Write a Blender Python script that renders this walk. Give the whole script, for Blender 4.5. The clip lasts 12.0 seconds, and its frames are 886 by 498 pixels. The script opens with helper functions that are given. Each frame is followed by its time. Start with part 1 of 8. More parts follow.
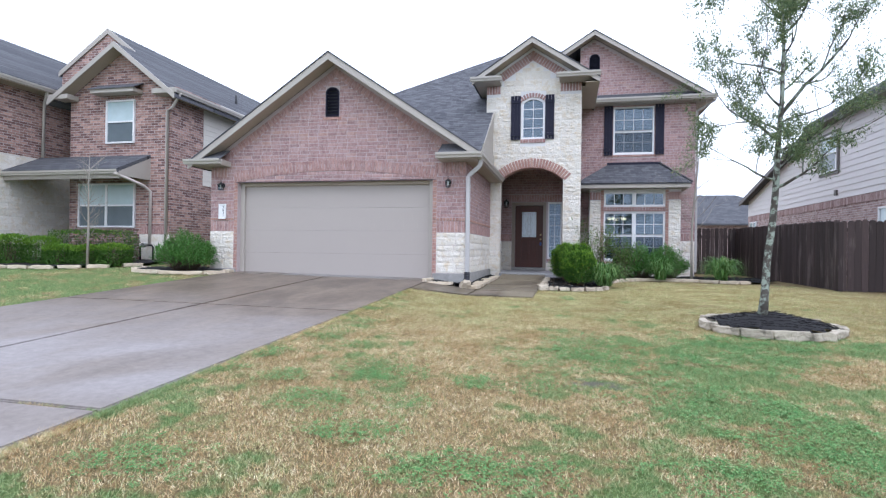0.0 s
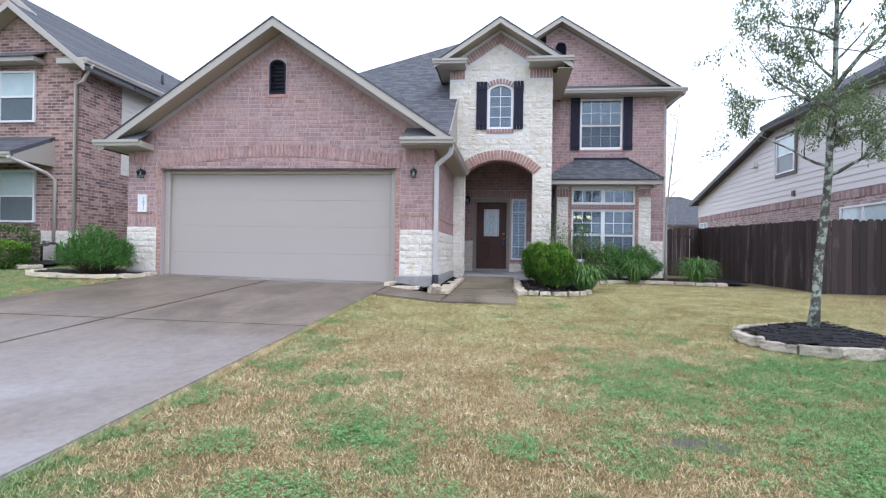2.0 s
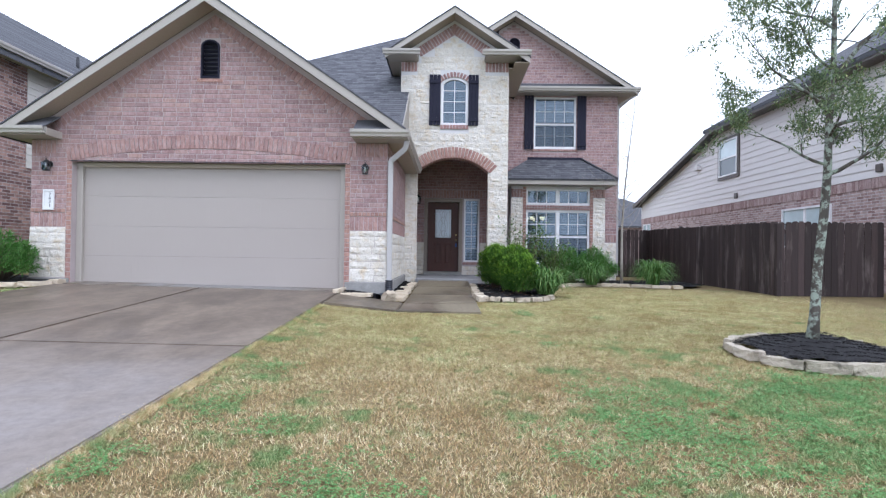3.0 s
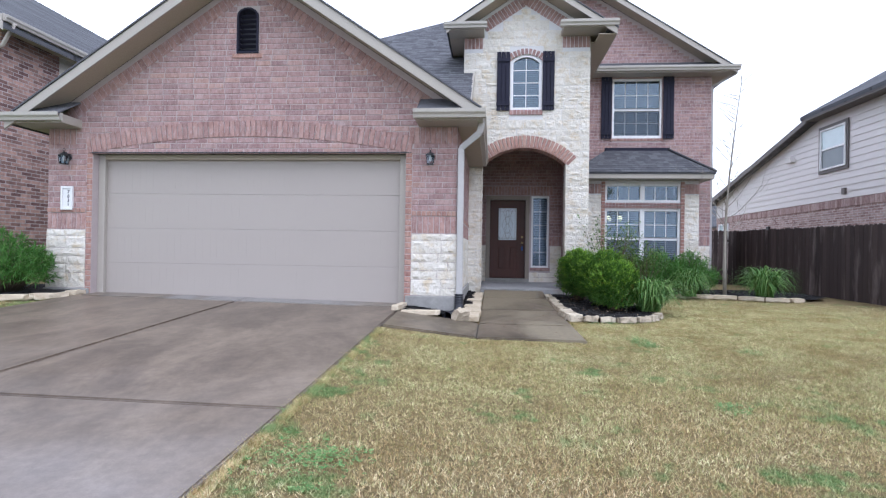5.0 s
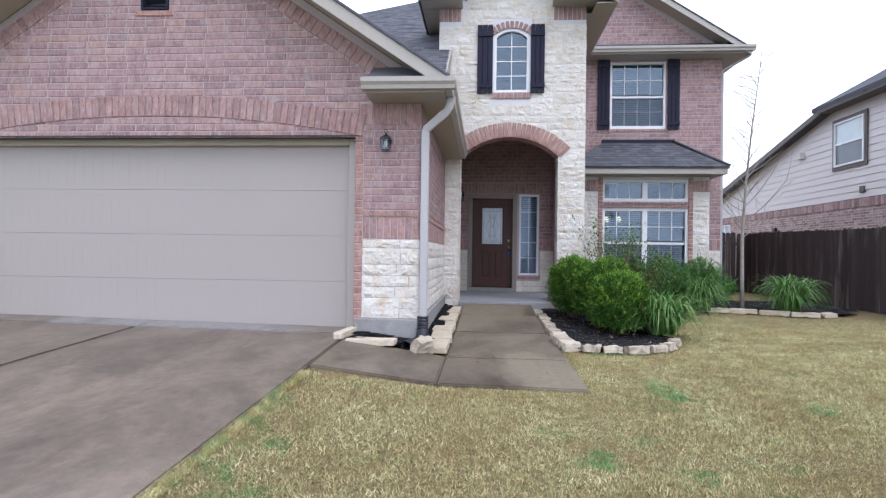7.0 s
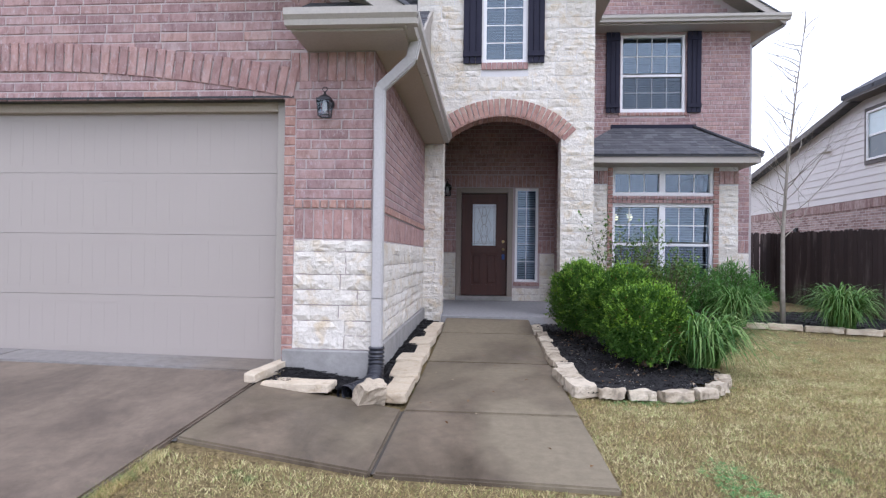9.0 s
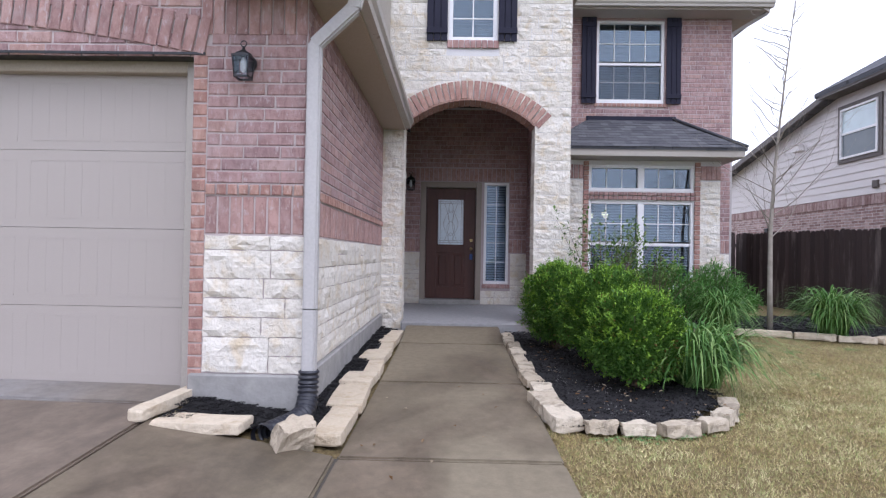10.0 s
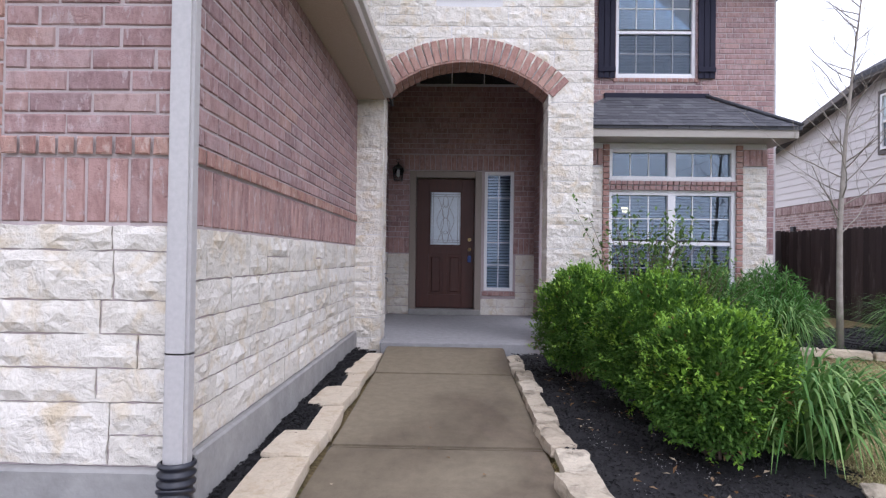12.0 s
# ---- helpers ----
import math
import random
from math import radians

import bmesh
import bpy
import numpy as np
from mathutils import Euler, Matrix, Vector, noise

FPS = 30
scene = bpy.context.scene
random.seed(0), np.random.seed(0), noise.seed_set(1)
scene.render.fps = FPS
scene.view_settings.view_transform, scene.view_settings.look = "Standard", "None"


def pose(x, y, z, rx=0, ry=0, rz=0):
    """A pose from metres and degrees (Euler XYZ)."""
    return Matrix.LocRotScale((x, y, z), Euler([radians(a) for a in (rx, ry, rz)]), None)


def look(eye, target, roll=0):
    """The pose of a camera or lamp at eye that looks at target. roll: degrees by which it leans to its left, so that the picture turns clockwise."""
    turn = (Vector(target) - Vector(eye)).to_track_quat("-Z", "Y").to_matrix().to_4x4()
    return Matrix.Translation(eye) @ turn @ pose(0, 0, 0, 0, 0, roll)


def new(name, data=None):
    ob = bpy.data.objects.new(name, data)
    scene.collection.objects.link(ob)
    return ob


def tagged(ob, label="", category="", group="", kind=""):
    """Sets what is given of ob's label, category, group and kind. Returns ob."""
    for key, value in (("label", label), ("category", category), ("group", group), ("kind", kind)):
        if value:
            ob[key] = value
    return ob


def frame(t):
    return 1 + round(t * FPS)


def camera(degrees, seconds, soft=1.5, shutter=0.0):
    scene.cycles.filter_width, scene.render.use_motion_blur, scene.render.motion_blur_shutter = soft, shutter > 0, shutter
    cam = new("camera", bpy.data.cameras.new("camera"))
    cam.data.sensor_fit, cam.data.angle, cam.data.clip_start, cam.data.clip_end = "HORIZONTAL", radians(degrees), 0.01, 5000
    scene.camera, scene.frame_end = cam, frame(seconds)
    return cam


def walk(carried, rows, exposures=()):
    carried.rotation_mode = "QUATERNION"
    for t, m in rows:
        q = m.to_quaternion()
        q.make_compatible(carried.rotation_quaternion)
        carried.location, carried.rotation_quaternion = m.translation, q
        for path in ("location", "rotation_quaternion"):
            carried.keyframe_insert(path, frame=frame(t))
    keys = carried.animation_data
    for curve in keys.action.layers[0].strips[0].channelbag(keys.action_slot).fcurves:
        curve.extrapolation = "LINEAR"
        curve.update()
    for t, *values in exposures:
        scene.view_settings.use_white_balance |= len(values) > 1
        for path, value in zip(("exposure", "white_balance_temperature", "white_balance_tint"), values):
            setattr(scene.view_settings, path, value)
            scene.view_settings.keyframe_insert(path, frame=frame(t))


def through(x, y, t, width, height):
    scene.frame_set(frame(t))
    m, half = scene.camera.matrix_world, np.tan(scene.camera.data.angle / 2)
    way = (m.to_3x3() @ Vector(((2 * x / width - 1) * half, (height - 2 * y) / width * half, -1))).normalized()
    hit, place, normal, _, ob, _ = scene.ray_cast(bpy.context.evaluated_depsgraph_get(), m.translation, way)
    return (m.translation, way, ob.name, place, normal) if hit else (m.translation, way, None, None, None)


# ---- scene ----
cam = camera(78.0, 12.0, soft=1.25)
PATH = [
    (0, (0.207, -1.518, 1.271), (-0.24, 0.432, 1.277), 0.8),
    (0.5, (-0.056, -1.266, 1.267), (-0.562, 0.669, 1.268), 0.9),
    (1, (-0.307, -0.966, 1.28), (-0.788, 0.975, 1.283), 1.0),
    (1.5, (-0.444, -0.498, 1.271), (-0.824, 1.465, 1.277), 0.9),
    (2, (-0.59, -0.107, 1.247), (-0.825, 1.879, 1.258), 0.9),
    (2.5, (-0.789, 0.256, 1.25), (-0.843, 2.255, 1.266), 0.8),
    (3, (-0.915, 0.695, 1.3), (-0.939, 2.695, 1.315), 0.8),
    (5, (-1.518, 2.491, 1.405), (-1.698, 4.483, 1.418), 0.9),
    (5.5, (-1.496, 2.896, 1.429), (-1.609, 4.892, 1.444), 0.9),
    (6, (-1.427, 3.355, 1.471), (-1.559, 5.351, 1.488), 0.8),
    (6.5, (-1.415, 3.851, 1.489), (-1.558, 5.846, 1.506), 0.9),
    (7, (-1.301, 4.269, 1.52), (-1.452, 6.263, 1.538), 0.8),
    (9, (-1.121, 6.058, 1.567), (-1.27, 8.053, 1.589), 0.8),
    (9.5, (-1.129, 6.51, 1.572), (-1.217, 8.508, 1.595), 0.9),
    (10, (-1.061, 6.961, 1.571), (-1.099, 8.961, 1.593), 1.0),
    (10.5, (-1.01, 7.348, 1.557), (-1.063, 9.347, 1.58), 1.0),
    (11, (-1.026, 7.784, 1.553), (-1.07, 9.784, 1.576), 1.0),
    (11.5, (-0.985, 8.178, 1.544), (-1.011, 10.178, 1.571), 0.9),
    (12, (-0.975, 8.518, 1.574), (-1.015, 10.518, 1.603), 0.8),
]
walk(cam, [(t, look(eye, target, roll)) for t, eye, target, roll in PATH],
     exposures=[(0.0, 0.18, 5660, 14), (6.5, 0.18, 5700, 16), (10.0, 0.18, 5830, 20), (12.0, 0.19, 5880, 21)])

# world and light: a bright overcast sky
world = bpy.data.worlds.new("overcast")
scene.world = world
world.use_nodes = True
wn = world.node_tree.nodes
sky = wn.new("ShaderNodeTexSky")
sky.sky_type = "NISHITA"
sky.sun_disc = False
sky.sun_elevation, sky.sun_rotation = radians(54), radians(146)
sky.air_density, sky.dust_density, sky.ozone_density = 1.0, 2.0, 1.0
hs = wn.new("ShaderNodeHueSaturation")
hs.inputs["Saturation"].default_value = 0.12
world.node_tree.links.new(sky.outputs[0], hs.inputs["Color"])
cloud = wn.new("ShaderNodeMix")
cloud.data_type = "RGBA"
cloud.inputs[0].default_value = 0.85
world.node_tree.links.new(hs.outputs[0], cloud.inputs[6])
cloud.inputs[7].default_value = (11.2, 11.6, 12.2, 1)
world.node_tree.links.new(cloud.outputs[2], wn["Background"].inputs["Color"])
wn["Background"].inputs["Strength"].default_value = 0.15
sun_data = bpy.data.lights.new("sun", "SUN")
sun_data.energy, sun_data.angle, sun_data.color = 1.2, radians(40), (1.0, 0.985, 0.97)
sun = new("sun", sun_data)
sun.matrix_world = look((0, 0, 40), (-16, 24, 0))


# ---- small helpers ----
def rnd(a, b):
    return random.uniform(a, b)


def world_of(ob):
    return ob.matrix_basis.copy() if ob.parent is None else Matrix()


def part(name, bm, material, parent=None, label=""):
    """One mesh object from a bmesh in world coordinates, under a thing or a part."""
    me = bpy.data.meshes.new(name)
    bm.to_mesh(me)
    bm.free()
    me.materials.append(material)
    ob = new(name, me)
    if parent is not None:
        ob.parent = parent
        ob.matrix_parent_inverse = world_of(parent).inverted()
    if label:
        ob["label"] = label
    return ob


def thing(name, at, label, category, group="", kind=""):
    ob = new(name)
    ob.empty_display_size = 0.2
    ob.matrix_basis = Matrix.Translation(at)
    return tagged(ob, label, category, group, kind)


def box(bm, x0, x1, y0, y1, z0, z1, m=None):
    vs = [bm.verts.new((x, y, z)) for z in (z0, z1) for y in (y0, y1) for x in (x0, x1)]
    for f in ((0, 2, 3, 1), (4, 5, 7, 6), (0, 1, 5, 4), (2, 6, 7, 3), (0, 4, 6, 2), (1, 3, 7, 5)):
        bm.faces.new([vs[i] for i in f])
    if m is not None:
        for v in vs:
            v.co = m @ v.co
    return vs


def bevelled(bm, width=0.006, segments=1):
    bmesh.ops.bevel(bm, geom=list(bm.edges), offset=width, segments=segments, affect="EDGES", clamp_overlap=True)
    return bm


def boxes(*rows, bevel=0.0):
    bm = bmesh.new()
    for r in rows:
        box(bm, *r)
    if bevel:
        bevelled(bm, bevel)
    return bm


def tube(bm, pts, radii, sides=8, caps=True):
    """A tube through points with a radius at each."""
    rings = []
    n = len(pts)
    pts = [Vector(p) for p in pts]
    for i, p in enumerate(pts):
        d = (pts[min(i + 1, n - 1)] - pts[max(i - 1, 0)])
        d = d.normalized() if d.length > 1e-6 else Vector((0, 0, 1))
        side = d.cross(Vector((0.31, 0.95, 0.05)) if abs(d.z) > 0.9 else Vector((0, 0, 1))).normalized()
        up = side.cross(d)
        rings.append([bm.verts.new(p + radii[i] * (math.cos(a) * side + math.sin(a) * up)) for a in (2 * math.pi * k / sides for k in range(sides))])
    for a, b in zip(rings, rings[1:]):
        for k in range(sides):
            f = bm.faces.new((a[k], a[(k + 1) % sides], b[(k + 1) % sides], b[k]))
            f.smooth = True
    if caps:
        bm.faces.new(rings[0][::-1])
        bm.faces.new(rings[-1])
    return bm


def prism(bm, outline, m, depth):
    """A flat outline of (u, v), pushed out by depth along m's third axis."""
    a = [bm.verts.new(m @ Vector((u, v, 0))) for u, v in outline]
    b = [bm.verts.new(m @ Vector((u, v, depth))) for u, v in outline]
    bm.faces.new(a[::-1])
    bm.faces.new(b)
    for i in range(len(a)):
        j = (i + 1) % len(a)
        bm.faces.new((a[i], a[j], b[j], b[i]))


def slab(bm, corners, thickness):
    """A plane through corners, thickened downwards."""
    a = [bm.verts.new(c) for c in corners]
    b = [bm.verts.new((c[0], c[1], c[2] - thickness)) for c in corners]
    bm.faces.new(a)
    bm.faces.new(b[::-1])
    for i in range(len(a)):
        j = (i + 1) % len(a)
        bm.faces.new((a[j], a[i], b[i], b[j]))


def holed(bm, outline, holes, m, depth):
    """A wall from an outline with holes, both of (u, v), pushed out by depth along m's third axis."""
    edges = []
    for loop in (outline, *holes):
        vs = [bm.verts.new((u, v, 0)) for u, v in loop]
        edges += [bm.edges.new((vs[i], vs[(i + 1) % len(vs)])) for i in range(len(vs))]
    made = bmesh.ops.triangle_fill(bm, edges=edges, use_beauty=True, use_dissolve=False)
    faces = [f for f in made["geom"] if isinstance(f, bmesh.types.BMFace)]
    ext = bmesh.ops.extrude_face_region(bm, geom=faces)
    for v in ext["geom"]:
        if isinstance(v, bmesh.types.BMVert):
            v.co.z += depth
    bmesh.ops.recalc_face_normals(bm, faces=list(bm.faces))
    for v in bm.verts:
        v.co = m @ v.co
    return bm


def plane_at(x, y, z, turn=0.0):
    """The frame of a wall: u along it, v up, the third axis out of it (to -y at turn 0)."""
    return Matrix.Translation((x, y, z)) @ Matrix.Rotation(radians(turn), 4, "Z") @ Matrix(((1, 0, 0, 0), (0, 0, -1, 0), (0, 1, 0, 0), (0, 0, 0, 1)))


# ---- materials ----
class Nodes:
    def __init__(self, name):
        self.mat = bpy.data.materials.new(name)
        self.mat.use_nodes = True
        self.tree = self.mat.node_tree
        self.bsdf = self.tree.nodes["Principled BSDF"]
        self.pos = self.tree.nodes.new("ShaderNodeNewGeometry").outputs["Position"]

    def add(self, kind, **values):
        node = self.tree.nodes.new(kind)
        for key, value in values.items():
            socket = node.inputs[key]
            if isinstance(value, bpy.types.NodeSocket):
                self.tree.links.new(value, socket)
            else:
                socket.default_value = value
        return node

    def link(self, out, socket):
        self.tree.links.new(out, socket)

    def noise(self, scale, detail=4.0, rough=0.55, stretch=(1, 1, 1), distortion=0.0):
        vec = self.pos
        if stretch != (1, 1, 1):
            mapping = self.add("ShaderNodeMapping", Vector=self.pos)
            mapping.inputs["Scale"].default_value = stretch
            vec = mapping.outputs[0]
        return self.add("ShaderNodeTexNoise", Vector=vec, Scale=scale, Detail=detail, Roughness=rough, Distortion=distortion).outputs["Fac"]

    def ramp(self, fac, stops, smooth=False):
        node = self.add("ShaderNodeValToRGB", Fac=fac)
        els = node.color_ramp.elements
        while len(els) < len(stops):
            els.new(0.5)
        for e, (at, c) in zip(els, stops):
            e.position, e.color = at, (*c, 1) if len(c) == 3 else c
        if smooth:
            node.color_ramp.interpolation = "EASE"
        return node.outputs["Color"]

    def mix(self, fac, a, b, blend="MIX"):
        node = self.tree.nodes.new("ShaderNodeMix")
        node.data_type, node.blend_type = "RGBA", blend
        for name, value in (("Factor", fac), ("A", a), ("B", b)):
            socket = next(s for s in node.inputs if s.name == name and s.type == ("VALUE" if name == "Factor" else "RGBA"))
            if isinstance(value, bpy.types.NodeSocket):
                self.tree.links.new(value, socket)
            else:
                socket.default_value = value if name == "Factor" else (*value, 1)
        return next(s for s in node.outputs if s.type == "RGBA")

    def math(self, op, a, b=0.0):
        node = self.tree.nodes.new("ShaderNodeMath")
        node.operation = op
        for i, value in enumerate((a, b)):
            if isinstance(value, bpy.types.NodeSocket):
                self.tree.links.new(value, node.inputs[i])
            else:
                node.inputs[i].default_value = value
        return node.outputs[0]

    def random(self):
        """A number for each piece: objects of their own and islands of one mesh."""
        geo = self.tree.nodes.new("ShaderNodeNewGeometry").outputs["Random Per Island"]
        obj = self.tree.nodes.new("ShaderNodeObjectInfo").outputs["Random"]
        return self.math("FRACT", self.math("ADD", geo, obj))

    def done(self, color, rough=0.7, bump=None, strength=0.3, distance=0.01, metallic=0.0, specular=0.5):
        b = self.bsdf
        for name, value in (("Base Color", color), ("Roughness", rough), ("Metallic", metallic), ("Specular IOR Level", specular)):
            if isinstance(value, bpy.types.NodeSocket):
                self.tree.links.new(value, b.inputs[name])
            else:
                b.inputs[name].default_value = (*value, 1) if name == "Base Color" else value
        if bump is not None:
            node = self.add("ShaderNodeBump", Height=bump, Strength=strength, Distance=distance)
            self.tree.links.new(node.outputs[0], b.inputs["Normal"])
        return self.mat


def plain(name, a, b, scale=3.0, fine=60.0, rough=0.6, strength=0.15, metallic=0.0, specular=0.5, vary=0.0):
    """A surface of two tones, mottled at a large and a fine scale."""
    n = Nodes(name)
    color = n.mix(n.noise(scale), a, b)
    color = n.mix(0.25, color, n.ramp(n.noise(fine, 3), [(0.3, (0.55, 0.55, 0.55)), (0.7, (1, 1, 1))]), "MULTIPLY")
    if vary:
        tone = n.ramp(n.random(), [(0, (1 - vary,) * 3), (1, (1, 1, 1))])
        color = n.mix(1.0, color, tone, "MULTIPLY")
    r = n.ramp(n.noise(fine * 0.3), [(0.3, (rough - 0.08,) * 3), (0.7, (rough + 0.08,) * 3)])
    return n.done(color, r, n.noise(fine, 4), strength, 0.004, metallic, specular)


def brick_material(name, stops, worn=(0.46, 0.38, 0.36)):
    n = Nodes(name)
    color = n.ramp(n.random(), stops)
    color = n.mix(n.ramp(n.noise(17, 4, 0.65, (1, 1, 0.45), 0.3), [(0.42, (0, 0, 0)), (0.62, (0.9, 0.9, 0.9))]), color, n.mix(1.0, color, (0.70, 0.65, 0.66), "MULTIPLY"))
    color = n.mix(n.ramp(n.noise(34, 4, 0.65, (1, 1, 0.4), 0.3), [(0.56, (0, 0, 0)), (0.66, (0.65, 0.65, 0.65))]), color, worn)
    color = n.mix(n.ramp(n.noise(26, 5, 0.7, (0.7, 0.7, 1.2), 1.2), [(0.62, (0, 0, 0)), (0.68, (0.75, 0.75, 0.75))]), color, n.mix(1.0, color, (0.56, 0.50, 0.50), "MULTIPLY"))
    color = n.mix(n.ramp(n.noise(5, 4, 0.65, distortion=0.4), [(0.50, (0, 0, 0)), (0.75, (0.4, 0.4, 0.4))]), color, worn)
    color = n.mix(0.35, color, n.ramp(n.noise(0.8, 3), [(0.3, (0.78, 0.78, 0.80)), (0.7, (1, 1, 1))]), "MULTIPLY")
    return n.done(color, 0.88, n.math("ADD", n.noise(45, 5, 0.7), n.noise(16, 4, 0.6)), 0.8, 0.009, specular=0.25)


BRICK = brick_material("red_brick", [(0.0, (0.315, 0.212, 0.212)), (0.2, (0.365, 0.240, 0.235)), (0.55, (0.405, 0.268, 0.258)), (0.85, (0.435, 0.290, 0.272)), (0.95, (0.455, 0.300, 0.262)), (1.0, (0.40, 0.295, 0.285))], (0.50, 0.42, 0.415))
SOLDIER = brick_material("soldier_brick", [(0.0, (0.35, 0.225, 0.212)), (0.5, (0.415, 0.262, 0.24)), (1.0, (0.455, 0.292, 0.262))], (0.50, 0.42, 0.41))
ROWLOCK = brick_material("rowlock_brick", [(0.0, (0.36, 0.205, 0.178)), (0.5, (0.43, 0.252, 0.208)), (1.0, (0.46, 0.29, 0.238))], (0.52, 0.41, 0.36))
MORTAR = plain("mortar", (0.50, 0.43, 0.425), (0.42, 0.355, 0.35), 5, 90, 0.9, 0.6)


def limestone(name, a, b, stain):
    n = Nodes(name)
    color = n.mix(n.random(), a, b)
    color = n.mix(n.ramp(n.noise(7, 5, 0.6, distortion=0.6), [(0.5, (0, 0, 0)), (0.72, (0.8, 0.8, 0.8))]), color, stain)
    color = n.mix(0.5, color, n.ramp(n.noise(40, 4), [(0.3, (0.78, 0.77, 0.76)), (0.6, (1, 1, 1))]), "MULTIPLY")
    return n.done(color, 0.85, n.math("ADD", n.noise(38, 6, 0.65), n.math("MULTIPLY", n.noise(13, 4, 0.6, distortion=1.0), 1.6)), 0.65, 0.018, specular=0.25)


STONE = limestone("limestone", (0.65, 0.612, 0.545), (0.755, 0.722, 0.665), (0.60, 0.49, 0.33))
EDGING = limestone("edging_limestone", (0.56, 0.475, 0.355), (0.67, 0.585, 0.46), (0.46, 0.36, 0.24))
WEATHERED = limestone("weathered_edging_limestone", (0.46, 0.39, 0.295), (0.62, 0.545, 0.43), (0.10, 0.082, 0.058))
STONE_MORTAR = plain("pale_mortar", (0.72, 0.71, 0.71), (0.64, 0.63, 0.63), 3, 80, 0.9, 0.4)
FOUNDATION = plain("foundation_concrete", (0.40, 0.39, 0.375), (0.19, 0.185, 0.18), 6, 30, 0.9, 0.9)


def concrete(name, a, b, wet, edge, pool=None):
    n = Nodes(name)
    color = n.mix(n.noise(0.9, 5, 0.6), a, b)
    wetness = n.ramp(n.noise(0.55, 4, 0.55, (1.0, 0.6, 1.0), 0.8), [(edge, (0, 0, 0)), (edge + 0.16, (1, 1, 1))])
    if pool:
        # rain water still stands on the upper slabs, with a ragged margin
        sep = n.add("ShaderNodeSeparateXYZ", Vector=n.pos)
        far = n.math("ADD", sep.outputs[1], n.math("MULTIPLY", n.noise(0.9, 5, 0.6, (0.7, 1.2, 1)), 5.0))
        wetness = n.math("MAXIMUM", n.math("MULTIPLY", wetness, 0.55), n.ramp(n.math("MULTIPLY", n.math("SUBTRACT", far, pool), 0.25), [(0.0, (0, 0, 0)), (1.0, (0.95, 0.95, 0.95))]))
    color = n.mix(wetness, color, wet)
    color = n.mix(n.math("MULTIPLY", wetness, 0.6), color, n.ramp(n.noise(1.5, 6, 0.68, (1, 0.4, 1), 1.2), [(0.36, (0.085, 0.066, 0.050)), (0.62, (0.25, 0.20, 0.15))]))
    color = n.mix(n.math("MULTIPLY", wetness, 0.45), color, n.ramp(n.noise(6.5, 7, 0.75, (1, 0.8, 1), 0.2), [(0.38, (0.55, 0.52, 0.50)), (0.58, (1.12, 1.10, 1.08))]), "MULTIPLY")
    color = n.mix(0.5, color, n.ramp(n.noise(14, 5, 0.7), [(0.36, (0.72, 0.71, 0.70)), (0.64, (1.08, 1.07, 1.05))]), "MULTIPLY")
    color = n.mix(0.6, color, n.ramp(n.noise(120, 3, 0.7), [(0.3, (0.8, 0.8, 0.8)), (0.7, (1, 1, 1))]), "MULTIPLY")
    rough = n.ramp(wetness, [(0, (0.72,) * 3), (1, (0.40,) * 3)])
    return n.done(color, rough, n.noise(150, 4), 0.15, 0.003, specular=n.ramp(wetness, [(0, (0.12,) * 3), (1, (0.42,) * 3)]))


DRIVE = concrete("driveway_concrete", (0.335, 0.31, 0.305), (0.29, 0.266, 0.262), (0.180, 0.142, 0.112), 0.52, 5.6)
WALK = concrete("damp_walk_concrete", (0.255, 0.218, 0.158), (0.20, 0.168, 0.118), (0.105, 0.086, 0.056), 0.44)
PORCH = concrete("porch_concrete", (0.36, 0.36, 0.37), (0.30, 0.30, 0.305), (0.26, 0.255, 0.25), 0.6)
SILL = concrete("sill_concrete", (0.30, 0.285, 0.275), (0.26, 0.245, 0.235), (0.19, 0.165, 0.14), 0.5)
JOINT = plain("dark_joint", (0.06, 0.055, 0.05), (0.10, 0.09, 0.075), 6, 90, 0.95, 0.4)


def shingle_material():
    n = Nodes("roof_shingle")
    color = n.ramp(n.random(), [(0, (0.095, 0.097, 0.11)), (0.5, (0.125, 0.127, 0.142)), (1, (0.16, 0.162, 0.178))])
    color = n.mix(0.8, color, n.ramp(n.noise(70, 4, 0.75), [(0.34, (0.45, 0.45, 0.45)), (0.66, (1.1, 1.1, 1.1))]), "MULTIPLY")
    color = n.mix(0.4, color, n.ramp(n.noise(0.9, 3), [(0.3, (0.75, 0.75, 0.75)), (0.7, (1, 1, 1))]), "MULTIPLY")
    return n.done(color, 0.9, n.noise(200, 3), 0.5, 0.004, specular=0.2)


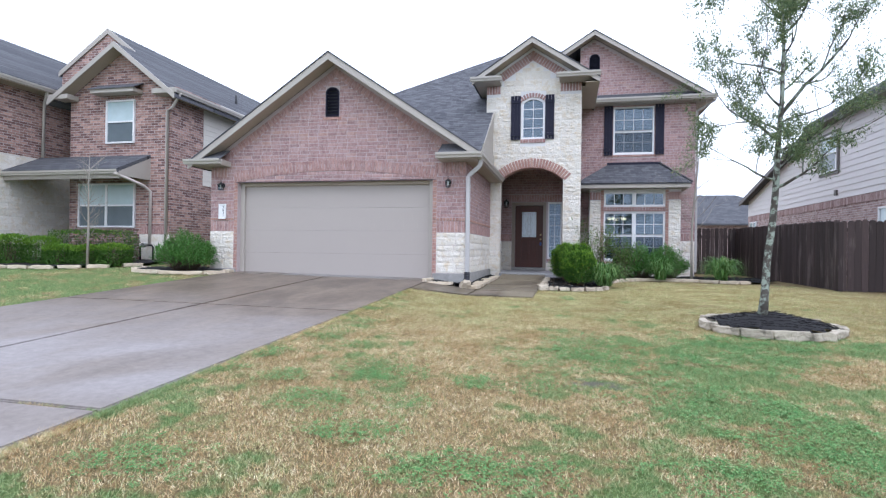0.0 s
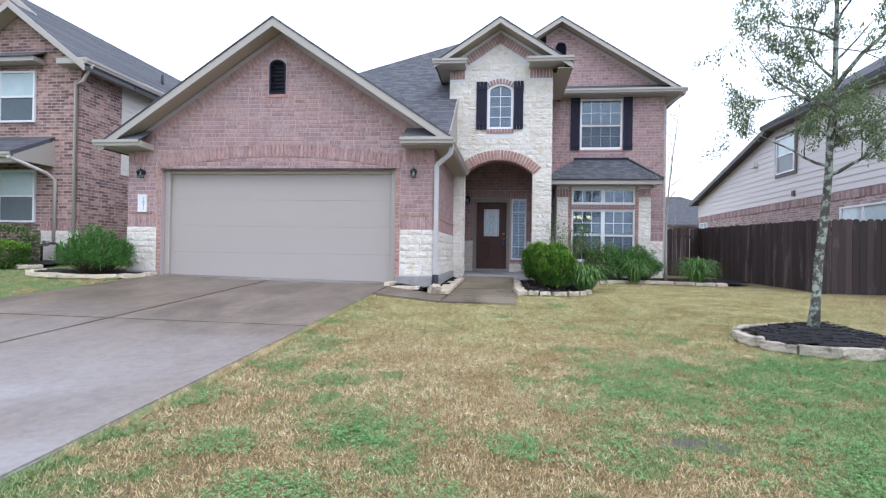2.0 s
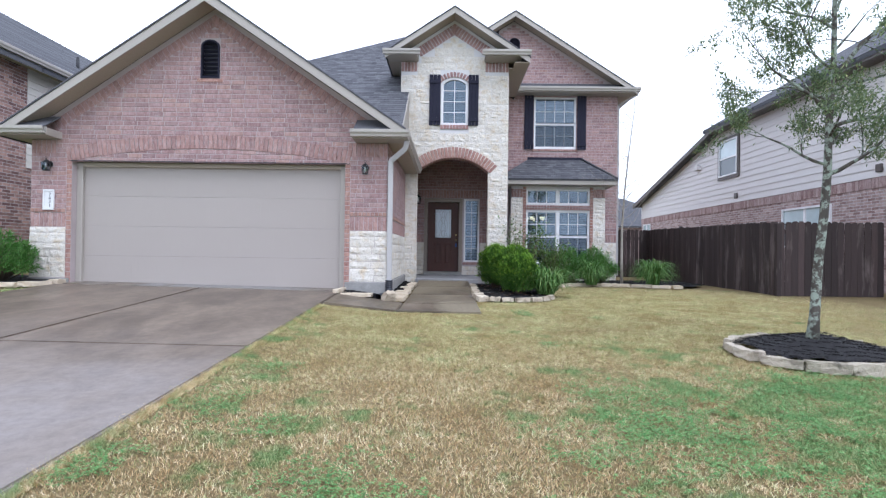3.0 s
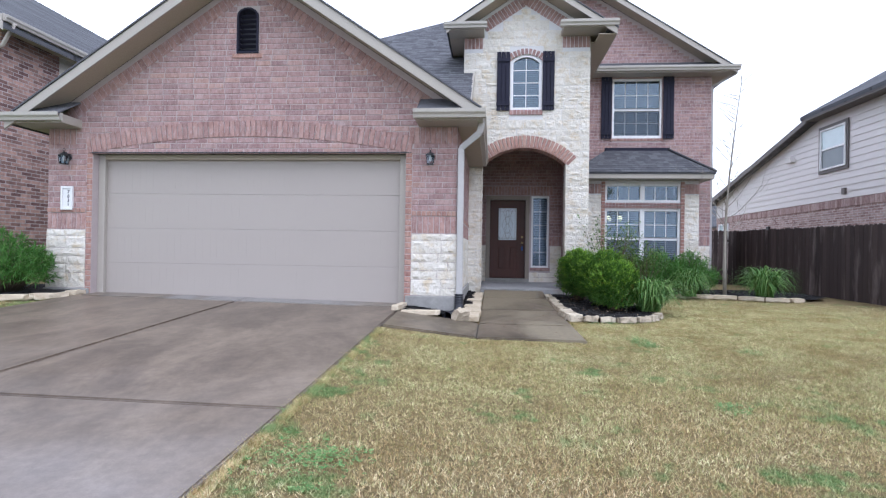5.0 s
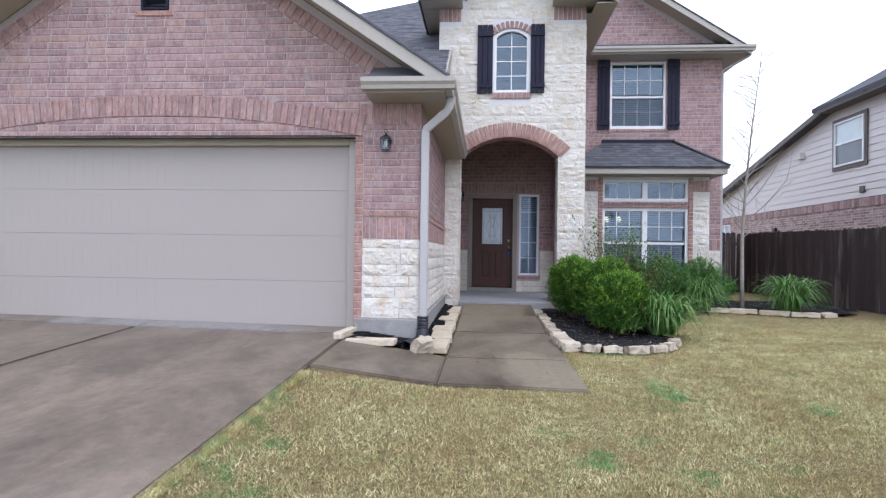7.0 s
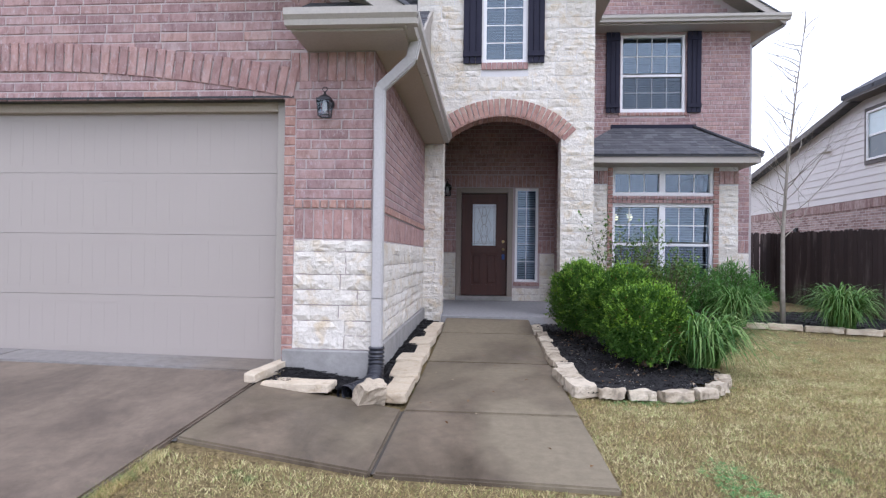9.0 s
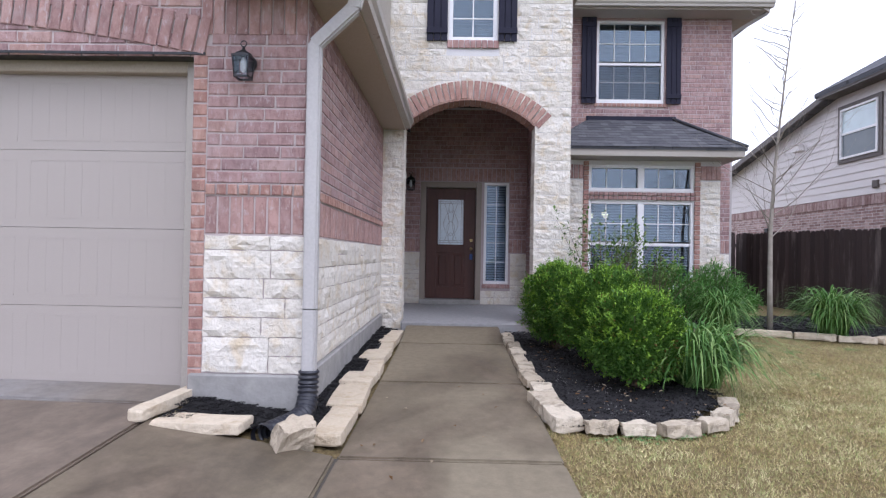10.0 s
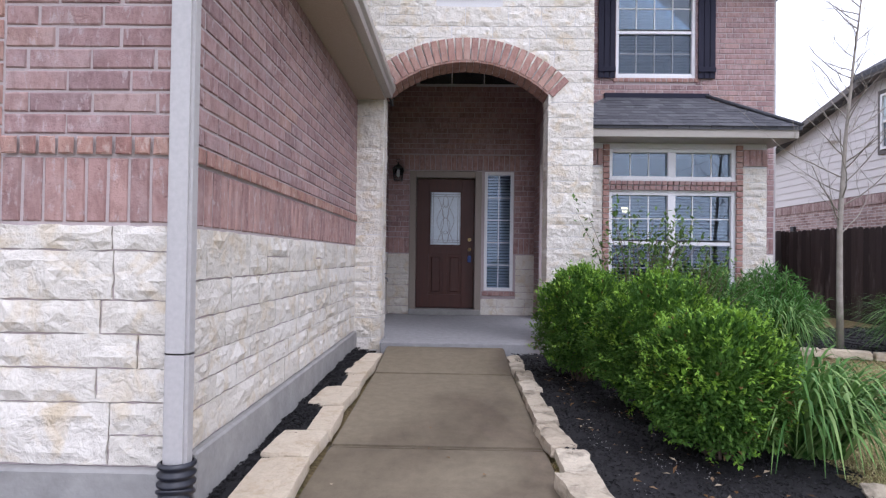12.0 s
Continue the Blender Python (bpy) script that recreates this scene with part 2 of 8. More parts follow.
def painted_shingles():
    """Far roofs: courses and tabs in relief and tone."""
    n = Nodes("far_shingle")
    sep = n.add("ShaderNodeSeparateXYZ", Vector=n.pos)
    com = n.add("ShaderNodeCombineXYZ", X=n.math("ADD", sep.outputs[0], n.math("MULTIPLY", sep.outputs[1], 0.13)), Y=n.math("MULTIPLY", sep.outputs[2], 1.5))
    tex = n.add("ShaderNodeTexBrick", Vector=com.outputs[0], Scale=1.0)
    tex.inputs["Color1"].default_value = (0.085, 0.088, 0.10, 1)
    tex.inputs["Color2"].default_value = (0.13, 0.132, 0.145, 1)
    tex.inputs["Mortar"].default_value = (0.05, 0.05, 0.055, 1)
    tex.inputs["Brick Width"].default_value, tex.inputs["Row Height"].default_value = 0.3, 0.14
    tex.inputs["Mortar Size"].default_value = 0.006
    color = n.mix(0.6, tex.outputs["Color"], n.ramp(n.noise(60, 3, 0.7), [(0.3, (0.6, 0.6, 0.6)), (0.7, (1, 1, 1))]), "MULTIPLY")
    return n.done(color, 0.9, tex.outputs["Fac"], -0.4, 0.01, specular=0.2)


def far_brick(name, c1, c2, mortar):
    n = Nodes(name)
    sep = n.add("ShaderNodeSeparateXYZ", Vector=n.pos)
    com = n.add("ShaderNodeCombineXYZ", X=n.math("ADD", sep.outputs[0], sep.outputs[1]), Y=sep.outputs[2])
    tex = n.add("ShaderNodeTexBrick", Vector=com.outputs[0], Scale=1.0)
    tex.inputs["Color1"].default_value, tex.inputs["Color2"].default_value, tex.inputs["Mortar"].default_value = (*c1, 1), (*c2, 1), (*mortar, 1)
    tex.inputs["Brick Width"].default_value, tex.inputs["Row Height"].default_value, tex.inputs["Mortar Size"].default_value = 0.25, 0.079, 0.009
    tex.inputs["Bias"].default_value = -0.1
    color = n.mix(0.5, tex.outputs["Color"], n.ramp(n.noise(9, 4, 0.7), [(0.36, (0.42, 0.40, 0.40)), (0.66, (1.2, 1.16, 1.14))]), "MULTIPLY")
    return n.done(color, 0.85, tex.outputs["Fac"], -0.6, 0.01, specular=0.3)


SHINGLE = shingle_material()
FAR_SHINGLE = painted_shingles()
FAR_BRICK = far_brick("neighbour_brick", (0.17, 0.095, 0.088), (0.52, 0.33, 0.275), (0.42, 0.375, 0.365))
FAR_BRICK_PALE = far_brick("pale_neighbour_brick", (0.27, 0.175, 0.165), (0.50, 0.39, 0.37), (0.52, 0.48, 0.47))
TRIM = plain("taupe_trim_paint", (0.42, 0.385, 0.34), (0.39, 0.355, 0.315), 2, 70, 0.5, 0.06)
SOFFIT = plain("soffit_paint", (0.45, 0.385, 0.305), (0.42, 0.36, 0.285), 2, 60, 0.65, 0.06)
GUTTER = plain("gutter_paint", (0.45, 0.42, 0.38), (0.42, 0.39, 0.35), 2, 50, 0.35, 0.03)
SPOUT = plain("downspout_paint", (0.48, 0.465, 0.46), (0.45, 0.435, 0.43), 2, 50, 0.38, 0.03)
GARAGE_PAINT = plain("garage_door_paint", (0.398, 0.356, 0.323), (0.38, 0.34, 0.309), 1.2, 140, 0.5, 0.10)
WHITE = plain("white_vinyl", (0.80, 0.80, 0.81), (0.76, 0.76, 0.77), 3, 60, 0.35, 0.03)
BLIND = plain("white_blind", (0.62, 0.64, 0.66), (0.58, 0.60, 0.62), 3, 40, 0.6, 0.03)
SHUTTER = plain("dark_shutter_paint", (0.020, 0.020, 0.036), (0.030, 0.030, 0.048), 5, 70, 0.7, 0.12, specular=0.15)
BLACK = plain("black_metal", (0.030, 0.031, 0.035), (0.05, 0.05, 0.055), 8, 80, 0.4, 0.05, 0.6)
CORRUGATED = plain("black_plastic", (0.012, 0.013, 0.02), (0.02, 0.022, 0.032), 8, 60, 0.42, 0.05)
BRASS = plain("dull_brass", (0.45, 0.32, 0.14), (0.35, 0.25, 0.12), 20, 80, 0.35, 0.05, 1.0)
# indoor shade put into the wall colour, far darker than house paint
UNLIT_ROOM = plain("room_wall", (0.10, 0.11, 0.12), (0.08, 0.085, 0.095), 2, 40, 0.8, 0.05)
SIDING = plain("cream_siding", (0.66, 0.62, 0.56), (0.62, 0.585, 0.53), 1.5, 60, 0.6, 0.08)
SIDING_GREY = plain("pale_grey_siding", (0.68, 0.65, 0.635), (0.64, 0.61, 0.60), 1.5, 60, 0.6, 0.08)
MULCH = plain("black_mulch", (0.008, 0.0075, 0.009), (0.019, 0.017, 0.019), 14, 60, 0.9, 0.9, vary=0.5)


def wood_material(name, a, b, stretch, scale=9, rough=0.5, wear=None, vary=0.35):
    n = Nodes(name)
    color = n.mix(n.noise(scale, 5, 0.6, stretch, 1.0), a, b)
    color = n.mix(1.0, color, n.ramp(n.random(), [(0, (1 - vary,) * 3), (1, (1, 1, 1))]), "MULTIPLY")
    if wear:
        color = n.mix(n.ramp(n.noise(1.6, 5, 0.65, (2.2, 2.2, 0.35)), [(0.54, (0, 0, 0)), (0.72, (0.75, 0.75, 0.75))]), color, wear)
    return n.done(color, rough, n.noise(scale * 3, 5, 0.6, stretch), 0.4, 0.004)


DOOR_WOOD = wood_material("dark_stained_wood", (0.040, 0.012, 0.008), (0.092, 0.025, 0.014), (4, 4, 0.35), 8, 0.5, vary=0.15)
FENCE_WOOD = wood_material("weathered_fence_wood", (0.034, 0.023, 0.023), (0.078, 0.053, 0.048), (6, 6, 0.3), 6, 0.85, (0.20, 0.165, 0.15), 0.55)


def glass_material(name, tint, gloss):
    m = bpy.data.materials.new(name)
    m.use_nodes = True
    t = m.node_tree
    t.nodes.remove(t.nodes["Principled BSDF"])
    clear, shine, mixer, rim = (t.nodes.new(k) for k in ("ShaderNodeBsdfTransparent", "ShaderNodeBsdfGlossy", "ShaderNodeMixShader", "ShaderNodeFresnel"))
    clear.inputs["Color"].default_value = (*tint, 1)
    shine.inputs["Roughness"].default_value = 0.015
    shine.inputs["Color"].default_value = (0.78, 0.9, 1.0, 1)
    rim.inputs["IOR"].default_value = gloss
    t.links.new(rim.outputs[0], mixer.inputs[0])
    t.links.new(clear.outputs[0], mixer.inputs[1])
    t.links.new(shine.outputs[0], mixer.inputs[2])
    t.links.new(mixer.outputs[0], t.nodes["Material Output"].inputs["Surface"])
    return m


GLASS = glass_material("window_glass", (0.50, 0.58, 0.64), 1.95)
SCREENED = glass_material("screened_glass", (0.44, 0.49, 0.55), 1.65)
COATED = glass_material("coated_glass", (0.80, 0.86, 0.92), 1.5)
DIM_GRID = plain("screened_grid", (0.30, 0.32, 0.35), (0.26, 0.28, 0.31), 3, 60, 0.5, 0.03)
LEADED = plain("frosted_leaded_glass", (0.62, 0.72, 0.80), (0.74, 0.82, 0.88), 6, 25, 0.15, 0.35)


def glow(name, color, strength):
    m = bpy.data.materials.new(name)
    m.use_nodes = True
    b = m.node_tree.nodes["Principled BSDF"]
    b.inputs["Base Color"].default_value = (*color, 1)
    b.inputs["Emission Color"].default_value, b.inputs["Emission Strength"].default_value = (*color, 1), strength
    return m


BULB = glow("warm_bulb", (1.0, 0.72, 0.35), 6.0)


# ---- the lie of the land ----
DRIVE_Z = ((-60, -0.6), (-10, -0.28), (-2, 0.02), (1.5, 0.17), (6, 0.38), (10.6, 0.61), (13, 0.72), (30, 0.8), (90, 0.8))
LAWN_Z = ((-60, -0.6), (-10, -0.28), (-2, 0.02), (1.5, 0.17), (6, 0.36), (8.7, 0.43), (11, 0.46), (14, 0.50), (20, 0.54), (90, 0.54))
EDGE = -2.85  # the driveway's edge towards the lawn


def on_line(rows, y):
    return float(np.interp(y, [r[0] for r in rows], [r[1] for r in rows]))


def ground_z(x, y):
    drive = on_line(DRIVE_Z, y) + max(0.0, min(EDGE - x, 9.0)) * 0.013 * max(0.0, min(1.0, y / 10.6))
    k = max(0.0, min(1.0, (x - EDGE) / (-1.7 - EDGE)))
    return drive * (1 - k) + on_line(LAWN_Z, y) * k


# ---- laying bricks and stones ----
COURSE, LONG, JOINT_W = 0.0847, 0.250, 0.0115


def brick_mesh(length, height, depth, seed):
    """A brick seen from its face: u from 0, v from 0, front at +depth."""
    r = random.Random(seed)
    me = bpy.data.meshes.new("brick")
    c = 0.005
    base = [(0, 0, 0), (length, 0, 0), (length, height, 0), (0, height, 0)]
    mid = [(u, v, depth - c) for u, v, _ in base]
    top = [(u + (c if u == 0 else -c), v + (c if v == 0 else -c), depth) for u, v, _ in base]
    verts = [(u + r.uniform(-.0025, .0025), v + r.uniform(-.0022, .0022), w + r.uniform(-.0018, .0018)) for u, v, w in base + mid + top]
    faces = [(8, 9, 10, 11)]
    for i in range(4):
        j = (i + 1) % 4
        faces += [(i, j, 4 + j, 4 + i), (4 + i, 4 + j, 8 + j, 8 + i)]
    me.from_pydata(verts, [], faces)
    return me


BRICKS = {}


def shared_brick(length, height, depth, material, k):
    key = (round(length, 2), round(height, 3), depth, material.name, k)
    if key not in BRICKS:
        BRICKS[key] = brick_mesh(key[0], height, depth, int(key[0] * 1000) + k)
        BRICKS[key].materials.append(material)
    return BRICKS[key]


class Courses:
    """Collects bricks on one wall: near ones become objects, the rest one joined mesh."""

    def __init__(self, wall, m, depth=0.007, near=None):
        self.wall, self.m, self.depth, self.near = wall, m, depth, near
        self.verts, self.faces = {}, {}
        self.count = 0

    def put(self, u, v, length, height, material, turn=0.0, proud=0.0, name="brick"):
        place = self.m @ Matrix.Translation((u, v, proud)) @ Matrix.Rotation(turn, 4, "Z")
        if self.near and self.count < 300 and self.near(u, v):
            ob = new(name, shared_brick(length, height, self.depth, material, self.count % 4))
            ob.parent = self.wall
            ob.matrix_basis = place
            self.count += 1
            return
        me = shared_brick(length, height, self.depth, material, random.randrange(4))
        vs = self.verts.setdefault(material.name, [])
        fs = self.faces.setdefault(material.name, [])
        n = len(vs)
        vs += [tuple(place @ w.co) for w in me.vertices]
        fs += [tuple(n + i for i in p.vertices) for p in me.polygons]

    def run(self, v0, v1, spans, material, start=0):
        """Running bond between two heights; spans gives the free stretches of a course."""
        k = start
        v = v0
        while v + COURSE * 0.6 < v1:
            h = min(COURSE, v1 - v) - JOINT_W
            for a, b in spans(v, v + COURSE):
                u = a
                first = True
                while u < b - 0.03:
                    length = LONG + rnd(-0.006, 0.006) if not first else LONG * (rnd(0.8, 1.0) if k % 2 == 0 else rnd(0.3, 0.6))
                    first = False
                    length = min(length, b - u)
                    if b - u - length < 0.05:
                        length = b - u
                    if length > 0.035:
                        self.put(u + JOINT_W / 2, v + JOINT_W / 2, length - JOINT_W, h, material)
                    u += length
            v += COURSE
            k += 1

    def soldiers(self, u0, u1, v, height, material, proud=0.0, pitch=0.0847):
        n = max(1, round((u1 - u0) / pitch))
        step = (u1 - u0) / n
        for i in range(n):
            self.put(u0 + i * step + JOINT_W / 2, v + JOINT_W / 2, step - JOINT_W, height - JOINT_W, material, 0.0, proud)

    def arch(self, cu, cv, radius, half_angle, height, material, proud=0.0, pitch=0.0847):
        n = max(3, round(2 * half_angle * (radius + height / 2) / pitch))
        step = 2 * half_angle / n
        width = step * radius - JOINT_W * 1.1
        for i in range(n):
            a = half_angle - (i + 0.5) * step
            d = Vector((-math.sin(a), math.cos(a)))
            side = Vector((math.cos(a), math.sin(a)))
            p = Vector((cu, cv)) + d * radius - side * width / 2
            self.put(p.x, p.y, width, height, material, a, proud)

    def finish(self, name="brick_courses"):
        for key, vs in self.verts.items():
            me = bpy.data.meshes.new(name)
            me.from_pydata(vs, [], self.faces[key])
            me.materials.append(bpy.data.materials[key])
            ob = new(name, me)
            ob.parent = self.wall
            ob["kind"] = "stuff"


def stone_mesh(length, height, depth, rough=0.018):
    """A rock-faced block: a broken front on clean beds."""
    me = bpy.data.meshes.new("stone")
    nu, nv = max(4, min(9, int(length / 0.055) + 1)), max(3, min(5, int(height / 0.045) + 1))
    seed = Vector((rnd(0, 50), rnd(0, 50), rnd(0, 50)))
    verts, faces = [], []
    for j in range(nv + 1):
        for i in range(nu + 1):
            u, v = length * i / nu, height * j / nv
            edge = min(i, nu - i, j, nv - j)
            w = depth + noise.noise(Vector((u * 9, v * 9, 0)) + seed) * rough + noise.noise(Vector((u * 24, v * 24, 3)) + seed) * rough * 0.7
            if edge == 0:
                w = depth * 0.84 + noise.noise(Vector((u * 14, v * 14, 7)) + seed) * 0.009
                u += rnd(-0.004, 0.004)
                v += rnd(-0.004, 0.004)
            verts.append((u, v, max(w, depth * 0.87)))
    idx = lambda i, j: j * (nu + 1) + i
    for j in range(nv):
        for i in range(nu):
            q = (idx(i, j), idx(i + 1, j), idx(i + 1, j + 1), idx(i, j + 1))
            faces += [(q[0], q[1], q[2]), (q[0], q[2], q[3])] if (i + j) % 2 else [(q[0], q[1], q[3]), (q[1], q[2], q[3])]
    rim = [idx(i, 0) for i in range(nu)] + [idx(nu, j) for j in range(nv)] + [idx(nu - i, nv) for i in range(nu)] + [idx(0, nv - j) for j in range(nv)]
    base = len(verts)
    verts += [(verts[k][0], verts[k][1], 0.0) for k in rim]
    for a in range(len(rim)):
        b = (a + 1) % len(rim)
        faces.append((rim[b], rim[a], base + a, base + b))
    me.from_pydata(verts, [], faces)
    me.materials.append(STONE)
    return me


def stones(wall, m, v0, v1, spans, depth=0.035, heights=(0.10, 0.13, 0.17, 0.21), lengths=(0.16, 0.52), gap=0.007):
    v = v0
    while v < v1 - 0.05:
        h = random.choice(heights)
        if v1 - v - h < 0.09:
            h = v1 - v
        for a, b in spans(v, v + h):
            u = a
            while u < b - 0.05:
                length = min(rnd(*lengths), b - u)
                if b - u - length < 0.12:
                    length = b - u
                split = h > 0.16 and rnd(0, 1) < 0.4 and length < 0.42
                cleft = h * rnd(0.38, 0.62)
                rows = ((0, cleft), (cleft, h - cleft)) if split else ((0, h),)
                for dv, hh in rows:
                    ob = new("stone", stone_mesh(length - gap, hh - gap, depth))
                    ob.parent = wall
                    ob.matrix_basis = m @ Matrix.Translation((u + gap / 2, v + dv + gap / 2, -depth * 0.68))
                u += length
        v += h


def cut(spans, holes):
    """The stretches of spans that are left beside holes."""
    for h0, h1 in holes:
        out = []
        for a, b in spans:
            if h1 <= a or h0 >= b:
                out.append((a, b))
            else:
                if h0 > a:
                    out.append((a, h0))
                if h1 < b:
                    out.append((h1, b))
        spans = out
    return spans


def arc(cu, cv, r, half, n=16):
    return [(cu + r * math.sin(-half + 2 * half * i / n), cv + r * math.cos(-half + 2 * half * i / n)) for i in range(n + 1)]


def structure_wall(name, outline, holes, m, depth, material, label):
    bm = bmesh.new()
    holed(bm, outline, holes, m, depth)
    return tagged(part(name, bm, material), label, "wall", kind="structure")


# ---- the ground ----
def build_ground():
    xs = sorted({*np.arange(-20, 14.01, 0.5).round(3).tolist(), *np.linspace(-120, -20, 12).tolist(), *np.linspace(14, 120, 12).tolist(), EDGE, -1.7})
    ys = sorted({*np.arange(-6, 24.01, 0.5).round(3).tolist(), *np.linspace(-90, -6, 10).tolist(), *np.linspace(24, 160, 14).tolist()})
    verts = [(x, y, ground_z(x, y) - 0.03 + (0.012 * noise.noise(Vector((x, y, 0))) if -20 < x < 14 else 0)) for y in ys for x in xs]
    n = len(xs)
    faces = [(j * n + i, j * n + i + 1, (j + 1) * n + i + 1, (j + 1) * n + i) for j in range(len(ys) - 1) for i in range(n - 1)]
    me = bpy.data.meshes.new("ground")
    me.from_pydata(verts, [], faces)
    me.materials.append(GRASS_SOIL)
    for p in me.polygons:
        p.use_smooth = True
    return tagged(new("ground", me), "lawn ground with straw-coloured and green grass", "ground", kind="structure")


def lawn_material(name, blade):
    n = Nodes(name)
    big = n.noise(0.9, 4, 0.55, (1, 1, 0.01))
    mid = n.noise(2.9, 4, 0.6, (1, 1, 0.05))
    sep = n.add("ShaderNodeSeparateXYZ", Vector=n.pos)
    # greener towards the young tree, drier by the walk
    bias = n.math("MULTIPLY", n.math("MAXIMUM", n.math("SUBTRACT", 7.0, sep.outputs[1]), -3.0), 0.008)
    close = n.math("MINIMUM", n.math("MAXIMUM", n.math("MULTIPLY", n.math("SUBTRACT", 6.9, sep.outputs[1]), 0.45), 0.0), 1.0)
    aside = n.math("MAXIMUM", n.math("MINIMUM", sep.outputs[0], 4.0), -1.5)
    beside = n.math("MINIMUM", n.math("MAXIMUM", n.math("MULTIPLY", n.math("ADD", aside, 0.35), 0.7), 0.0), 1.0)
    bias = n.math("ADD", bias, n.math("MULTIPLY", n.math("MULTIPLY", beside, close), 0.085))
    bias = n.math("ADD", bias, n.math("MULTIPLY", n.math("LESS_THAN", sep.outputs[0], -7.9), 0.098))
    # and along the driveway's edge
    fringe = n.math("MINIMUM", n.math("MAXIMUM", n.math("MULTIPLY", n.math("SUBTRACT", -2.15, sep.outputs[0]), 1.6), 0.0), 1.0)
    bias = n.math("ADD", bias, n.math("MULTIPLY", fringe, 0.05))
    fac = n.math("ADD", n.math("ADD", n.math("MULTIPLY", big, 0.46), n.math("MULTIPLY", mid, 0.60)), n.math("ADD", bias, n.math("MULTIPLY", n.noise(13, 3, 0.6, (1, 1, 0.05)), 0.22)))
    green = n.ramp(fac, [(0.705, (0, 0, 0)), (0.785, (0.85, 0.82, 0.82))])
    # a worn, muddy spot in the turf
    dx = n.math("POWER", n.math("ABSOLUTE", n.math("MULTIPLY", n.math("SUBTRACT", sep.outputs[0], 0.45), 1.7)), 2.0)
    dy = n.math("POWER", n.math("ABSOLUTE", n.math("MULTIPLY", n.math("SUBTRACT", sep.outputs[1], 3.05), 2.6)), 2.0)
    bare = n.ramp(n.math("ADD", n.math("ADD", dx, dy), n.math("MULTIPLY", n.noise(7, 4, 0.65, (1, 1, 0.05)), 1.6)), [(0.72, (0.85, 0.85, 0.85)), (0.92, (0, 0, 0))])
    if blade:
        r = n.random()
        straw = n.ramp(r, [(0, (0.322, 0.214, 0.105)), (0.22, (0.547, 0.391, 0.212)), (0.45, (0.745, 0.600, 0.379)), (0.66, (0.900, 0.833, 0.628)), (0.82, (0.522, 0.492, 0.248)), (1, (0.260, 0.354, 0.146))])
        olive = n.ramp(r, [(0, (0.261, 0.234, 0.109)), (0.28, (0.499, 0.440, 0.235)), (0.55, (0.816, 0.740, 0.470)), (0.72, (0.499, 0.523, 0.240)), (1, (0.272, 0.368, 0.136))])
        # fresher, paler turf up by the walk
        upper = n.ramp(n.math("MULTIPLY", n.math("ADD", sep.outputs[1], n.math("MULTIPLY", big, 4.0)), 0.1), [(0.62, (0, 0, 0)), (0.86, (1, 1, 1))])
        straw = n.mix(upper, straw, olive)
        straw = n.mix(0.9, straw, n.ramp(n.noise(1.7, 5, 0.65, (1, 1, 0.05)), [(0.34, (0.74, 0.62, 0.50)), (0.66, (1.12, 1.12, 1.10))]), "MULTIPLY")
        straw = n.mix(0.8, straw, n.ramp(n.noise(11, 4, 0.7, (1, 1, 0.05)), [(0.34, (0.62, 0.57, 0.50)), (0.58, (1.15, 1.15, 1.15))]), "MULTIPLY")
        fresh = n.ramp(r, [(0, (0.10, 0.235, 0.085)), (0.6, (0.17, 0.335, 0.12)), (0.84, (0.33, 0.40, 0.19)), (1, (0.46, 0.39, 0.21))])
        return n.done(n.mix(bare, n.mix(green, straw, fresh), (0.20, 0.18, 0.155)), 0.75, specular=0.2)
    tone = n.noise(40, 4, 0.7)
    straw = n.ramp(tone, [(0.3, (0.10, 0.075, 0.04)), (0.7, (0.34, 0.265, 0.135))])
    fresh = n.ramp(tone, [(0.3, (0.055, 0.10, 0.03)), (0.7, (0.15, 0.25, 0.075))])
    return n.done(n.mix(bare, n.mix(green, straw, fresh), (0.19, 0.17, 0.15)), 0.9, n.noise(70, 5, 0.7), 0.9, 0.03, specular=0.1)


GRASS_SOIL = lawn_material("lawn_turf", False)
GRASS_BLADE = lawn_material("lawn_blades", True)
build_ground()


def paving_slab(name, corners, material, label, parent=None, thick=0.10, lift=0.0, rise=0.0):
    """A concrete slab over the ground between four plan corners, with an eased edge."""
    bm = bmesh.new()
    nx = ny = 6
    a, b, c, d = (Vector(p) for p in corners)
    top = {}
    for j in range(ny + 1):
        for i in range(nx + 1):
            s, t = i / nx, j / ny
            p = (a * (1 - s) + b * s) * (1 - t) + (d * (1 - s) + c * s) * t
            top[i, j] = bm.verts.new((p.x, p.y, ground_z(p.x, p.y) + lift + rise * t))
    for j in range(ny):
        for i in range(nx):
            bm.faces.new((top[i, j], top[i + 1, j], top[i + 1, j + 1], top[i, j + 1]))
    rim = [e for e in bm.edges if e.is_boundary]
    ext = bmesh.ops.extrude_edge_only(bm, edges=rim)
    for v in ext["geom"]:
        if isinstance(v, bmesh.types.BMVert):
            v.co.z -= thick
    bmesh.ops.recalc_face_normals(bm, faces=list(bm.faces))
    hard = [e for e in bm.edges if len(e.link_faces) == 2 and abs(e.link_faces[0].normal.dot(e.link_faces[1].normal)) < 0.5]
    bmesh.ops.bevel(bm, geom=hard, offset=0.012, segments=2, affect="EDGES")
    ob = part(name, bm, material, parent)
    return ob


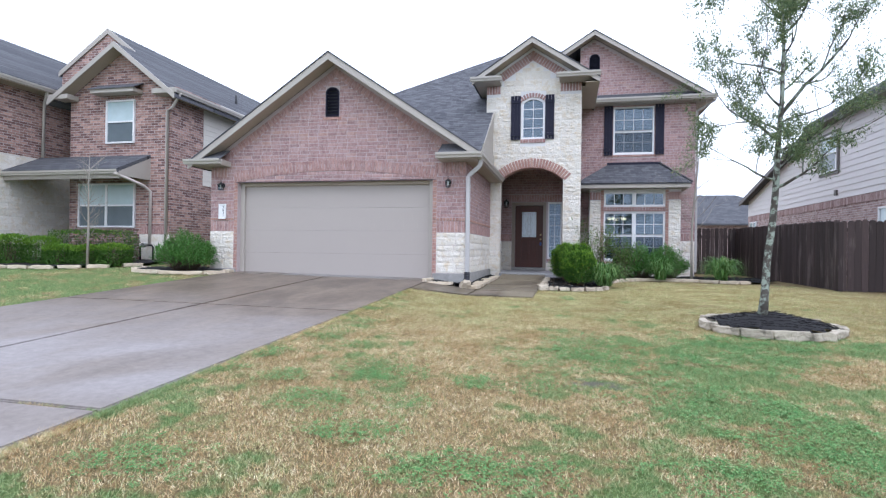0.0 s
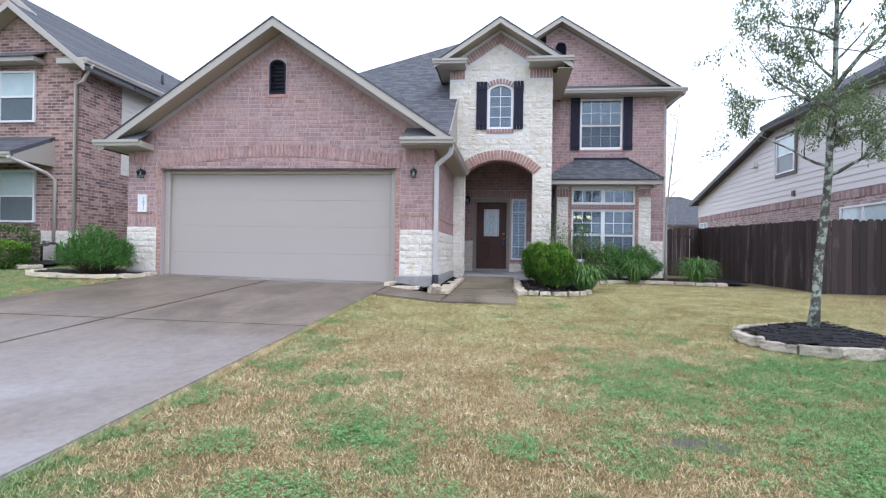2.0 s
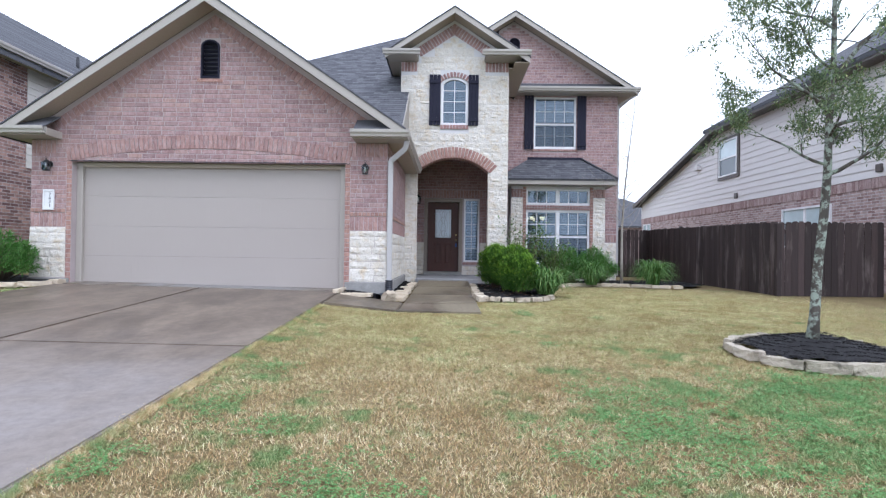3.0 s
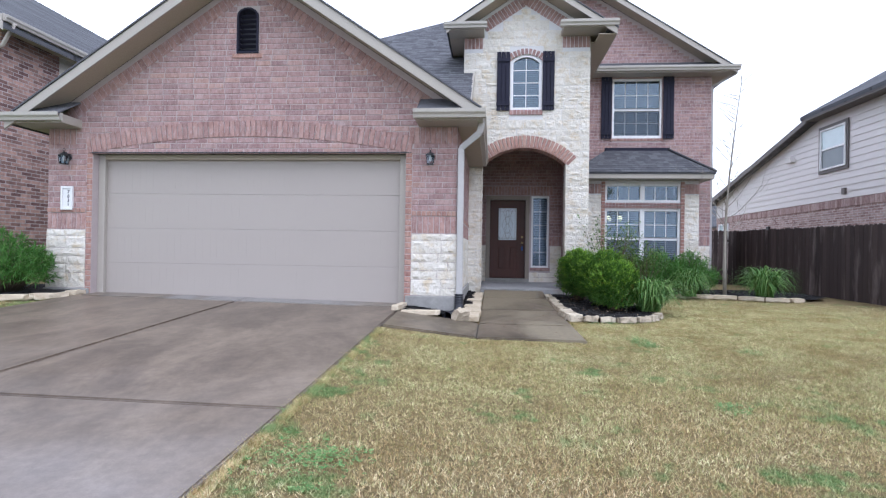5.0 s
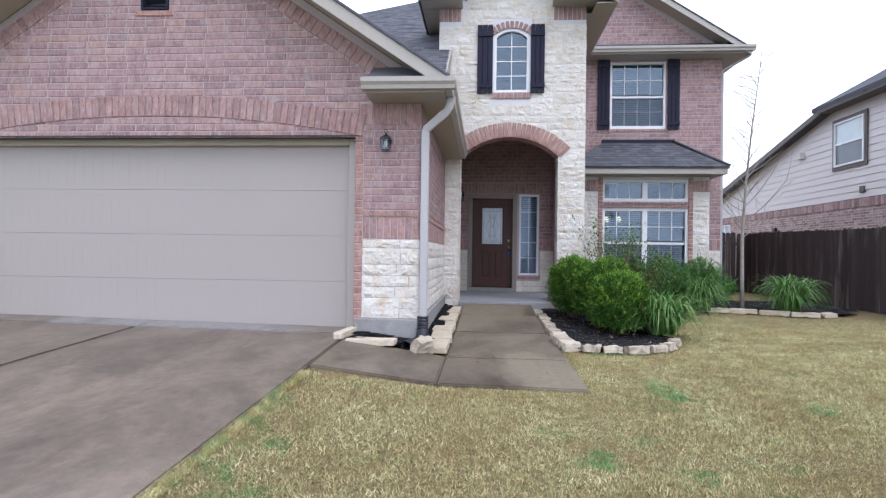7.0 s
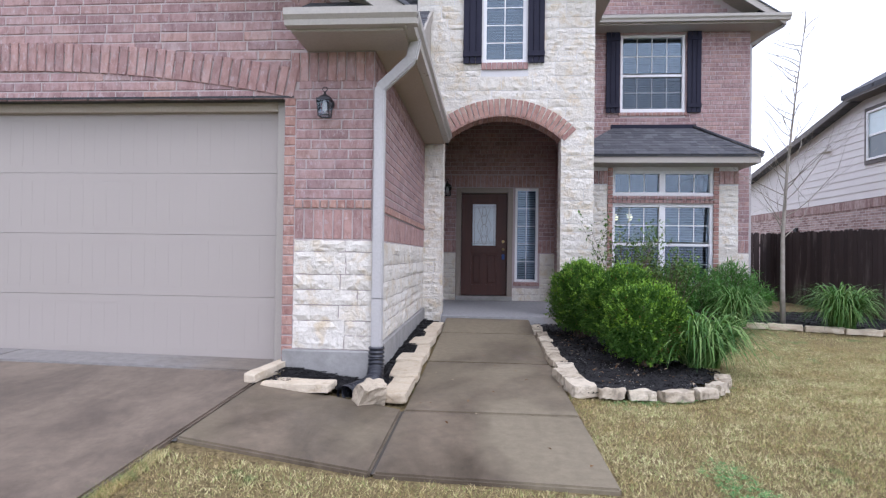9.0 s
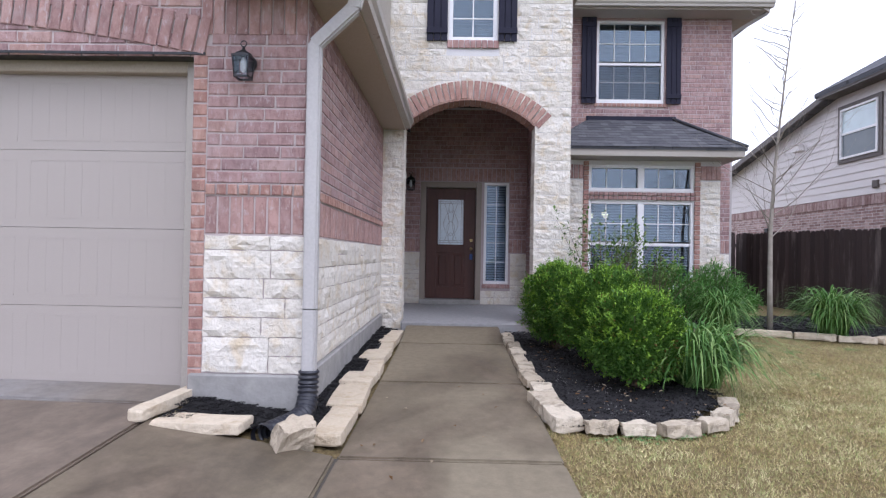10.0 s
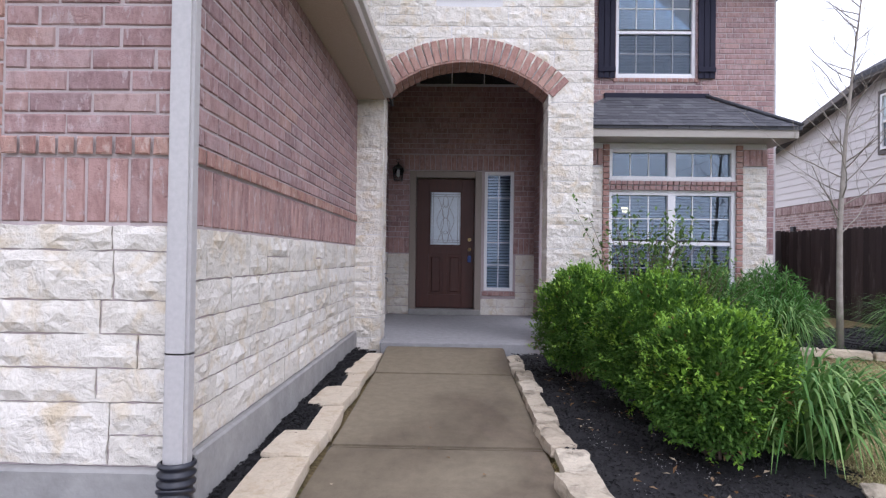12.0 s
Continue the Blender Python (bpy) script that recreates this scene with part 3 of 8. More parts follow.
drive = tagged(new("driveway"), "grey concrete driveway with damp stains and joints", "driveway", kind="structure")
G = 0.018
for y0, y1 in ((-12.0, -6.0), (-6.0, -2.4), (-2.4, 1.55), (1.55, 5.95), (5.95, 10.40)):
    for x0, x1 in ((-5.33, EDGE), (-7.95, -5.33)):
        paving_slab("slab", ((x0 + G, y0 + G), (x1 - (0 if x1 == EDGE else G), y0 + G), (x1 - (0 if x1 == EDGE else G), y1 - G), (x0 + G, y1 - G)), DRIVE, "", drive)
for x0, x1 in ((-5.33, EDGE + 0.04), (-7.86, -5.33)):
    paving_slab("slab", ((x0, 10.415), (x1, 10.415), (x1, 10.80), (x0, 10.80)), SILL, "", drive, lift=0.003)
bm = bmesh.new()
for j in range(-24, 22):
    ya, yb = j / 2, min(j / 2 + 0.5, 10.7)
    vs = [bm.verts.new((x, y, ground_z(x, y) - 0.022)) for x, y in ((-7.93, ya), (EDGE - 0.05, ya), (EDGE - 0.05, yb), (-7.93, yb))]
    bm.faces.new(vs)
part("joint_filler", bm, JOINT, drive, "dark earth in the joints")

path_walk = tagged(new("front_walk"), "damp tan concrete front walk in slabs", "walkway", kind="structure")
WX0, WX1 = -1.69, -0.43
for y0, y1, lift, rise in ((8.86, 9.97, 0, 0), (9.97, 11.70, 0, 0), (11.70, 13.45, 0, 0.03), (13.45, 14.40, 0.03, 0.08)):
    front = 0.07 if y0 < 9 else 0
    paving_slab("slab", ((WX0 + G / 2, y0 + 0.016), (WX1, y0 + 0.016 - front), (WX1, y1 - 0.016), (WX0 + G / 2, y1 - 0.016)), WALK, "", path_walk, lift=lift, rise=rise)
paving_slab("slab", ((EDGE + G, 9.02), (WX0 - G / 2, 8.88), (WX0 - G / 2, 10.0), (EDGE + G, 10.15)), WALK, "", path_walk)
bm = bmesh.new()
for x0, x1, y0, y1 in ((EDGE - 0.03, EDGE + 0.03, 9.0, 10.1), (WX0 - 0.03, WX0 + 0.03, 8.9, 10.0), (WX0, WX1 - 0.02, 9.9, 10.04), (WX0, WX1 - 0.02, 11.65, 11.75), (WX0, WX1 - 0.02, 13.4, 13.5)):
    bm.faces.new([bm.verts.new((x, y, ground_z(x, y) - 0.02)) for x, y in ((x0, y0), (x1, y0), (x1, y1), (x0, y1))])
part("joint_filler", bm, JOINT, path_walk, "dark earth in the joints")

tagged(part("porch_floor", boxes((-1.76, 0.03, 14.42, 14.84, 0.3, 0.645), (-2.05, 0.32, 14.84, 17.36, 0.3, 0.645), bevel=0.006), PORCH), "grey concrete porch floor slab", "porch floor", kind="structure")

# ---- garage: front wall ----
GY, GX0, GX1 = 10.6, -8.58, -2.06
DX0, DX1, DTOP, GBASE = -7.83, -2.83, 2.90, 0.60
RIDGE_X, SLOPE = -5.25, 0.672
PEAK = 5.72


def roofline(u):
    return PEAK - abs(u - RIDGE_X) * SLOPE


A_R = 13.14
A_C = 3.14 - A_R
VENT_X, VENT_Z0, VENT_Z1, VENT_W = -5.32, 4.43, 5.0, 0.17
vent_hole = [(VENT_X - VENT_W, VENT_Z0), (VENT_X + VENT_W, VENT_Z0), *[(VENT_X + VENT_W * math.cos(a), VENT_Z1 + 0.13 * math.sin(a)) for a in (math.pi * i / 8 for i in range(9))]]
front = plane_at(0, GY + 0.2, 0)
outline = [(GX0, 0.3), (DX0, 0.3), (DX0, DTOP), (DX1, DTOP), (DX1, 0.3), (GX1, 0.3), (GX1, roofline(GX1) - 0.02), (RIDGE_X, PEAK - 0.02), (GX0, roofline(GX0) - 0.02)]
garage_front = structure_wall("wall_garage_front", outline, [vent_hole], front, 0.2, MORTAR, "red brick garage gable wall over a limestone base")
face = plane_at(0, GY, 0)
STONE_TOP = 1.68


def garage_spans(v0, v1):
    v = v1 if v1 > 3.4 else v0
    half = (PEAK - 0.30 - v1) / SLOPE
    a, b = max(GX0, RIDGE_X - half), min(GX1, RIDGE_X + half)
    if b - a < 0.1:
        return []
    holes = []
    mid = (v0 + v1) / 2
    if 3.02 < mid < 3.28:
        holes += [(-2.78, GX1 + 1), (GX0 - 1, -8.12)]
    if mid < DTOP:
        holes.append((DX0 - 0.10, DX1 + 0.10))
    else:
        r_in = (A_R + 0.03) ** 2 - (v0 - A_C) ** 2
        r_out = (A_R + 0.24) ** 2 - (v1 - A_C) ** 2
        lo = math.sqrt(r_in) if r_in > 0 else 0.0
        hi = min(math.sqrt(r_out), 2.62) if r_out > 0 else 0.0
        c = (DX0 + DX1) / 2
        if hi > lo:
            holes += [(c - hi, c - lo), (c + lo, c + hi)] if lo > 0 else [(c - hi, c + hi)]
    if VENT_Z0 - 0.05 < mid < VENT_Z1 + 0.16:
        w = VENT_W + 0.01
        holes.append((VENT_X - w, VENT_X + w))
    return [s for s in cut([(a, b)], holes) if s[1] - s[0] > 0.05]


bond = Courses(garage_front, face, near=lambda u, v: u > -4.3 and v < 3.6)
bond.run(STONE_TOP + 0.345, PEAK - 0.33, garage_spans, BRICK)
for a, b in ((GX0, -8.12), (-2.78, GX1)):
    bond.soldiers(a, b, 3.02, 0.258, SOLDIER, 0.004)
for a, b in ((GX0, DX0 - 0.10), (DX1 + 0.10, GX1)):
    bond.soldiers(a, b, STONE_TOP + 0.005, 0.258, SOLDIER)
    bond.soldiers(a, b, STONE_TOP + 0.265, 0.078, ROWLOCK, 0.014, 0.0785)
# brick jambs beside the door, in one upright row
for a in (DX0 - 0.10, DX1):
    v = GBASE + 0.02
    while v < DTOP - 0.05:
        bond.put(a + 0.004, v, 0.092, COURSE - JOINT_W, ROWLOCK)
        v += COURSE
bond.arch((DX0 + DX1) / 2, A_C, A_R, math.asin(2.58 / A_R), 0.25, SOLDIER, 0.010)
# a raking row below the verge
for side in (-1, 1):
    n = 40
    ang = math.atan(SLOPE)
    for i in range(n):
        s = (i + 0.5) * 0.0985
        u = RIDGE_X + side * s * math.cos(ang)
        v = PEAK - 0.12 - s * math.sin(ang)
        if abs(u - RIDGE_X) > 3.2:
            break
        turn = -side * ang
        off = Vector((math.cos(turn), math.sin(turn))) * 0.044 + Vector((-math.sin(turn), math.cos(turn))) * 0.19
        bond.put(u - off.x, v - off.y, 0.085, 0.18, SOLDIER, turn, 0.006)
bond.put(VENT_X - 0.24, VENT_Z0 - 0.075, 0.48, 0.065, ROWLOCK, 0, 0.014)
bond.finish()
stones(garage_front, face, 0.76, STONE_TOP, lambda a, b: [(DX1 + 0.10, GX1 + 0.01), (GX0 - 0.01, DX0 - 0.10)], depth=0.045, heights=(0.13, 0.19, 0.24), lengths=(0.2, 0.6))
part("footing", boxes((DX1 + 0.02, GX1 + 0.03, GY - 0.045, GY + 0.15, 0.35, 0.755), (GX0 - 0.03, DX0 - 0.02, GY - 0.045, GY + 0.15, 0.35, 0.755), bevel=0.01), FOUNDATION, garage_front, "grey concrete footing")

# ---- garage: side wall towards the walk ----
side_m = plane_at(GX1 - 0.2, 0, 0, 90)
side_face = plane_at(GX1, 0, 0, 90)
SY1 = 14.5
garage_side = structure_wall("wall_garage_side", [(GY + 0.2, 0.3), (SY1, 0.3), (SY1, 3.45), (GY + 0.2, 3.45)], [], side_m, 0.2, MORTAR, "red brick side wall over a limestone base")
bond = Courses(garage_side, side_face, near=lambda u, v: u < 13.0)
bond.run(STONE_TOP + 0.345, 3.42, lambda a, b: [(GY + 0.005, SY1)], BRICK)
bond.soldiers(GY + 0.005, SY1, STONE_TOP + 0.005, 0.258, SOLDIER)
bond.soldiers(GY - 0.012, SY1, STONE_TOP + 0.265, 0.078, ROWLOCK, 0.014)
for i in range(19):
    bond.put(GY + 0.06 + i * 0.2, 3.052, 0.10, 0.068, BRICK, 0.0, 0.009)
bond.finish()
stones(garage_side, side_face, 0.76, STONE_TOP, lambda a, b: [(GY + 0.005, SY1)], depth=0.04, heights=(0.11, 0.13, 0.16), lengths=(0.2, 0.6))
part("footing", boxes((GX1 - 0.15, GX1 + 0.04, GY + 0.16, SY1 - 0.03, 0.35, 0.755), bevel=0.01), FOUNDATION, garage_side, "grey concrete footing")
structure_wall("wall_garage_far_side", [(GY + 0.2, 0.3), (20.0, 0.3), (20.0, 3.45), (GY + 0.2, 3.45)], [], plane_at(GX0, 0, 0, 90), 0.2, FAR_BRICK_PALE, "red brick side wall of the garage")

# ---- garage door ----
gdoor = thing("garage_door", (-5.33, 10.75, GBASE), "closed taupe sectional garage door with faint panel grooves", "garage door", kind="structure")
rows = 4
H = (DTOP - 0.09 - GBASE) / rows
for r in range(rows):
    z0 = GBASE + 0.015 + r * H
    bm = bmesh.new()
    box(bm, DX0 + 0.11, DX1 - 0.11, 10.80, 10.84, z0 + 0.001, z0 + H - 0.002)
    # pressed long panels
    for p in range(8):
        w = (DX1 - DX0 - 0.22) / 8
        a = DX0 + 0.11 + p * w + 0.05
        b = a + w - 0.10
        for k in range(2):
            zz = z0 + H * (0.13 if k == 0 else 0.87)
            box(bm, a, b, 10.7978, 10.801, zz - 0.006, zz + 0.006)
        for q in range(5):
            xx = a + (b - a) * q / 4
            box(bm, xx - 0.002, xx + 0.002, 10.7992, 10.801, z0 + H * 0.15, z0 + H * 0.85)
    part("door_section", bm, GARAGE_PAINT, gdoor)
part("weather_seal", boxes((DX0 + 0.11, DX1 - 0.11, 10.797, 10.84, GBASE - 0.02, GBASE + 0.016)), JOINT, gdoor, "black rubber seal along the bottom")
gframe = thing("garage_door_frame", (-5.33, 10.7, GBASE), "taupe painted wooden frame around the garage door", "door frame", kind="structure")
part("jamb", boxes((DX0, DX0 + 0.11, 10.73, 10.85, GBASE - 0.05, DTOP), bevel=0.006), TRIM, gframe)
part("jamb", boxes((DX1 - 0.11, DX1, 10.73, 10.85, GBASE - 0.05, DTOP), bevel=0.006), TRIM, gframe)
part("head", boxes((DX0 + 0.11, DX1 - 0.11, 10.73, 10.85, DTOP - 0.09, DTOP), bevel=0.006), SOFFIT, gframe)
part("lintel", boxes((DX0 - 0.08, DX1 + 0.08, GY - 0.016, GY + 0.15, DTOP - 0.012, DTOP + 0.004)), BLACK, gframe, "dark steel lintel")
# added unseen backing close behind the closed door, dark for the unlit garage
structure_wall("wall_garage_back", [(GX0 + .2, 0.3), (GX1 - .2, 0.3), (GX1 - .2, 3.3), (GX0 + .2, 3.3)], [], plane_at(0, 11.2, 0), 0.1, UNLIT_ROOM, "dark inner wall behind the garage door")

# gable vent
vent = thing("gable_vent", (VENT_X, GY, VENT_Z0), "dark arched louvred gable vent", "vent", group="gable vents", kind="structure")


def build_vent(parent, x, y, z0, z1, w, rise):
    bm = bmesh.new()
    ring = [(x - w, z0), (x + w, z0), *[(x + w * math.cos(a), z1 + rise * math.sin(a)) for a in (math.pi * i / 10 for i in range(11))]]
    inner = [(x + (u - x) * 0.84, z0 + 0.025 + (v - z0) * 0.93) for u, v in ring]
    holed(bm, ring, [inner], plane_at(0, y + 0.06, 0), 0.09)
    part("frame", bm, SHUTTER, parent)
    part("backing", boxes((x - w * 0.9, x + w * 0.9, y + 0.09, y + 0.1, z0, z1 + rise * 0.9)), BLACK, parent)
    k = 9
    for i in range(k):
        zc = z0 + 0.04 + (z1 + rise * 0.75 - z0 - 0.05) * i / (k - 1)
        ww = w * 0.86 if zc < z1 else w * 0.86 * math.sqrt(max(0.05, 1 - ((zc - z1) / rise) ** 2))
        bm = bmesh.new()
        box(bm, -ww, ww, -0.03, 0.03, -0.004, 0.004, Matrix.Translation((x, y + 0.03, zc)) @ Matrix.Rotation(radians(-35), 4, "X"))
        part("slat", bm, SHUTTER, parent)


build_vent(vent, VENT_X, GY, VENT_Z0, VENT_Z1, VENT_W, 0.13)

# ---- tower: limestone entry with an arch ----
TY, TX0, TX1 = 14.5, -2.20, 0.52
OX0, OX1, SPRING = -1.77, 0.04, 3.37
O_R, O_C = 1.317, 3.73 - 1.317
OC = (OX0 + OX1) / 2
O_HALF = math.asin((OX1 - OX0) / 2 / O_R)
T_RIDGE, T_PEAK, T_SLOPE = -0.86, 7.22, 0.66
TW0, TW1, TWZ0, TWZ1 = -1.17, -0.51, 4.55, 5.62


def tower_roof(u):
    return T_PEAK - abs(u - T_RIDGE) * T_SLOPE


win_rise = 0.13
WIN_C = (TW0 + TW1) / 2
W_R = ((TW1 - TW0) ** 2 / 4 + win_rise ** 2) / (2 * win_rise)
W_HALF = math.asin((TW1 - TW0) / 2 / W_R)
arch_hole = [(OX0, 0.55), *arc(OC, O_C, O_R, O_HALF), (OX1, 0.55)]
win_hole = [(TW0, TWZ0), *arc(WIN_C, TWZ1 + win_rise - W_R, W_R, W_HALF, 8), (TW1, TWZ0)]
outline = [(TX0, 0.3), (OX0, 0.3), *arch_hole, (OX1, 0.3), (TX1, 0.3), (TX1, tower_roof(TX1) - 0.02), (T_RIDGE, T_PEAK - 0.02), (TX0, tower_roof(TX0) - 0.02)]
outline = [p for i, p in enumerate(outline) if i == 0 or p != outline[i - 1]]
tower = structure_wall("wall_entry_tower", outline, [win_hole], plane_at(0, TY + 0.32, 0), 0.32, STONE_MORTAR, "white limestone entry tower wall with a brick arch")
tface = plane_at(0, TY, 0)


def tower_spans(v0, v1):
    mid = (v0 + v1) / 2
    half = (T_PEAK - 0.40 - v1) / T_SLOPE
    a, b = max(TX0, T_RIDGE - half), min(TX1 + 0.01, T_RIDGE + half)
    if v1 > 5.9:
        a, b = max(a, -1.79), min(b, -0.07)
    if b - a < 0.15:
        return []
    holes = []
    if mid < SPRING + 0.05:
        holes.append((OX0, OX1))
    else:
        q = (O_R + 0.27) ** 2 - (v0 + 0.03 - O_C) ** 2
        if q > 0:
            top = (O_R + 0.22) ** 2 - (v1 - O_C) ** 2
            low = O_R ** 2 - (v0 - O_C) ** 2
            w = max(math.sqrt(max(top, 0)), math.sqrt(max(low, 0)) + 0.03 if low > 0 else 0)
            w = min(w, 1.02)
            if w < 0.05:
                return [(a, b)]
            holes.append((OC - w, OC + w))
    if TWZ0 - 0.12 < mid < TWZ1 + 0.26:
        holes.append((TW0 - 0.03, TW1 + 0.03))
    return [s for s in cut([(a, b)], holes) if s[1] - s[0] > 0.06]


stones(tower, tface, 0.55, 6.95, tower_spans, heights=(0.13, 0.17, 0.22), lengths=(0.25, 0.62))
bond = Courses(tower, tface, depth=0.012, near=lambda u, v: True)
bond.arch(OC, O_C, O_R, O_HALF * 1.06, 0.25, ROWLOCK, 0.014, 0.085)
bond.arch(WIN_C, TWZ1 + win_rise - W_R, W_R, W_HALF * 1.12, 0.13, SOLDIER, 0.006, 0.085)
bond.soldiers(TW0 - 0.03, TW1 + 0.03, TWZ0 - 0.125, 0.12, SOLDIER, 0.02)
bond.soldiers(TX0, -1.79, 5.88, 0.25, SOLDIER)
bond.soldiers(-0.07, TX1, 5.88, 0.25, SOLDIER)
ang = math.atan(T_SLOPE)
for side in (-1, 1):
    for i in range(17):
        s = 0.05 + i * 0.084
        u, v = T_RIDGE + side * s * math.cos(ang), T_PEAK - 0.10 - s * math.sin(ang)
        if abs(u - T_RIDGE) > 0.98:
            break
        turn = -side * ang
        off = Vector((math.cos(turn), math.sin(turn))) * 0.037 + Vector((-math.sin(turn), math.cos(turn))) * 0.25
        bond.put(u - off.x, v - off.y, 0.072, 0.24, SOLDIER, turn)
bond.finish()
# brick soffit of the arch, and stone jambs
bm_arch = Courses(tower, Matrix(), depth=0.02, near=lambda u, v: True)
n = 26
for i in range(n):
    a = -O_HALF + 2 * O_HALF * (i + 0.5) / n
    p = Vector((OC + O_R * math.sin(a), TY - 0.02, O_C + O_R * math.cos(a)))
    bm_arch.m = Matrix.Translation(p) @ Matrix.Rotation(a, 4, "Y") @ Matrix(((1, 0, 0, 0), (0, 1, 0, 0), (0, 0, -1, 0), (0, 0, 0, 1)))
    bm_arch.put(-0.033, 0.0, 0.068, 0.17, ROWLOCK)
    bm_arch.put(-0.033, 0.18, 0.068, 0.16, ROWLOCK)
stones(tower, plane_at(OX0, 0, 0, 90), 0.65, SPRING, lambda a, b: [(TY - 0.02, TY + 0.32)], depth=0.03, lengths=(0.3, 0.5))
stones(tower, plane_at(OX1, 0, 0, -90), 0.65, SPRING, lambda a, b: [(-TY - 0.32, -TY + 0.02)], depth=0.03, lengths=(0.3, 0.5))
# tower sides
structure_wall("wall_tower_side", [(14.82, 0.3), (22, 0.3), (22, 6.3), (14.82, 6.3)], [], plane_at(TX0, 0, 0, 90), 0.15, STONE_MORTAR, "inner side wall of the entry porch")
side_opening = [(15.15, 0.65), (15.15, 3.0), (15.5, 3.45), (16.0, 3.6), (16.5, 3.45), (16.85, 3.0), (16.85, 0.65)]
right_side = structure_wall("wall_tower_far_side", [(14.82, 0.3), (17.4, 0.3), (17.4, 6.3), (14.82, 6.3)], [side_opening], plane_at(TX1 - 0.2, 0, 0, 90), 0.2, MORTAR, "brick side wall of the porch with an arched opening")
bond = Courses(right_side, plane_at(TX1 - 0.2, 0, 0, -90))
bond.run(3.62, 4.75, lambda a, b: [(-17.36, -14.83)], BRICK)
bond.run(0.65, 3.62, lambda a, b: [(-17.36, -16.9), (-15.1, -14.83)], BRICK)
bond.finish()

# porch inner wall with the door
PY = 17.36
PX0 = -2.05
DOOR = (-1.70, -0.54, 0.62, 2.96)
LITE = (-0.49, -0.02, 1.04, 2.96)
TRANS = (-1.62, 0.06, 4.34, 4.95)
rect = lambda r: [(r[0], r[2]), (r[1], r[2]), (r[1], r[3]), (r[0], r[3])]
porch_wall = structure_wall("wall_porch", [(PX0, 0.3), (TX1, 0.3), (TX1, 6.2), (PX0, 6.2)], [rect(DOOR), rect(LITE), rect(TRANS)], plane_at(0, PY + 0.2, 0), 0.2, MORTAR, "shaded red brick porch wall over a limestone base")
pface = plane_at(0, PY, 0)
WAINS = 1.62


def porch_spans(v0, v1):
    mid = (v0 + v1) / 2
    holes = []
    for r in (DOOR, LITE, TRANS):
        if r[2] < mid < r[3] + (0.0 if r is not DOOR else 0.0):
            holes.append((r[0] - 0.005, r[1] + 0.005))
    return [s for s in cut([(PX0, TX1 - 0.2)], holes) if s[1] - s[0] > 0.05]


bond = Courses(porch_wall, pface, near=lambda u, v: v < 3.6)
bond.run(3.24, 4.75, porch_spans, BRICK)
bond.soldiers(DOOR[0] - 0.1, LITE[1] + 0.1, 2.975, 0.25, SOLDIER, 0.006)
bond.run(2.975, 3.24, lambda a, b: [(PX0, DOOR[0] - 0.1), (LITE[1] + 0.1, TX1 - 0.2)], BRICK)
bond.run(WAINS + 0.27, 2.975, porch_spans, BRICK)
for a, b in ((PX0, DOOR[0]), (LITE[1], TX1 - 0.2)):
    bond.soldiers(a, b, WAINS + 0.01, 0.255, SOLDIER, 0.003)
bond.soldiers(LITE[0] - 0.03, LITE[1] + 0.03, LITE[2] - 0.085, 0.08, SOLDIER, 0.03)
bond.finish()


def wains_spans(v0, v1):
    return [s for s in cut([(PX0, TX1 - 0.2)], [(DOOR[0], DOOR[1]), (LITE[0] - 0.035, LITE[1] + 0.035)] if (v0 + v1) / 2 > LITE[2] - 0.12 else [(DOOR[0], DOOR[1])]) if s[1] - s[0] > 0.03]


stones(porch_wall, pface, 0.65, WAINS, wains_spans, depth=0.03, lengths=(0.25, 0.5))
porch_side = structure_wall("wall_porch_side", [(14.82, 0.3), (PY, 0.3), (PY, 4.8), (14.82, 4.8)], [], plane_at(PX0 - 0.12, 0, 0, 90), 0.12, MORTAR, "shaded red brick porch side wall")
bond = Courses(porch_side, plane_at(PX0, 0, 0, 90))
bond.run(WAINS + 0.27, 4.75, lambda a, b: [(14.83, PY - 0.015)], BRICK)
bond.soldiers(14.83, PY - 0.015, WAINS + 0.01, 0.255, SOLDIER)
bond.finish()
stones(porch_side, plane_at(PX0, 0, 0, 90), 0.65, WAINS, lambda a, b: [(14.83, PY - 0.03)], depth=0.03)
tagged(part("ceiling", boxes((PX0, TX1 - 0.2, 14.83, PY, 4.75, 4.85)), SOFFIT), "taupe painted porch ceiling", "ceiling", kind="structure")

# ---- right wing ----
RY, RX1 = 17.4, 4.15
R_RIDGE, R_PEAK, R_SLOPE = 0.96, 8.45, 0.635
RW = (1.61, 2.89, 4.52, 6.10)
BAYX0, BAYX1, BAYY = 0.85, 3.57, 16.57
V2 = (0.98, 7.38, 7.75, 0.17)
hole2 = [(V2[0] - V2[3], V2[1]), (V2[0] + V2[3], V2[1]), *[(V2[0] + V2[3] * math.cos(a), V2[2] + 0.15 * math.sin(a)) for a in (math.pi * i / 8 for i in range(9))]]
bay_room = [(BAYX0 + 0.3, 0.8), (BAYX1 - 0.3, 0.8), (BAYX1 - 0.3, 3.25), (BAYX0 + 0.3, 3.25)]
wing = structure_wall("wall_wing_front", [(TX1, 0.3), (RX1, 0.3), (RX1, R_PEAK - (RX1 - R_RIDGE) * R_SLOPE), (R_RIDGE, R_PEAK - 0.03), (TX1, R_PEAK - (R_RIDGE - TX1) * R_SLOPE - 0.03)],
                      [rect(RW), hole2, bay_room], plane_at(0, RY + 0.2, 0), 0.2, MORTAR, "red brick two-storey wing wall under a gable")
wface = plane_at(0, RY, 0)


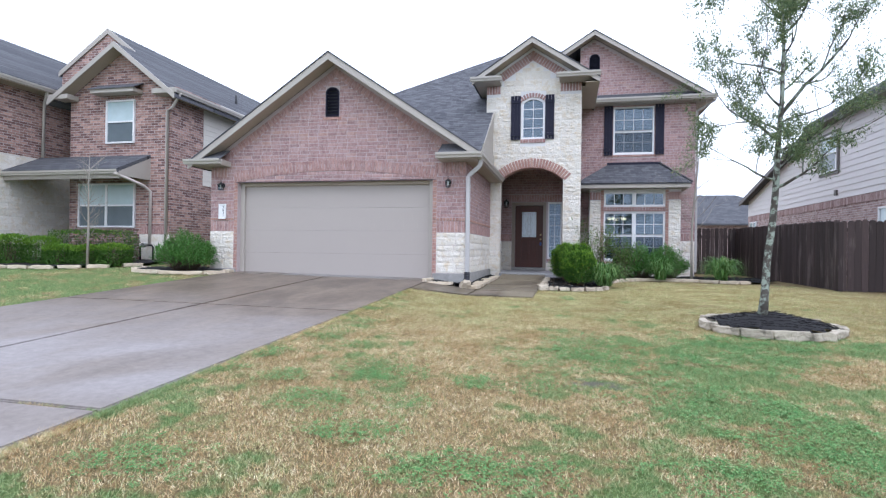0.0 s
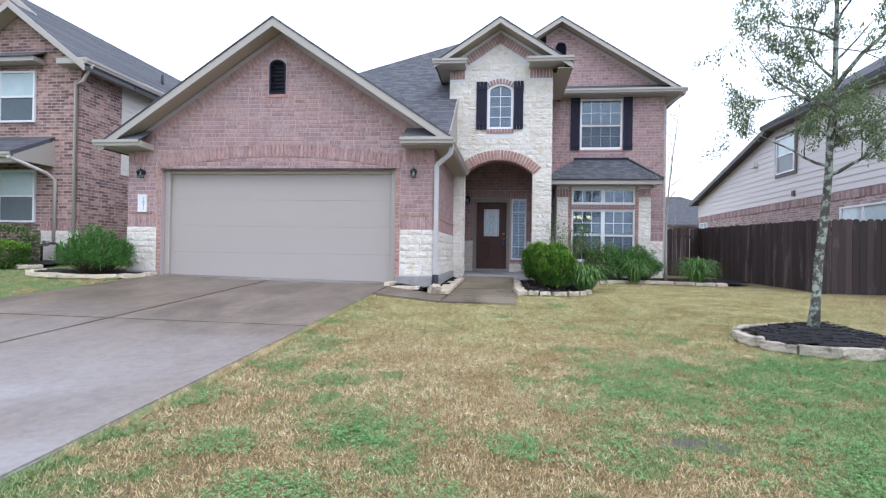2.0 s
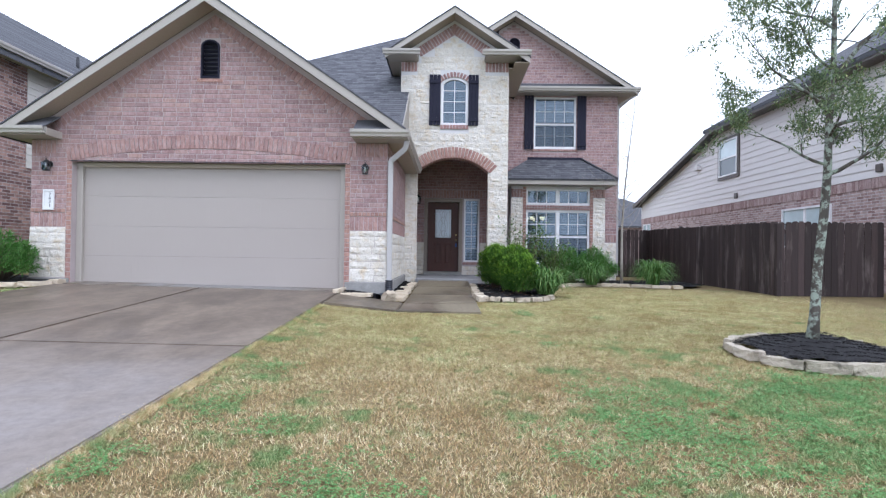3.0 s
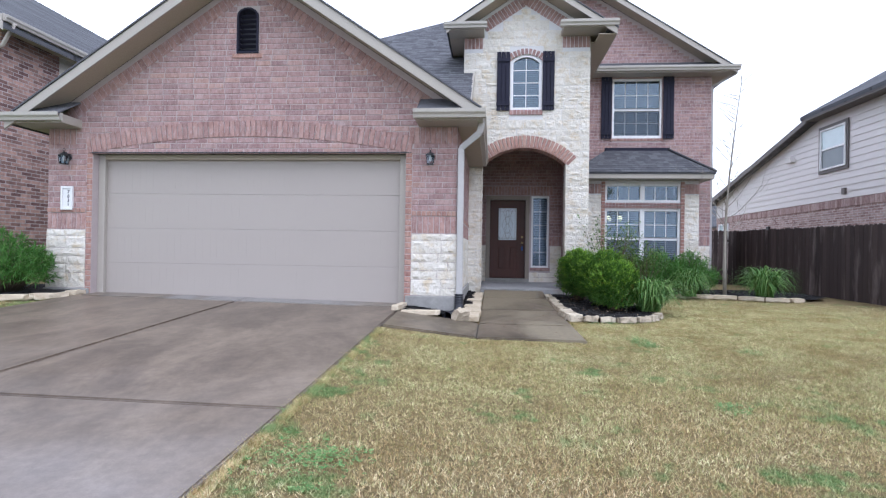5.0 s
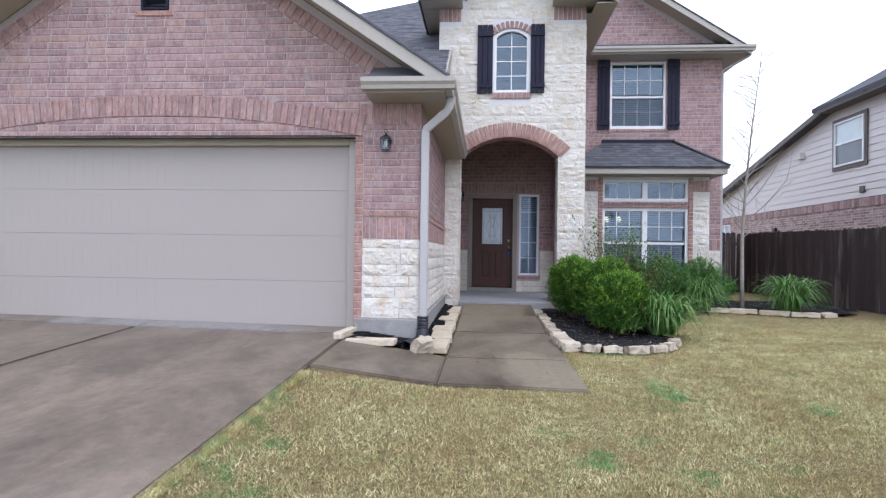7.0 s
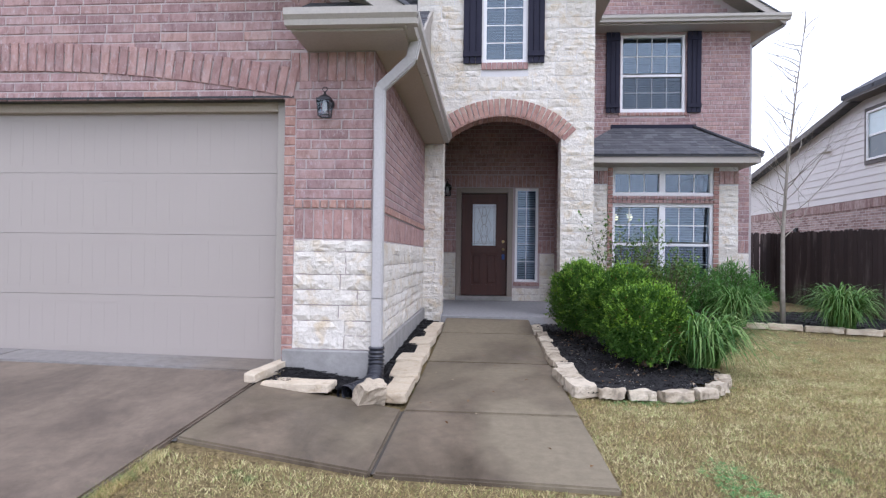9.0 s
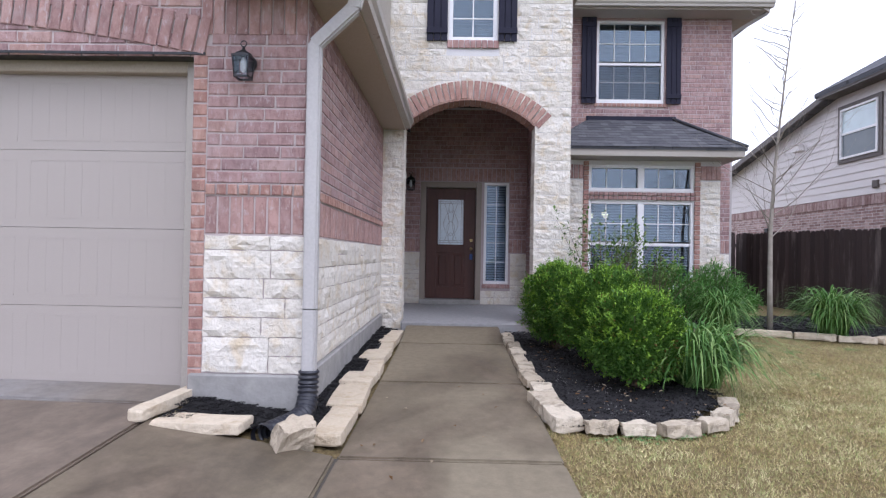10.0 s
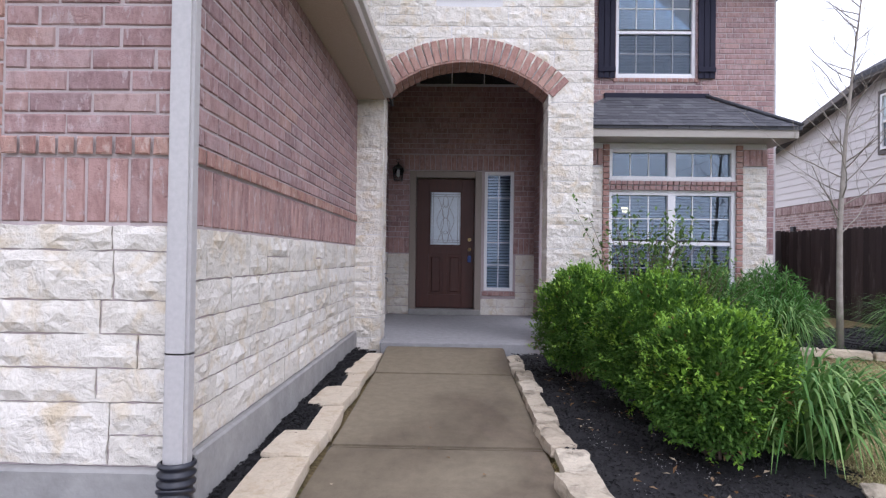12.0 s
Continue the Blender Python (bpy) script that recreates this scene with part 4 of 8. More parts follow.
def wing_spans(v0, v1):
    mid = (v0 + v1) / 2
    half = (R_PEAK - 0.1 - v1) / R_SLOPE
    a, b = max(TX1, R_RIDGE - half), min(RX1, R_RIDGE + half)
    holes = []
    if RW[2] - 0.08 < mid < RW[3]:
        holes.append((RW[0], RW[1]))
    if V2[1] < mid < V2[2] + 0.16:
        holes.append((V2[0] - V2[3], V2[0] + V2[3]))
    if mid < 3.3:
        holes.append((BAYX0, BAYX1))
    return [s for s in cut([(a, b)], holes) if s[1] - s[0] > 0.05] if b - a > 0.1 else []


bond = Courses(wing, wface, near=lambda u, v: v < 5.2 and u > 2.8)
bond.run(1.95, R_PEAK - 0.15, wing_spans, BRICK)
bond.soldiers(BAYX1, RX1, 1.69, 0.25, SOLDIER)
bond.soldiers(RW[0] - 0.05, RW[1] + 0.05, RW[2] - 0.08, 0.075, ROWLOCK, 0.02)
bond.finish()
stones(wing, wface, 0.5, 1.68, lambda a, b: [(BAYX1, RX1)], depth=0.03)
structure_wall("wall_wing_far_side", [(RY + 0.2, 0.3), (27, 0.3), (27, 6.3), (RY + 0.2, 6.3)], [], plane_at(RX1 - 0.2, 0, 0, 90), 0.2, FAR_BRICK_PALE, "red brick side wall of the wing")
build_vent(thing("gable_vent", (V2[0], RY, V2[1]), "dark arched louvred gable vent", "vent", group="gable vents", kind="structure"), V2[0], RY, V2[1], V2[2], V2[3], 0.15)

# bay window wall
BW = (1.29, 3.12, 1.02, 2.57)
BT = (1.29, 3.12, 2.75, 3.20)
bay = structure_wall("wall_bay", [(BAYX0, 0.3), (BAYX1, 0.3), (BAYX1, 3.32), (BAYX0, 3.32)], [rect(BW), rect(BT)], plane_at(0, BAYY + 0.2, 0), 0.2, STONE_MORTAR, "limestone bay wall with brick window surrounds")
bface = plane_at(0, BAYY, 0)
stones(bay, bface, 0.5, 2.93, lambda a, b: [(BAYX0, BW[0] - 0.1), (BW[1] + 0.1, BAYX1)] if b > 1.0 else [(BAYX0, BAYX1)], lengths=(0.36, 0.36))
bond = Courses(bay, bface, depth=0.03, near=lambda u, v: True)
for a, b in ((BAYX0, BW[0] - 0.1), (BW[1] + 0.1, BAYX1)):
    bond.soldiers(a, b, 2.95, 0.25, SOLDIER)
for a in (BW[0] - 0.097, BW[1] + 0.005):
    v = 0.98
    while v < 3.2:
        bond.put(a, v, 0.09, COURSE - JOINT_W, ROWLOCK)
        v += COURSE
bond.soldiers(BW[0], BW[1], 2.585, 0.075, SOLDIER, 0.004)
bond.soldiers(BW[0], BW[1], 2.66, 0.068, SOLDIER, 0.02)
bond.soldiers(BW[0] - 0.1, BW[1] + 0.1, 0.93, 0.08, ROWLOCK, 0.02)
bond.finish()
for a in (BAYX0, BAYX1 - 0.2):
    structure_wall("wall_bay_side", [(BAYY + 0.2, 0.3), (RY, 0.3), (RY, 3.32), (BAYY + 0.2, 3.32)], [], plane_at(a, 0, 0, 90), 0.2, STONE_MORTAR, "limestone side wall of the bay")

# rooms behind the windows, their indoor gloom painted as dark walls
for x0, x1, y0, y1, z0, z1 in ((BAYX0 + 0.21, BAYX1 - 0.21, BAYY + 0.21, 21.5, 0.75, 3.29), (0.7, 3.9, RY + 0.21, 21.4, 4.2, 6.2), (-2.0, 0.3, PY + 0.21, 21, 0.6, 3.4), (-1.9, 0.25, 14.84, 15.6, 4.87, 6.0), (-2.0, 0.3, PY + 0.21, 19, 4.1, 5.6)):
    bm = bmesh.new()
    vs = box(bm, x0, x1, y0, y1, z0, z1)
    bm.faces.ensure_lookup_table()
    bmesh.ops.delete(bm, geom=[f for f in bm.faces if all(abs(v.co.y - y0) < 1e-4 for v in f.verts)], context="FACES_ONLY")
    tagged(part("wall_room", bm, UNLIT_ROOM), "dim plain room behind a window", "wall", kind="structure")


# ---- roofs ----
def shingled(parent, corners, tab=(0.11, 0.24), row=0.142, butt=0.008, name="shingle_courses"):
    """Overlapping tabs on a sloping plane with a level lower edge (first two corners)."""
    pts = [Vector(c) for c in corners]
    u = (pts[1] - pts[0]).normalized()
    nrm = u.cross(pts[2] - pts[1]).normalized()
    if nrm.z < 0:
        nrm = -nrm
    s = nrm.cross(u).normalized()
    if s.z < 0:
        s = -s
    flat = [((p - pts[0]).dot(u), (p - pts[0]).dot(s)) for p in pts]
    top = max(q[1] for q in flat)
    verts, faces = [], []
    v = -0.02
    while v < top:
        reach = min(row + 0.02, top - v)
        ends = []
        for mid in (max(v, 0.005), min(v + reach, top - 0.005)):
            xs = [a + (c - a) * (mid - b) / (d - b) for (a, b), (c, d) in zip(flat, flat[1:] + flat[:1]) if (b - mid) * (d - mid) < 0]
            if len(xs) >= 2:
                ends.append((min(xs), max(xs)))
        if len(ends) == 2:
            lo, hi = max(e[0] for e in ends), min(e[1] for e in ends)
            x = lo
            while x < hi - 0.02:
                w = min(rnd(*tab), hi - x)
                k = len(verts)
                lift = butt * rnd(0.6, 1.3)
                for du, dv, h in ((0.002, 0, 0), (w - 0.002, 0, 0), (w - 0.002, 0, lift), (0.002, 0, lift), (0.002, reach, 0.002), (w - 0.002, reach, 0.002)):
                    verts.append(tuple(pts[0] + u * (x + du) + s * (v + dv + (rnd(-0.004, 0.004) if dv == 0 and h else 0)) + nrm * (h + 0.002)))
                faces += [(k, k + 1, k + 2, k + 3), (k + 3, k + 2, k + 5, k + 4), (k, k + 3, k + 4), (k + 1, k + 5, k + 2)]
                x += w
        v += row
    me = bpy.data.meshes.new(name)
    me.from_pydata(verts, [], faces)
    me.materials.append(SHINGLE)
    ob = new(name, me)
    ob.parent = parent
    ob["kind"] = "stuff"
    return ob


def roof_piece(name, label, planes, thick=0.10, shingles=True):
    bm = bmesh.new()
    for p in planes:
        slab(bm, p, thick)
    bmesh.ops.recalc_face_normals(bm, faces=list(bm.faces))
    ob = tagged(part(name, bm, FAR_SHINGLE), label, "roof", kind="structure")
    if shingles:
        for p in planes:
            shingled(ob, p)
    return ob


def rake(parent, m, outline, depth, material=TRIM, name="fascia"):
    bm = bmesh.new()
    prism(bm, outline, m, depth)
    bmesh.ops.recalc_face_normals(bm, faces=list(bm.faces))
    bevelled(bm, 0.004)
    return part(name, bm, material, parent)


# garage gable roof
OV = 0.42  # how far the verge stands out
E0, E1 = -8.93, -1.72
ez = lambda u: PEAK + 0.10 - abs(u - RIDGE_X) * SLOPE
fy = GY - OV
groof = roof_piece("roof_garage", "dark grey shingle gable roof over the garage", [
    [(E1, 15.0, ez(E1)), (E1, fy, ez(E1)), (RIDGE_X, fy, ez(RIDGE_X)), (RIDGE_X, 15.0, ez(RIDGE_X))],
    [(E0, fy, ez(E0)), (E0, 17.0, ez(E0)), (RIDGE_X, 17.0, ez(RIDGE_X)), (RIDGE_X, fy, ez(RIDGE_X))]], 0.09)


def verge(parent, cx, peak, slope, half_l, half_r, y, width=0.17, depth=0.035):
    """Two raking boards that meet at the peak, with a thin drip edge."""
    m = plane_at(0, y, 0)
    for side, half in ((-1, half_l), (1, half_r)):
        out = [(cx, peak), (cx + side * half, peak - half * slope), (cx + side * half, peak - half * slope - width), (cx, peak - width * 1.05)]
        rake(parent, m, out, depth)
        out = [(cx, peak + 0.022), (cx + side * (half + 0.02), peak - (half + 0.02) * slope + 0.022), (cx + side * (half + 0.02), peak - (half + 0.02) * slope - 0.012), (cx, peak - 0.012)]
        rake(parent, m, out, depth + 0.02, SHINGLE, "drip_edge")


def rake_soffit(parent, cx, peak, slope, half_l, half_r, y0, y1):
    bm = bmesh.new()
    for side, half in ((-1, half_l), (1, half_r)):
        slab(bm, [(cx, y0, peak), (cx, y1, peak), (cx + side * half, y1, peak - half * slope), (cx + side * half, y0, peak - half * slope)], 0.012)
    bmesh.ops.recalc_face_normals(bm, faces=list(bm.faces))
    part("soffit", bm, SOFFIT, parent, "taupe painted soffit")


verge(groof, RIDGE_X, ez(RIDGE_X) - 0.0, SLOPE, RIDGE_X - E0, E1 - RIDGE_X, fy)
rake_soffit(groof, RIDGE_X, ez(RIDGE_X) - 0.10, SLOPE, RIDGE_X - GX0, GX1 - RIDGE_X, fy + 0.005, GY)


def gutter_x(parent, x0, x1, y, z, size=0.12):
    """A gutter along x: a rolled face, open above."""
    bm = bmesh.new()
    prof = [(0.0, 0.0), (-0.075, 0.0), (-0.085, 0.04), (-0.11, 0.07), (-0.115, size), (-0.105, size), (-0.10, 0.075), (-0.072, 0.045), (-0.065, 0.012), (-0.01, 0.012), (-0.01, size), (0.0, size)]
    a = [bm.verts.new((x0, y + p, z + q)) for p, q in prof]
    b = [bm.verts.new((x1, y + p, z + q)) for p, q in prof]
    for i in range(len(prof)):
        j = (i + 1) % len(prof)
        bm.faces.new((a[i], a[j], b[j], b[i]))
    bm.faces.new(a[::-1])
    bm.faces.new(b)
    bmesh.ops.recalc_face_normals(bm, faces=list(bm.faces))
    return part("gutter", bm, GUTTER, parent, "painted metal gutter")


def gutter_y(parent, x, y0, y1, z, size=0.12, sign=1):
    bm = bmesh.new()
    prof = [(0.0, 0.0), (0.075, 0.0), (0.085, 0.04), (0.11, 0.07), (0.115, size), (0.105, size), (0.10, 0.075), (0.072, 0.045), (0.065, 0.012), (0.01, 0.012), (0.01, size), (0.0, size)]
    a = [bm.verts.new((x + sign * p, y0, z + q)) for p, q in prof]
    b = [bm.verts.new((x + sign * p, y1, z + q)) for p, q in prof]
    for i in range(len(prof)):
        j = (i + 1) % len(prof)
        bm.faces.new((a[i], a[j], b[j], b[i]))
    bm.faces.new(a[::-1])
    bm.faces.new(b)
    bmesh.ops.recalc_face_normals(bm, faces=list(bm.faces))
    return part("gutter", bm, GUTTER, parent, "painted metal gutter")


# boxed eaves of the garage, with cornice returns on the gable
EZ = 3.28
part("eave_box", boxes((GX1, E1 - 0.05, GY + 0.002, 14.45, EZ + 0.004, EZ + 0.024), (E1 - 0.05, E1 - 0.03, GY + 0.002, 14.45, EZ, EZ + 0.13)), SOFFIT, groof, "taupe painted soffit")
gutter_y(groof, E1 - 0.03, fy - 0.01, 14.45, EZ + 0.02)
part("cornice_return", boxes((-2.64, E1 - 0.03, fy, GY, EZ, EZ + 0.13), bevel=0.006), TRIM, groof)
gutter_x(groof, -2.66, E1 + 0.08, fy, EZ + 0.02)
bm = bmesh.new()
slab(bm, [(-2.62, fy - 0.05, EZ + 0.14), (E1, fy - 0.05, EZ + 0.14), (-2.06, GY, EZ + 0.42), (-2.62, GY, EZ + 0.42)], 0.02)
part("return_roof", bm, SHINGLE, groof, "small dark shingled return")
part("cornice_return", boxes((E0 + 0.03, -8.02, fy, GY, EZ, EZ + 0.13), bevel=0.006), TRIM, groof)
gutter_x(groof, E0 - 0.08, -8.00, fy, EZ + 0.02)
bm = bmesh.new()
slab(bm, [(E0, fy - 0.05, EZ + 0.14), (-8.04, fy - 0.05, EZ + 0.14), (-8.04, GY, EZ + 0.42), (-8.58, GY, EZ + 0.42)], 0.02)
part("return_roof", bm, SHINGLE, groof, "small dark shingled return")
part("eave_box", boxes((E0 + 0.03, GX0, GY, 17, EZ, EZ + 0.13)), SOFFIT, groof, "taupe painted soffit")

# main hipped roof behind
mz = lambda y: 4.62 + 0.67 * (y - 13.4)
HX, HY = -5.75, 16.4
RZ, RYY, RXX = mz(19.9), 19.9, -2.3
low = 12.6
mroof = roof_piece("roof_main", "large dark grey shingle hip roof of the house", [
    [(HX - (HY - low), low, mz(low)), (-1.98, low, mz(low)), (-1.98, RYY, RZ), (RXX, RYY, RZ)],
    [(HX - (HY - low), 27.2, mz(low)), (HX - (HY - low), low, mz(low)), (RXX, RYY, RZ), (RXX, RYY + 0.01, RZ)],
    [(-1.98, 18.4, mz(18.4)), (1.2, 18.4, mz(18.4)), (0.9, RYY, RZ), (-1.98, RYY, RZ)]], 0.10)
foot = 11.9
shingled(mroof, [(-3.3, foot, mz(foot)), (-1.98, foot, mz(foot)), (-1.98, low + 0.03, mz(low + 0.03)), (-3.3, low + 0.03, mz(low + 0.03))])
bm = bmesh.new()
prism(bm, [(foot, mz(foot) - 0.06), (TY - 0.02, 3.5), (TY - 0.02, mz(TY) - 0.03), (foot, mz(foot) - 0.01)], plane_at(-2.02, 0, 0, 90), 0.035)
bmesh.ops.recalc_face_normals(bm, faces=list(bm.faces))
part("cheek", bm, TRIM, mroof, "taupe painted cheek board")
part("fascia", boxes((-1.99, -1.955, low - 0.02, TY, mz(low) - 0.3, mz(low) - 0.02), bevel=0.003), TRIM, mroof)
bm = bmesh.new()
slab(bm, [(-1.96, low, mz(low) + 0.0), (-1.96, TY - 0.02, mz(TY)), (-2.0, TY - 0.02, mz(TY)), (-2.0, low, mz(low))], 0.16)
bmesh.ops.recalc_face_normals(bm, faces=list(bm.faces))
part("fascia", bm, TRIM, mroof)

# tower roof
TOV = 0.48
ty = TY - TOV
tz = lambda u: T_PEAK + 0.10 - abs(u - T_RIDGE) * T_SLOPE
TE0, TE1 = -2.56, 0.98
troof = roof_piece("roof_tower", "dark grey shingle gable roof of the entry tower", [
    [(TE1, 20, tz(TE1)), (TE1, ty, tz(TE1)), (T_RIDGE, ty, tz(T_RIDGE)), (T_RIDGE, 20, tz(T_RIDGE))],
    [(TE0, ty, tz(TE0)), (TE0, 20, tz(TE0)), (T_RIDGE, 20, tz(T_RIDGE)), (T_RIDGE, ty, tz(T_RIDGE))]], 0.09)
verge(troof, T_RIDGE, tz(T_RIDGE), T_SLOPE, T_RIDGE - TE0, TE1 - T_RIDGE, ty, 0.15)
rake_soffit(troof, T_RIDGE, tz(T_RIDGE) - 0.10, T_SLOPE, 1.5, 1.5, ty + 0.005, TY)
TZ = 6.13
for a, b in ((TE0 + 0.03, -1.76), (-0.10, TE1 - 0.03)):
    part("cornice_return", boxes((a, b, ty, TY, TZ, TZ + 0.12), bevel=0.006), TRIM, troof)
    gutter_x(troof, a - 0.08, b + 0.06, ty, TZ + 0.01)
bm = bmesh.new()
slab(bm, [(TE0, ty - 0.04, TZ + 0.13), (-1.78, ty - 0.04, TZ + 0.13), (-1.78, TY, TZ + 0.3), (TX0, TY, TZ + 0.3)], 0.02)
part("return_roof", bm, SHINGLE, troof, "small dark shingled return")
bm = bmesh.new()
slab(bm, [(-0.08, ty - 0.04, TZ + 0.13), (TE1, ty - 0.04, TZ + 0.13), (TX1, TY, TZ + 0.3), (-0.08, TY, TZ + 0.3)], 0.02)
part("return_roof", bm, SHINGLE, troof, "small dark shingled return")
part("eave_box", boxes((TX1, TE1 - 0.03, TY, 17.4, TZ, TZ + 0.12)), SOFFIT, troof, "taupe painted soffit")
part("eave_box", boxes((TE0 + 0.03, TX0, TY, 17.4, TZ, TZ + 0.12)), SOFFIT, troof, "taupe painted soffit")

part("soffit", boxes((TX1, TE1 - 0.01, TY, 17.0, 5.985, 6.0), (TX1 + 0.1, TE1 - 0.01, ty + 0.03, TY, 5.985, 6.0)), SOFFIT, troof, "taupe painted soffit")
part("fascia", boxes((TE1 - 0.01, TE1 + 0.012, ty + 0.03, 17.0, 5.985, 6.13), bevel=0.003), TRIM, troof)

# wing roof
ry = RY - 0.40
rz = lambda u: R_PEAK + 0.10 - abs(u - R_RIDGE) * R_SLOPE
RE = 4.62
wroof = roof_piece("roof_wing", "dark grey shingle gable roof of the wing", [
    [(RE, 22, rz(RE)), (RE, ry, rz(RE)), (R_RIDGE, ry, rz(R_RIDGE)), (R_RIDGE, 22, rz(R_RIDGE))],
    [(-1.2, ry, rz(-1.2)), (-1.2, 22, rz(-1.2)), (R_RIDGE, 22, rz(R_RIDGE)), (R_RIDGE, ry, rz(R_RIDGE))]], 0.09)
verge(wroof, R_RIDGE, rz(R_RIDGE), R_SLOPE, 2.1, RE - R_RIDGE, ry, 0.15)
rake_soffit(wroof, R_RIDGE, rz(R_RIDGE) - 0.10, R_SLOPE, 2.1, RX1 - R_RIDGE, ry + 0.005, RY)
part("eave_box", boxes((1.0, RE - 0.03, ry, RY, 6.14, 6.28), bevel=0.005), TRIM, wroof)
gutter_x(wroof, 1.0, RE + 0.06, ry, 6.17)
bm = bmesh.new()
slab(bm, [(1.0, ry - 0.05, 6.30), (RE, ry - 0.05, 6.30), (RX1, RY, 6.52), (1.0, RY, 6.52)], 0.03)
part("skirt_roof", bm, SHINGLE, wroof, "narrow dark shingled skirt below the gable")
gutter_y(wroof, RE - 0.03, ry, 26, 6.17)
part("eave_box", boxes((RX1, RE - 0.03, RY, 26, 6.14, 6.28)), SOFFIT, wroof, "taupe painted soffit")

# bay roof
b0, b1, bty = 0.40, 3.80, 16.12
broof = roof_piece("roof_bay", "small dark shingle hip roof over the bay window", [
    [(b0, bty, 3.44), (b1, bty, 3.44), (3.05, RY, 4.20), (1.45, RY, 4.20)],
    [(b1, bty, 3.44), (b1, RY, 3.44), (3.06, RY, 4.20), (3.05, RY, 4.20)]], 0.05)
part("eave_box", boxes((b0, b1 - 0.03, bty + 0.02, RY, 3.28, 3.40), bevel=0.004), TRIM, broof)
part("flashing", boxes((1.42, 3.10, RY - 0.045, RY - 0.003, 4.17, 4.26), bevel=0.004), SHUTTER, broof, "dark metal flashing")
for a, b in (((3.05, RY - 0.02, 4.23), (b1, bty, 3.46)),):
    bm = bmesh.new()
    tube(bm, [a, b], [0.03, 0.03], 6)
    part("hip_cap", bm, SHINGLE, broof)

# ---- windows ----
def window(name, label, r, y, cols, sashes, blinds="", mullion=False, tilt=28, group="", parent_frame=WHITE, arch_top=None, glazing=GLASS):
    """A vinyl window in a wall that faces -y. r: x0, x1, z0, z1; sashes: rows of (z0, z1, rows of panes)."""
    x0, x1, z0, z1 = r
    w = thing(name, ((x0 + x1) / 2, y, z0), label, "window", group, "structure")
    t = 0.05
    if arch_top is None:
        part("frame", boxes((x0, x0 + t, y + 0.02, y + 0.12, z0, z1), (x1 - t, x1, y + 0.02, y + 0.12, z0, z1), (x0 + t, x1 - t, y + 0.02, y + 0.12, z0, z0 + t), (x0 + t, x1 - t, y + 0.02, y + 0.12, z1 - t, z1), bevel=0.004), parent_frame, w)
    else:
        bm = bmesh.new()
        inner = [(x0 + t + (u - x0) * (x1 - x0 - 2 * t) / (x1 - x0), z0 + t + (v - z0) * (z1 + arch_top - z0 - 2 * t) / (z1 + arch_top - z0)) for u, v in win_hole]
        holed(bm, win_hole, [inner], plane_at(0, y + 0.12, 0), 0.10)
        part("frame", bm, parent_frame, w)
        z1 += arch_top - 0.02
    halves = [(x0 + t, (x0 + x1) / 2 - 0.05), ((x0 + x1) / 2 + 0.05, x1 - t)] if mullion else [(x0 + t, x1 - t)]
    if mullion:
        part("mullion", boxes(((x0 + x1) / 2 - 0.055, (x0 + x1) / 2 + 0.055, y + 0.015, y + 0.12, z0 + t, z1 - t), bevel=0.004), parent_frame, w)
    for a, b in halves:
        for k, (s0, s1, nrow) in enumerate(sashes):
            if len(sashes) > 1:
                out = 0.035 if k == 0 else 0.055
                ss0, ss1 = (s0, s1)
                part("sash", boxes((a, b, y + out, y + out + 0.04, ss1 - 0.05, ss1) if k == 0 else (a, b, y + out, y + out + 0.04, ss0, ss0 + 0.03), (a, b, y + out, y + out + 0.04, ss0, ss0 + 0.03), bevel=0.003), parent_frame, w)
            part("pane", boxes((a, b, y + 0.075, y + 0.079, s0, s1)), SCREENED if k == 0 and len(sashes) > 1 else glazing, w).visible_shadow = False
            bm = bmesh.new()
            for i in range(1, cols):
                xx = a + (b - a) * i / cols
                box(bm, xx - 0.008, xx + 0.008, y + 0.064, y + 0.074, s0, s1)
            for j in range(1, nrow):
                zz = s0 + (s1 - s0) * j / nrow
                box(bm, a, b, y + 0.066, y + 0.073, zz - 0.008, zz + 0.008)
            part("muntins", bm, DIM_GRID if k == 0 and len(sashes) > 1 else parent_frame, w)
        if blinds:
            lo, hi = blinds
            zz = lo
            bm = bmesh.new()
            while zz < hi:
                box(bm, a - 0.03, b + 0.03, -0.022, 0.022, -0.0015, 0.0015, Matrix.Translation((0, y + 0.17, zz)) @ Matrix.Rotation(radians(tilt), 4, "X"))
                zz += 0.048
            part("blind", bm, BLIND, w, "white horizontal slat blind")
    return w


window("window_1", "white arched window with a grid of panes", (TW0, TW1, TWZ0, TWZ1), TY, 2, [(TWZ0 + 0.05, TWZ1 + win_rise - 0.05, 4)], (TWZ0, TWZ1 + 0.1), arch_top=win_rise)
zm = 5.30
window("window_2", "white double-hung window with a pane grid and blinds", RW, RY, 4, [(RW[2] + 0.05, zm, 2), (zm, RW[3] - 0.05, 2)], (RW[2], RW[3]))
zm = 1.84
window("window_3", "wide white double-hung bay window with blinds", BW, BAYY, 3, [(BW[2] + 0.05, zm, 2), (zm, BW[3] - 0.05, 2)], (BW[2], BW[3]), True)
window("window_4", "white transom window over the bay window", BT, BAYY, 3, [(BT[2] + 0.05, BT[3] - 0.05, 1)], "", True)
window("window_5", "narrow white sidelight window with blinds", LITE, PY, 2, [(LITE[2] + 0.05, LITE[3] - 0.05, 5)], (LITE[2], LITE[3]), tilt=50, glazing=COATED)
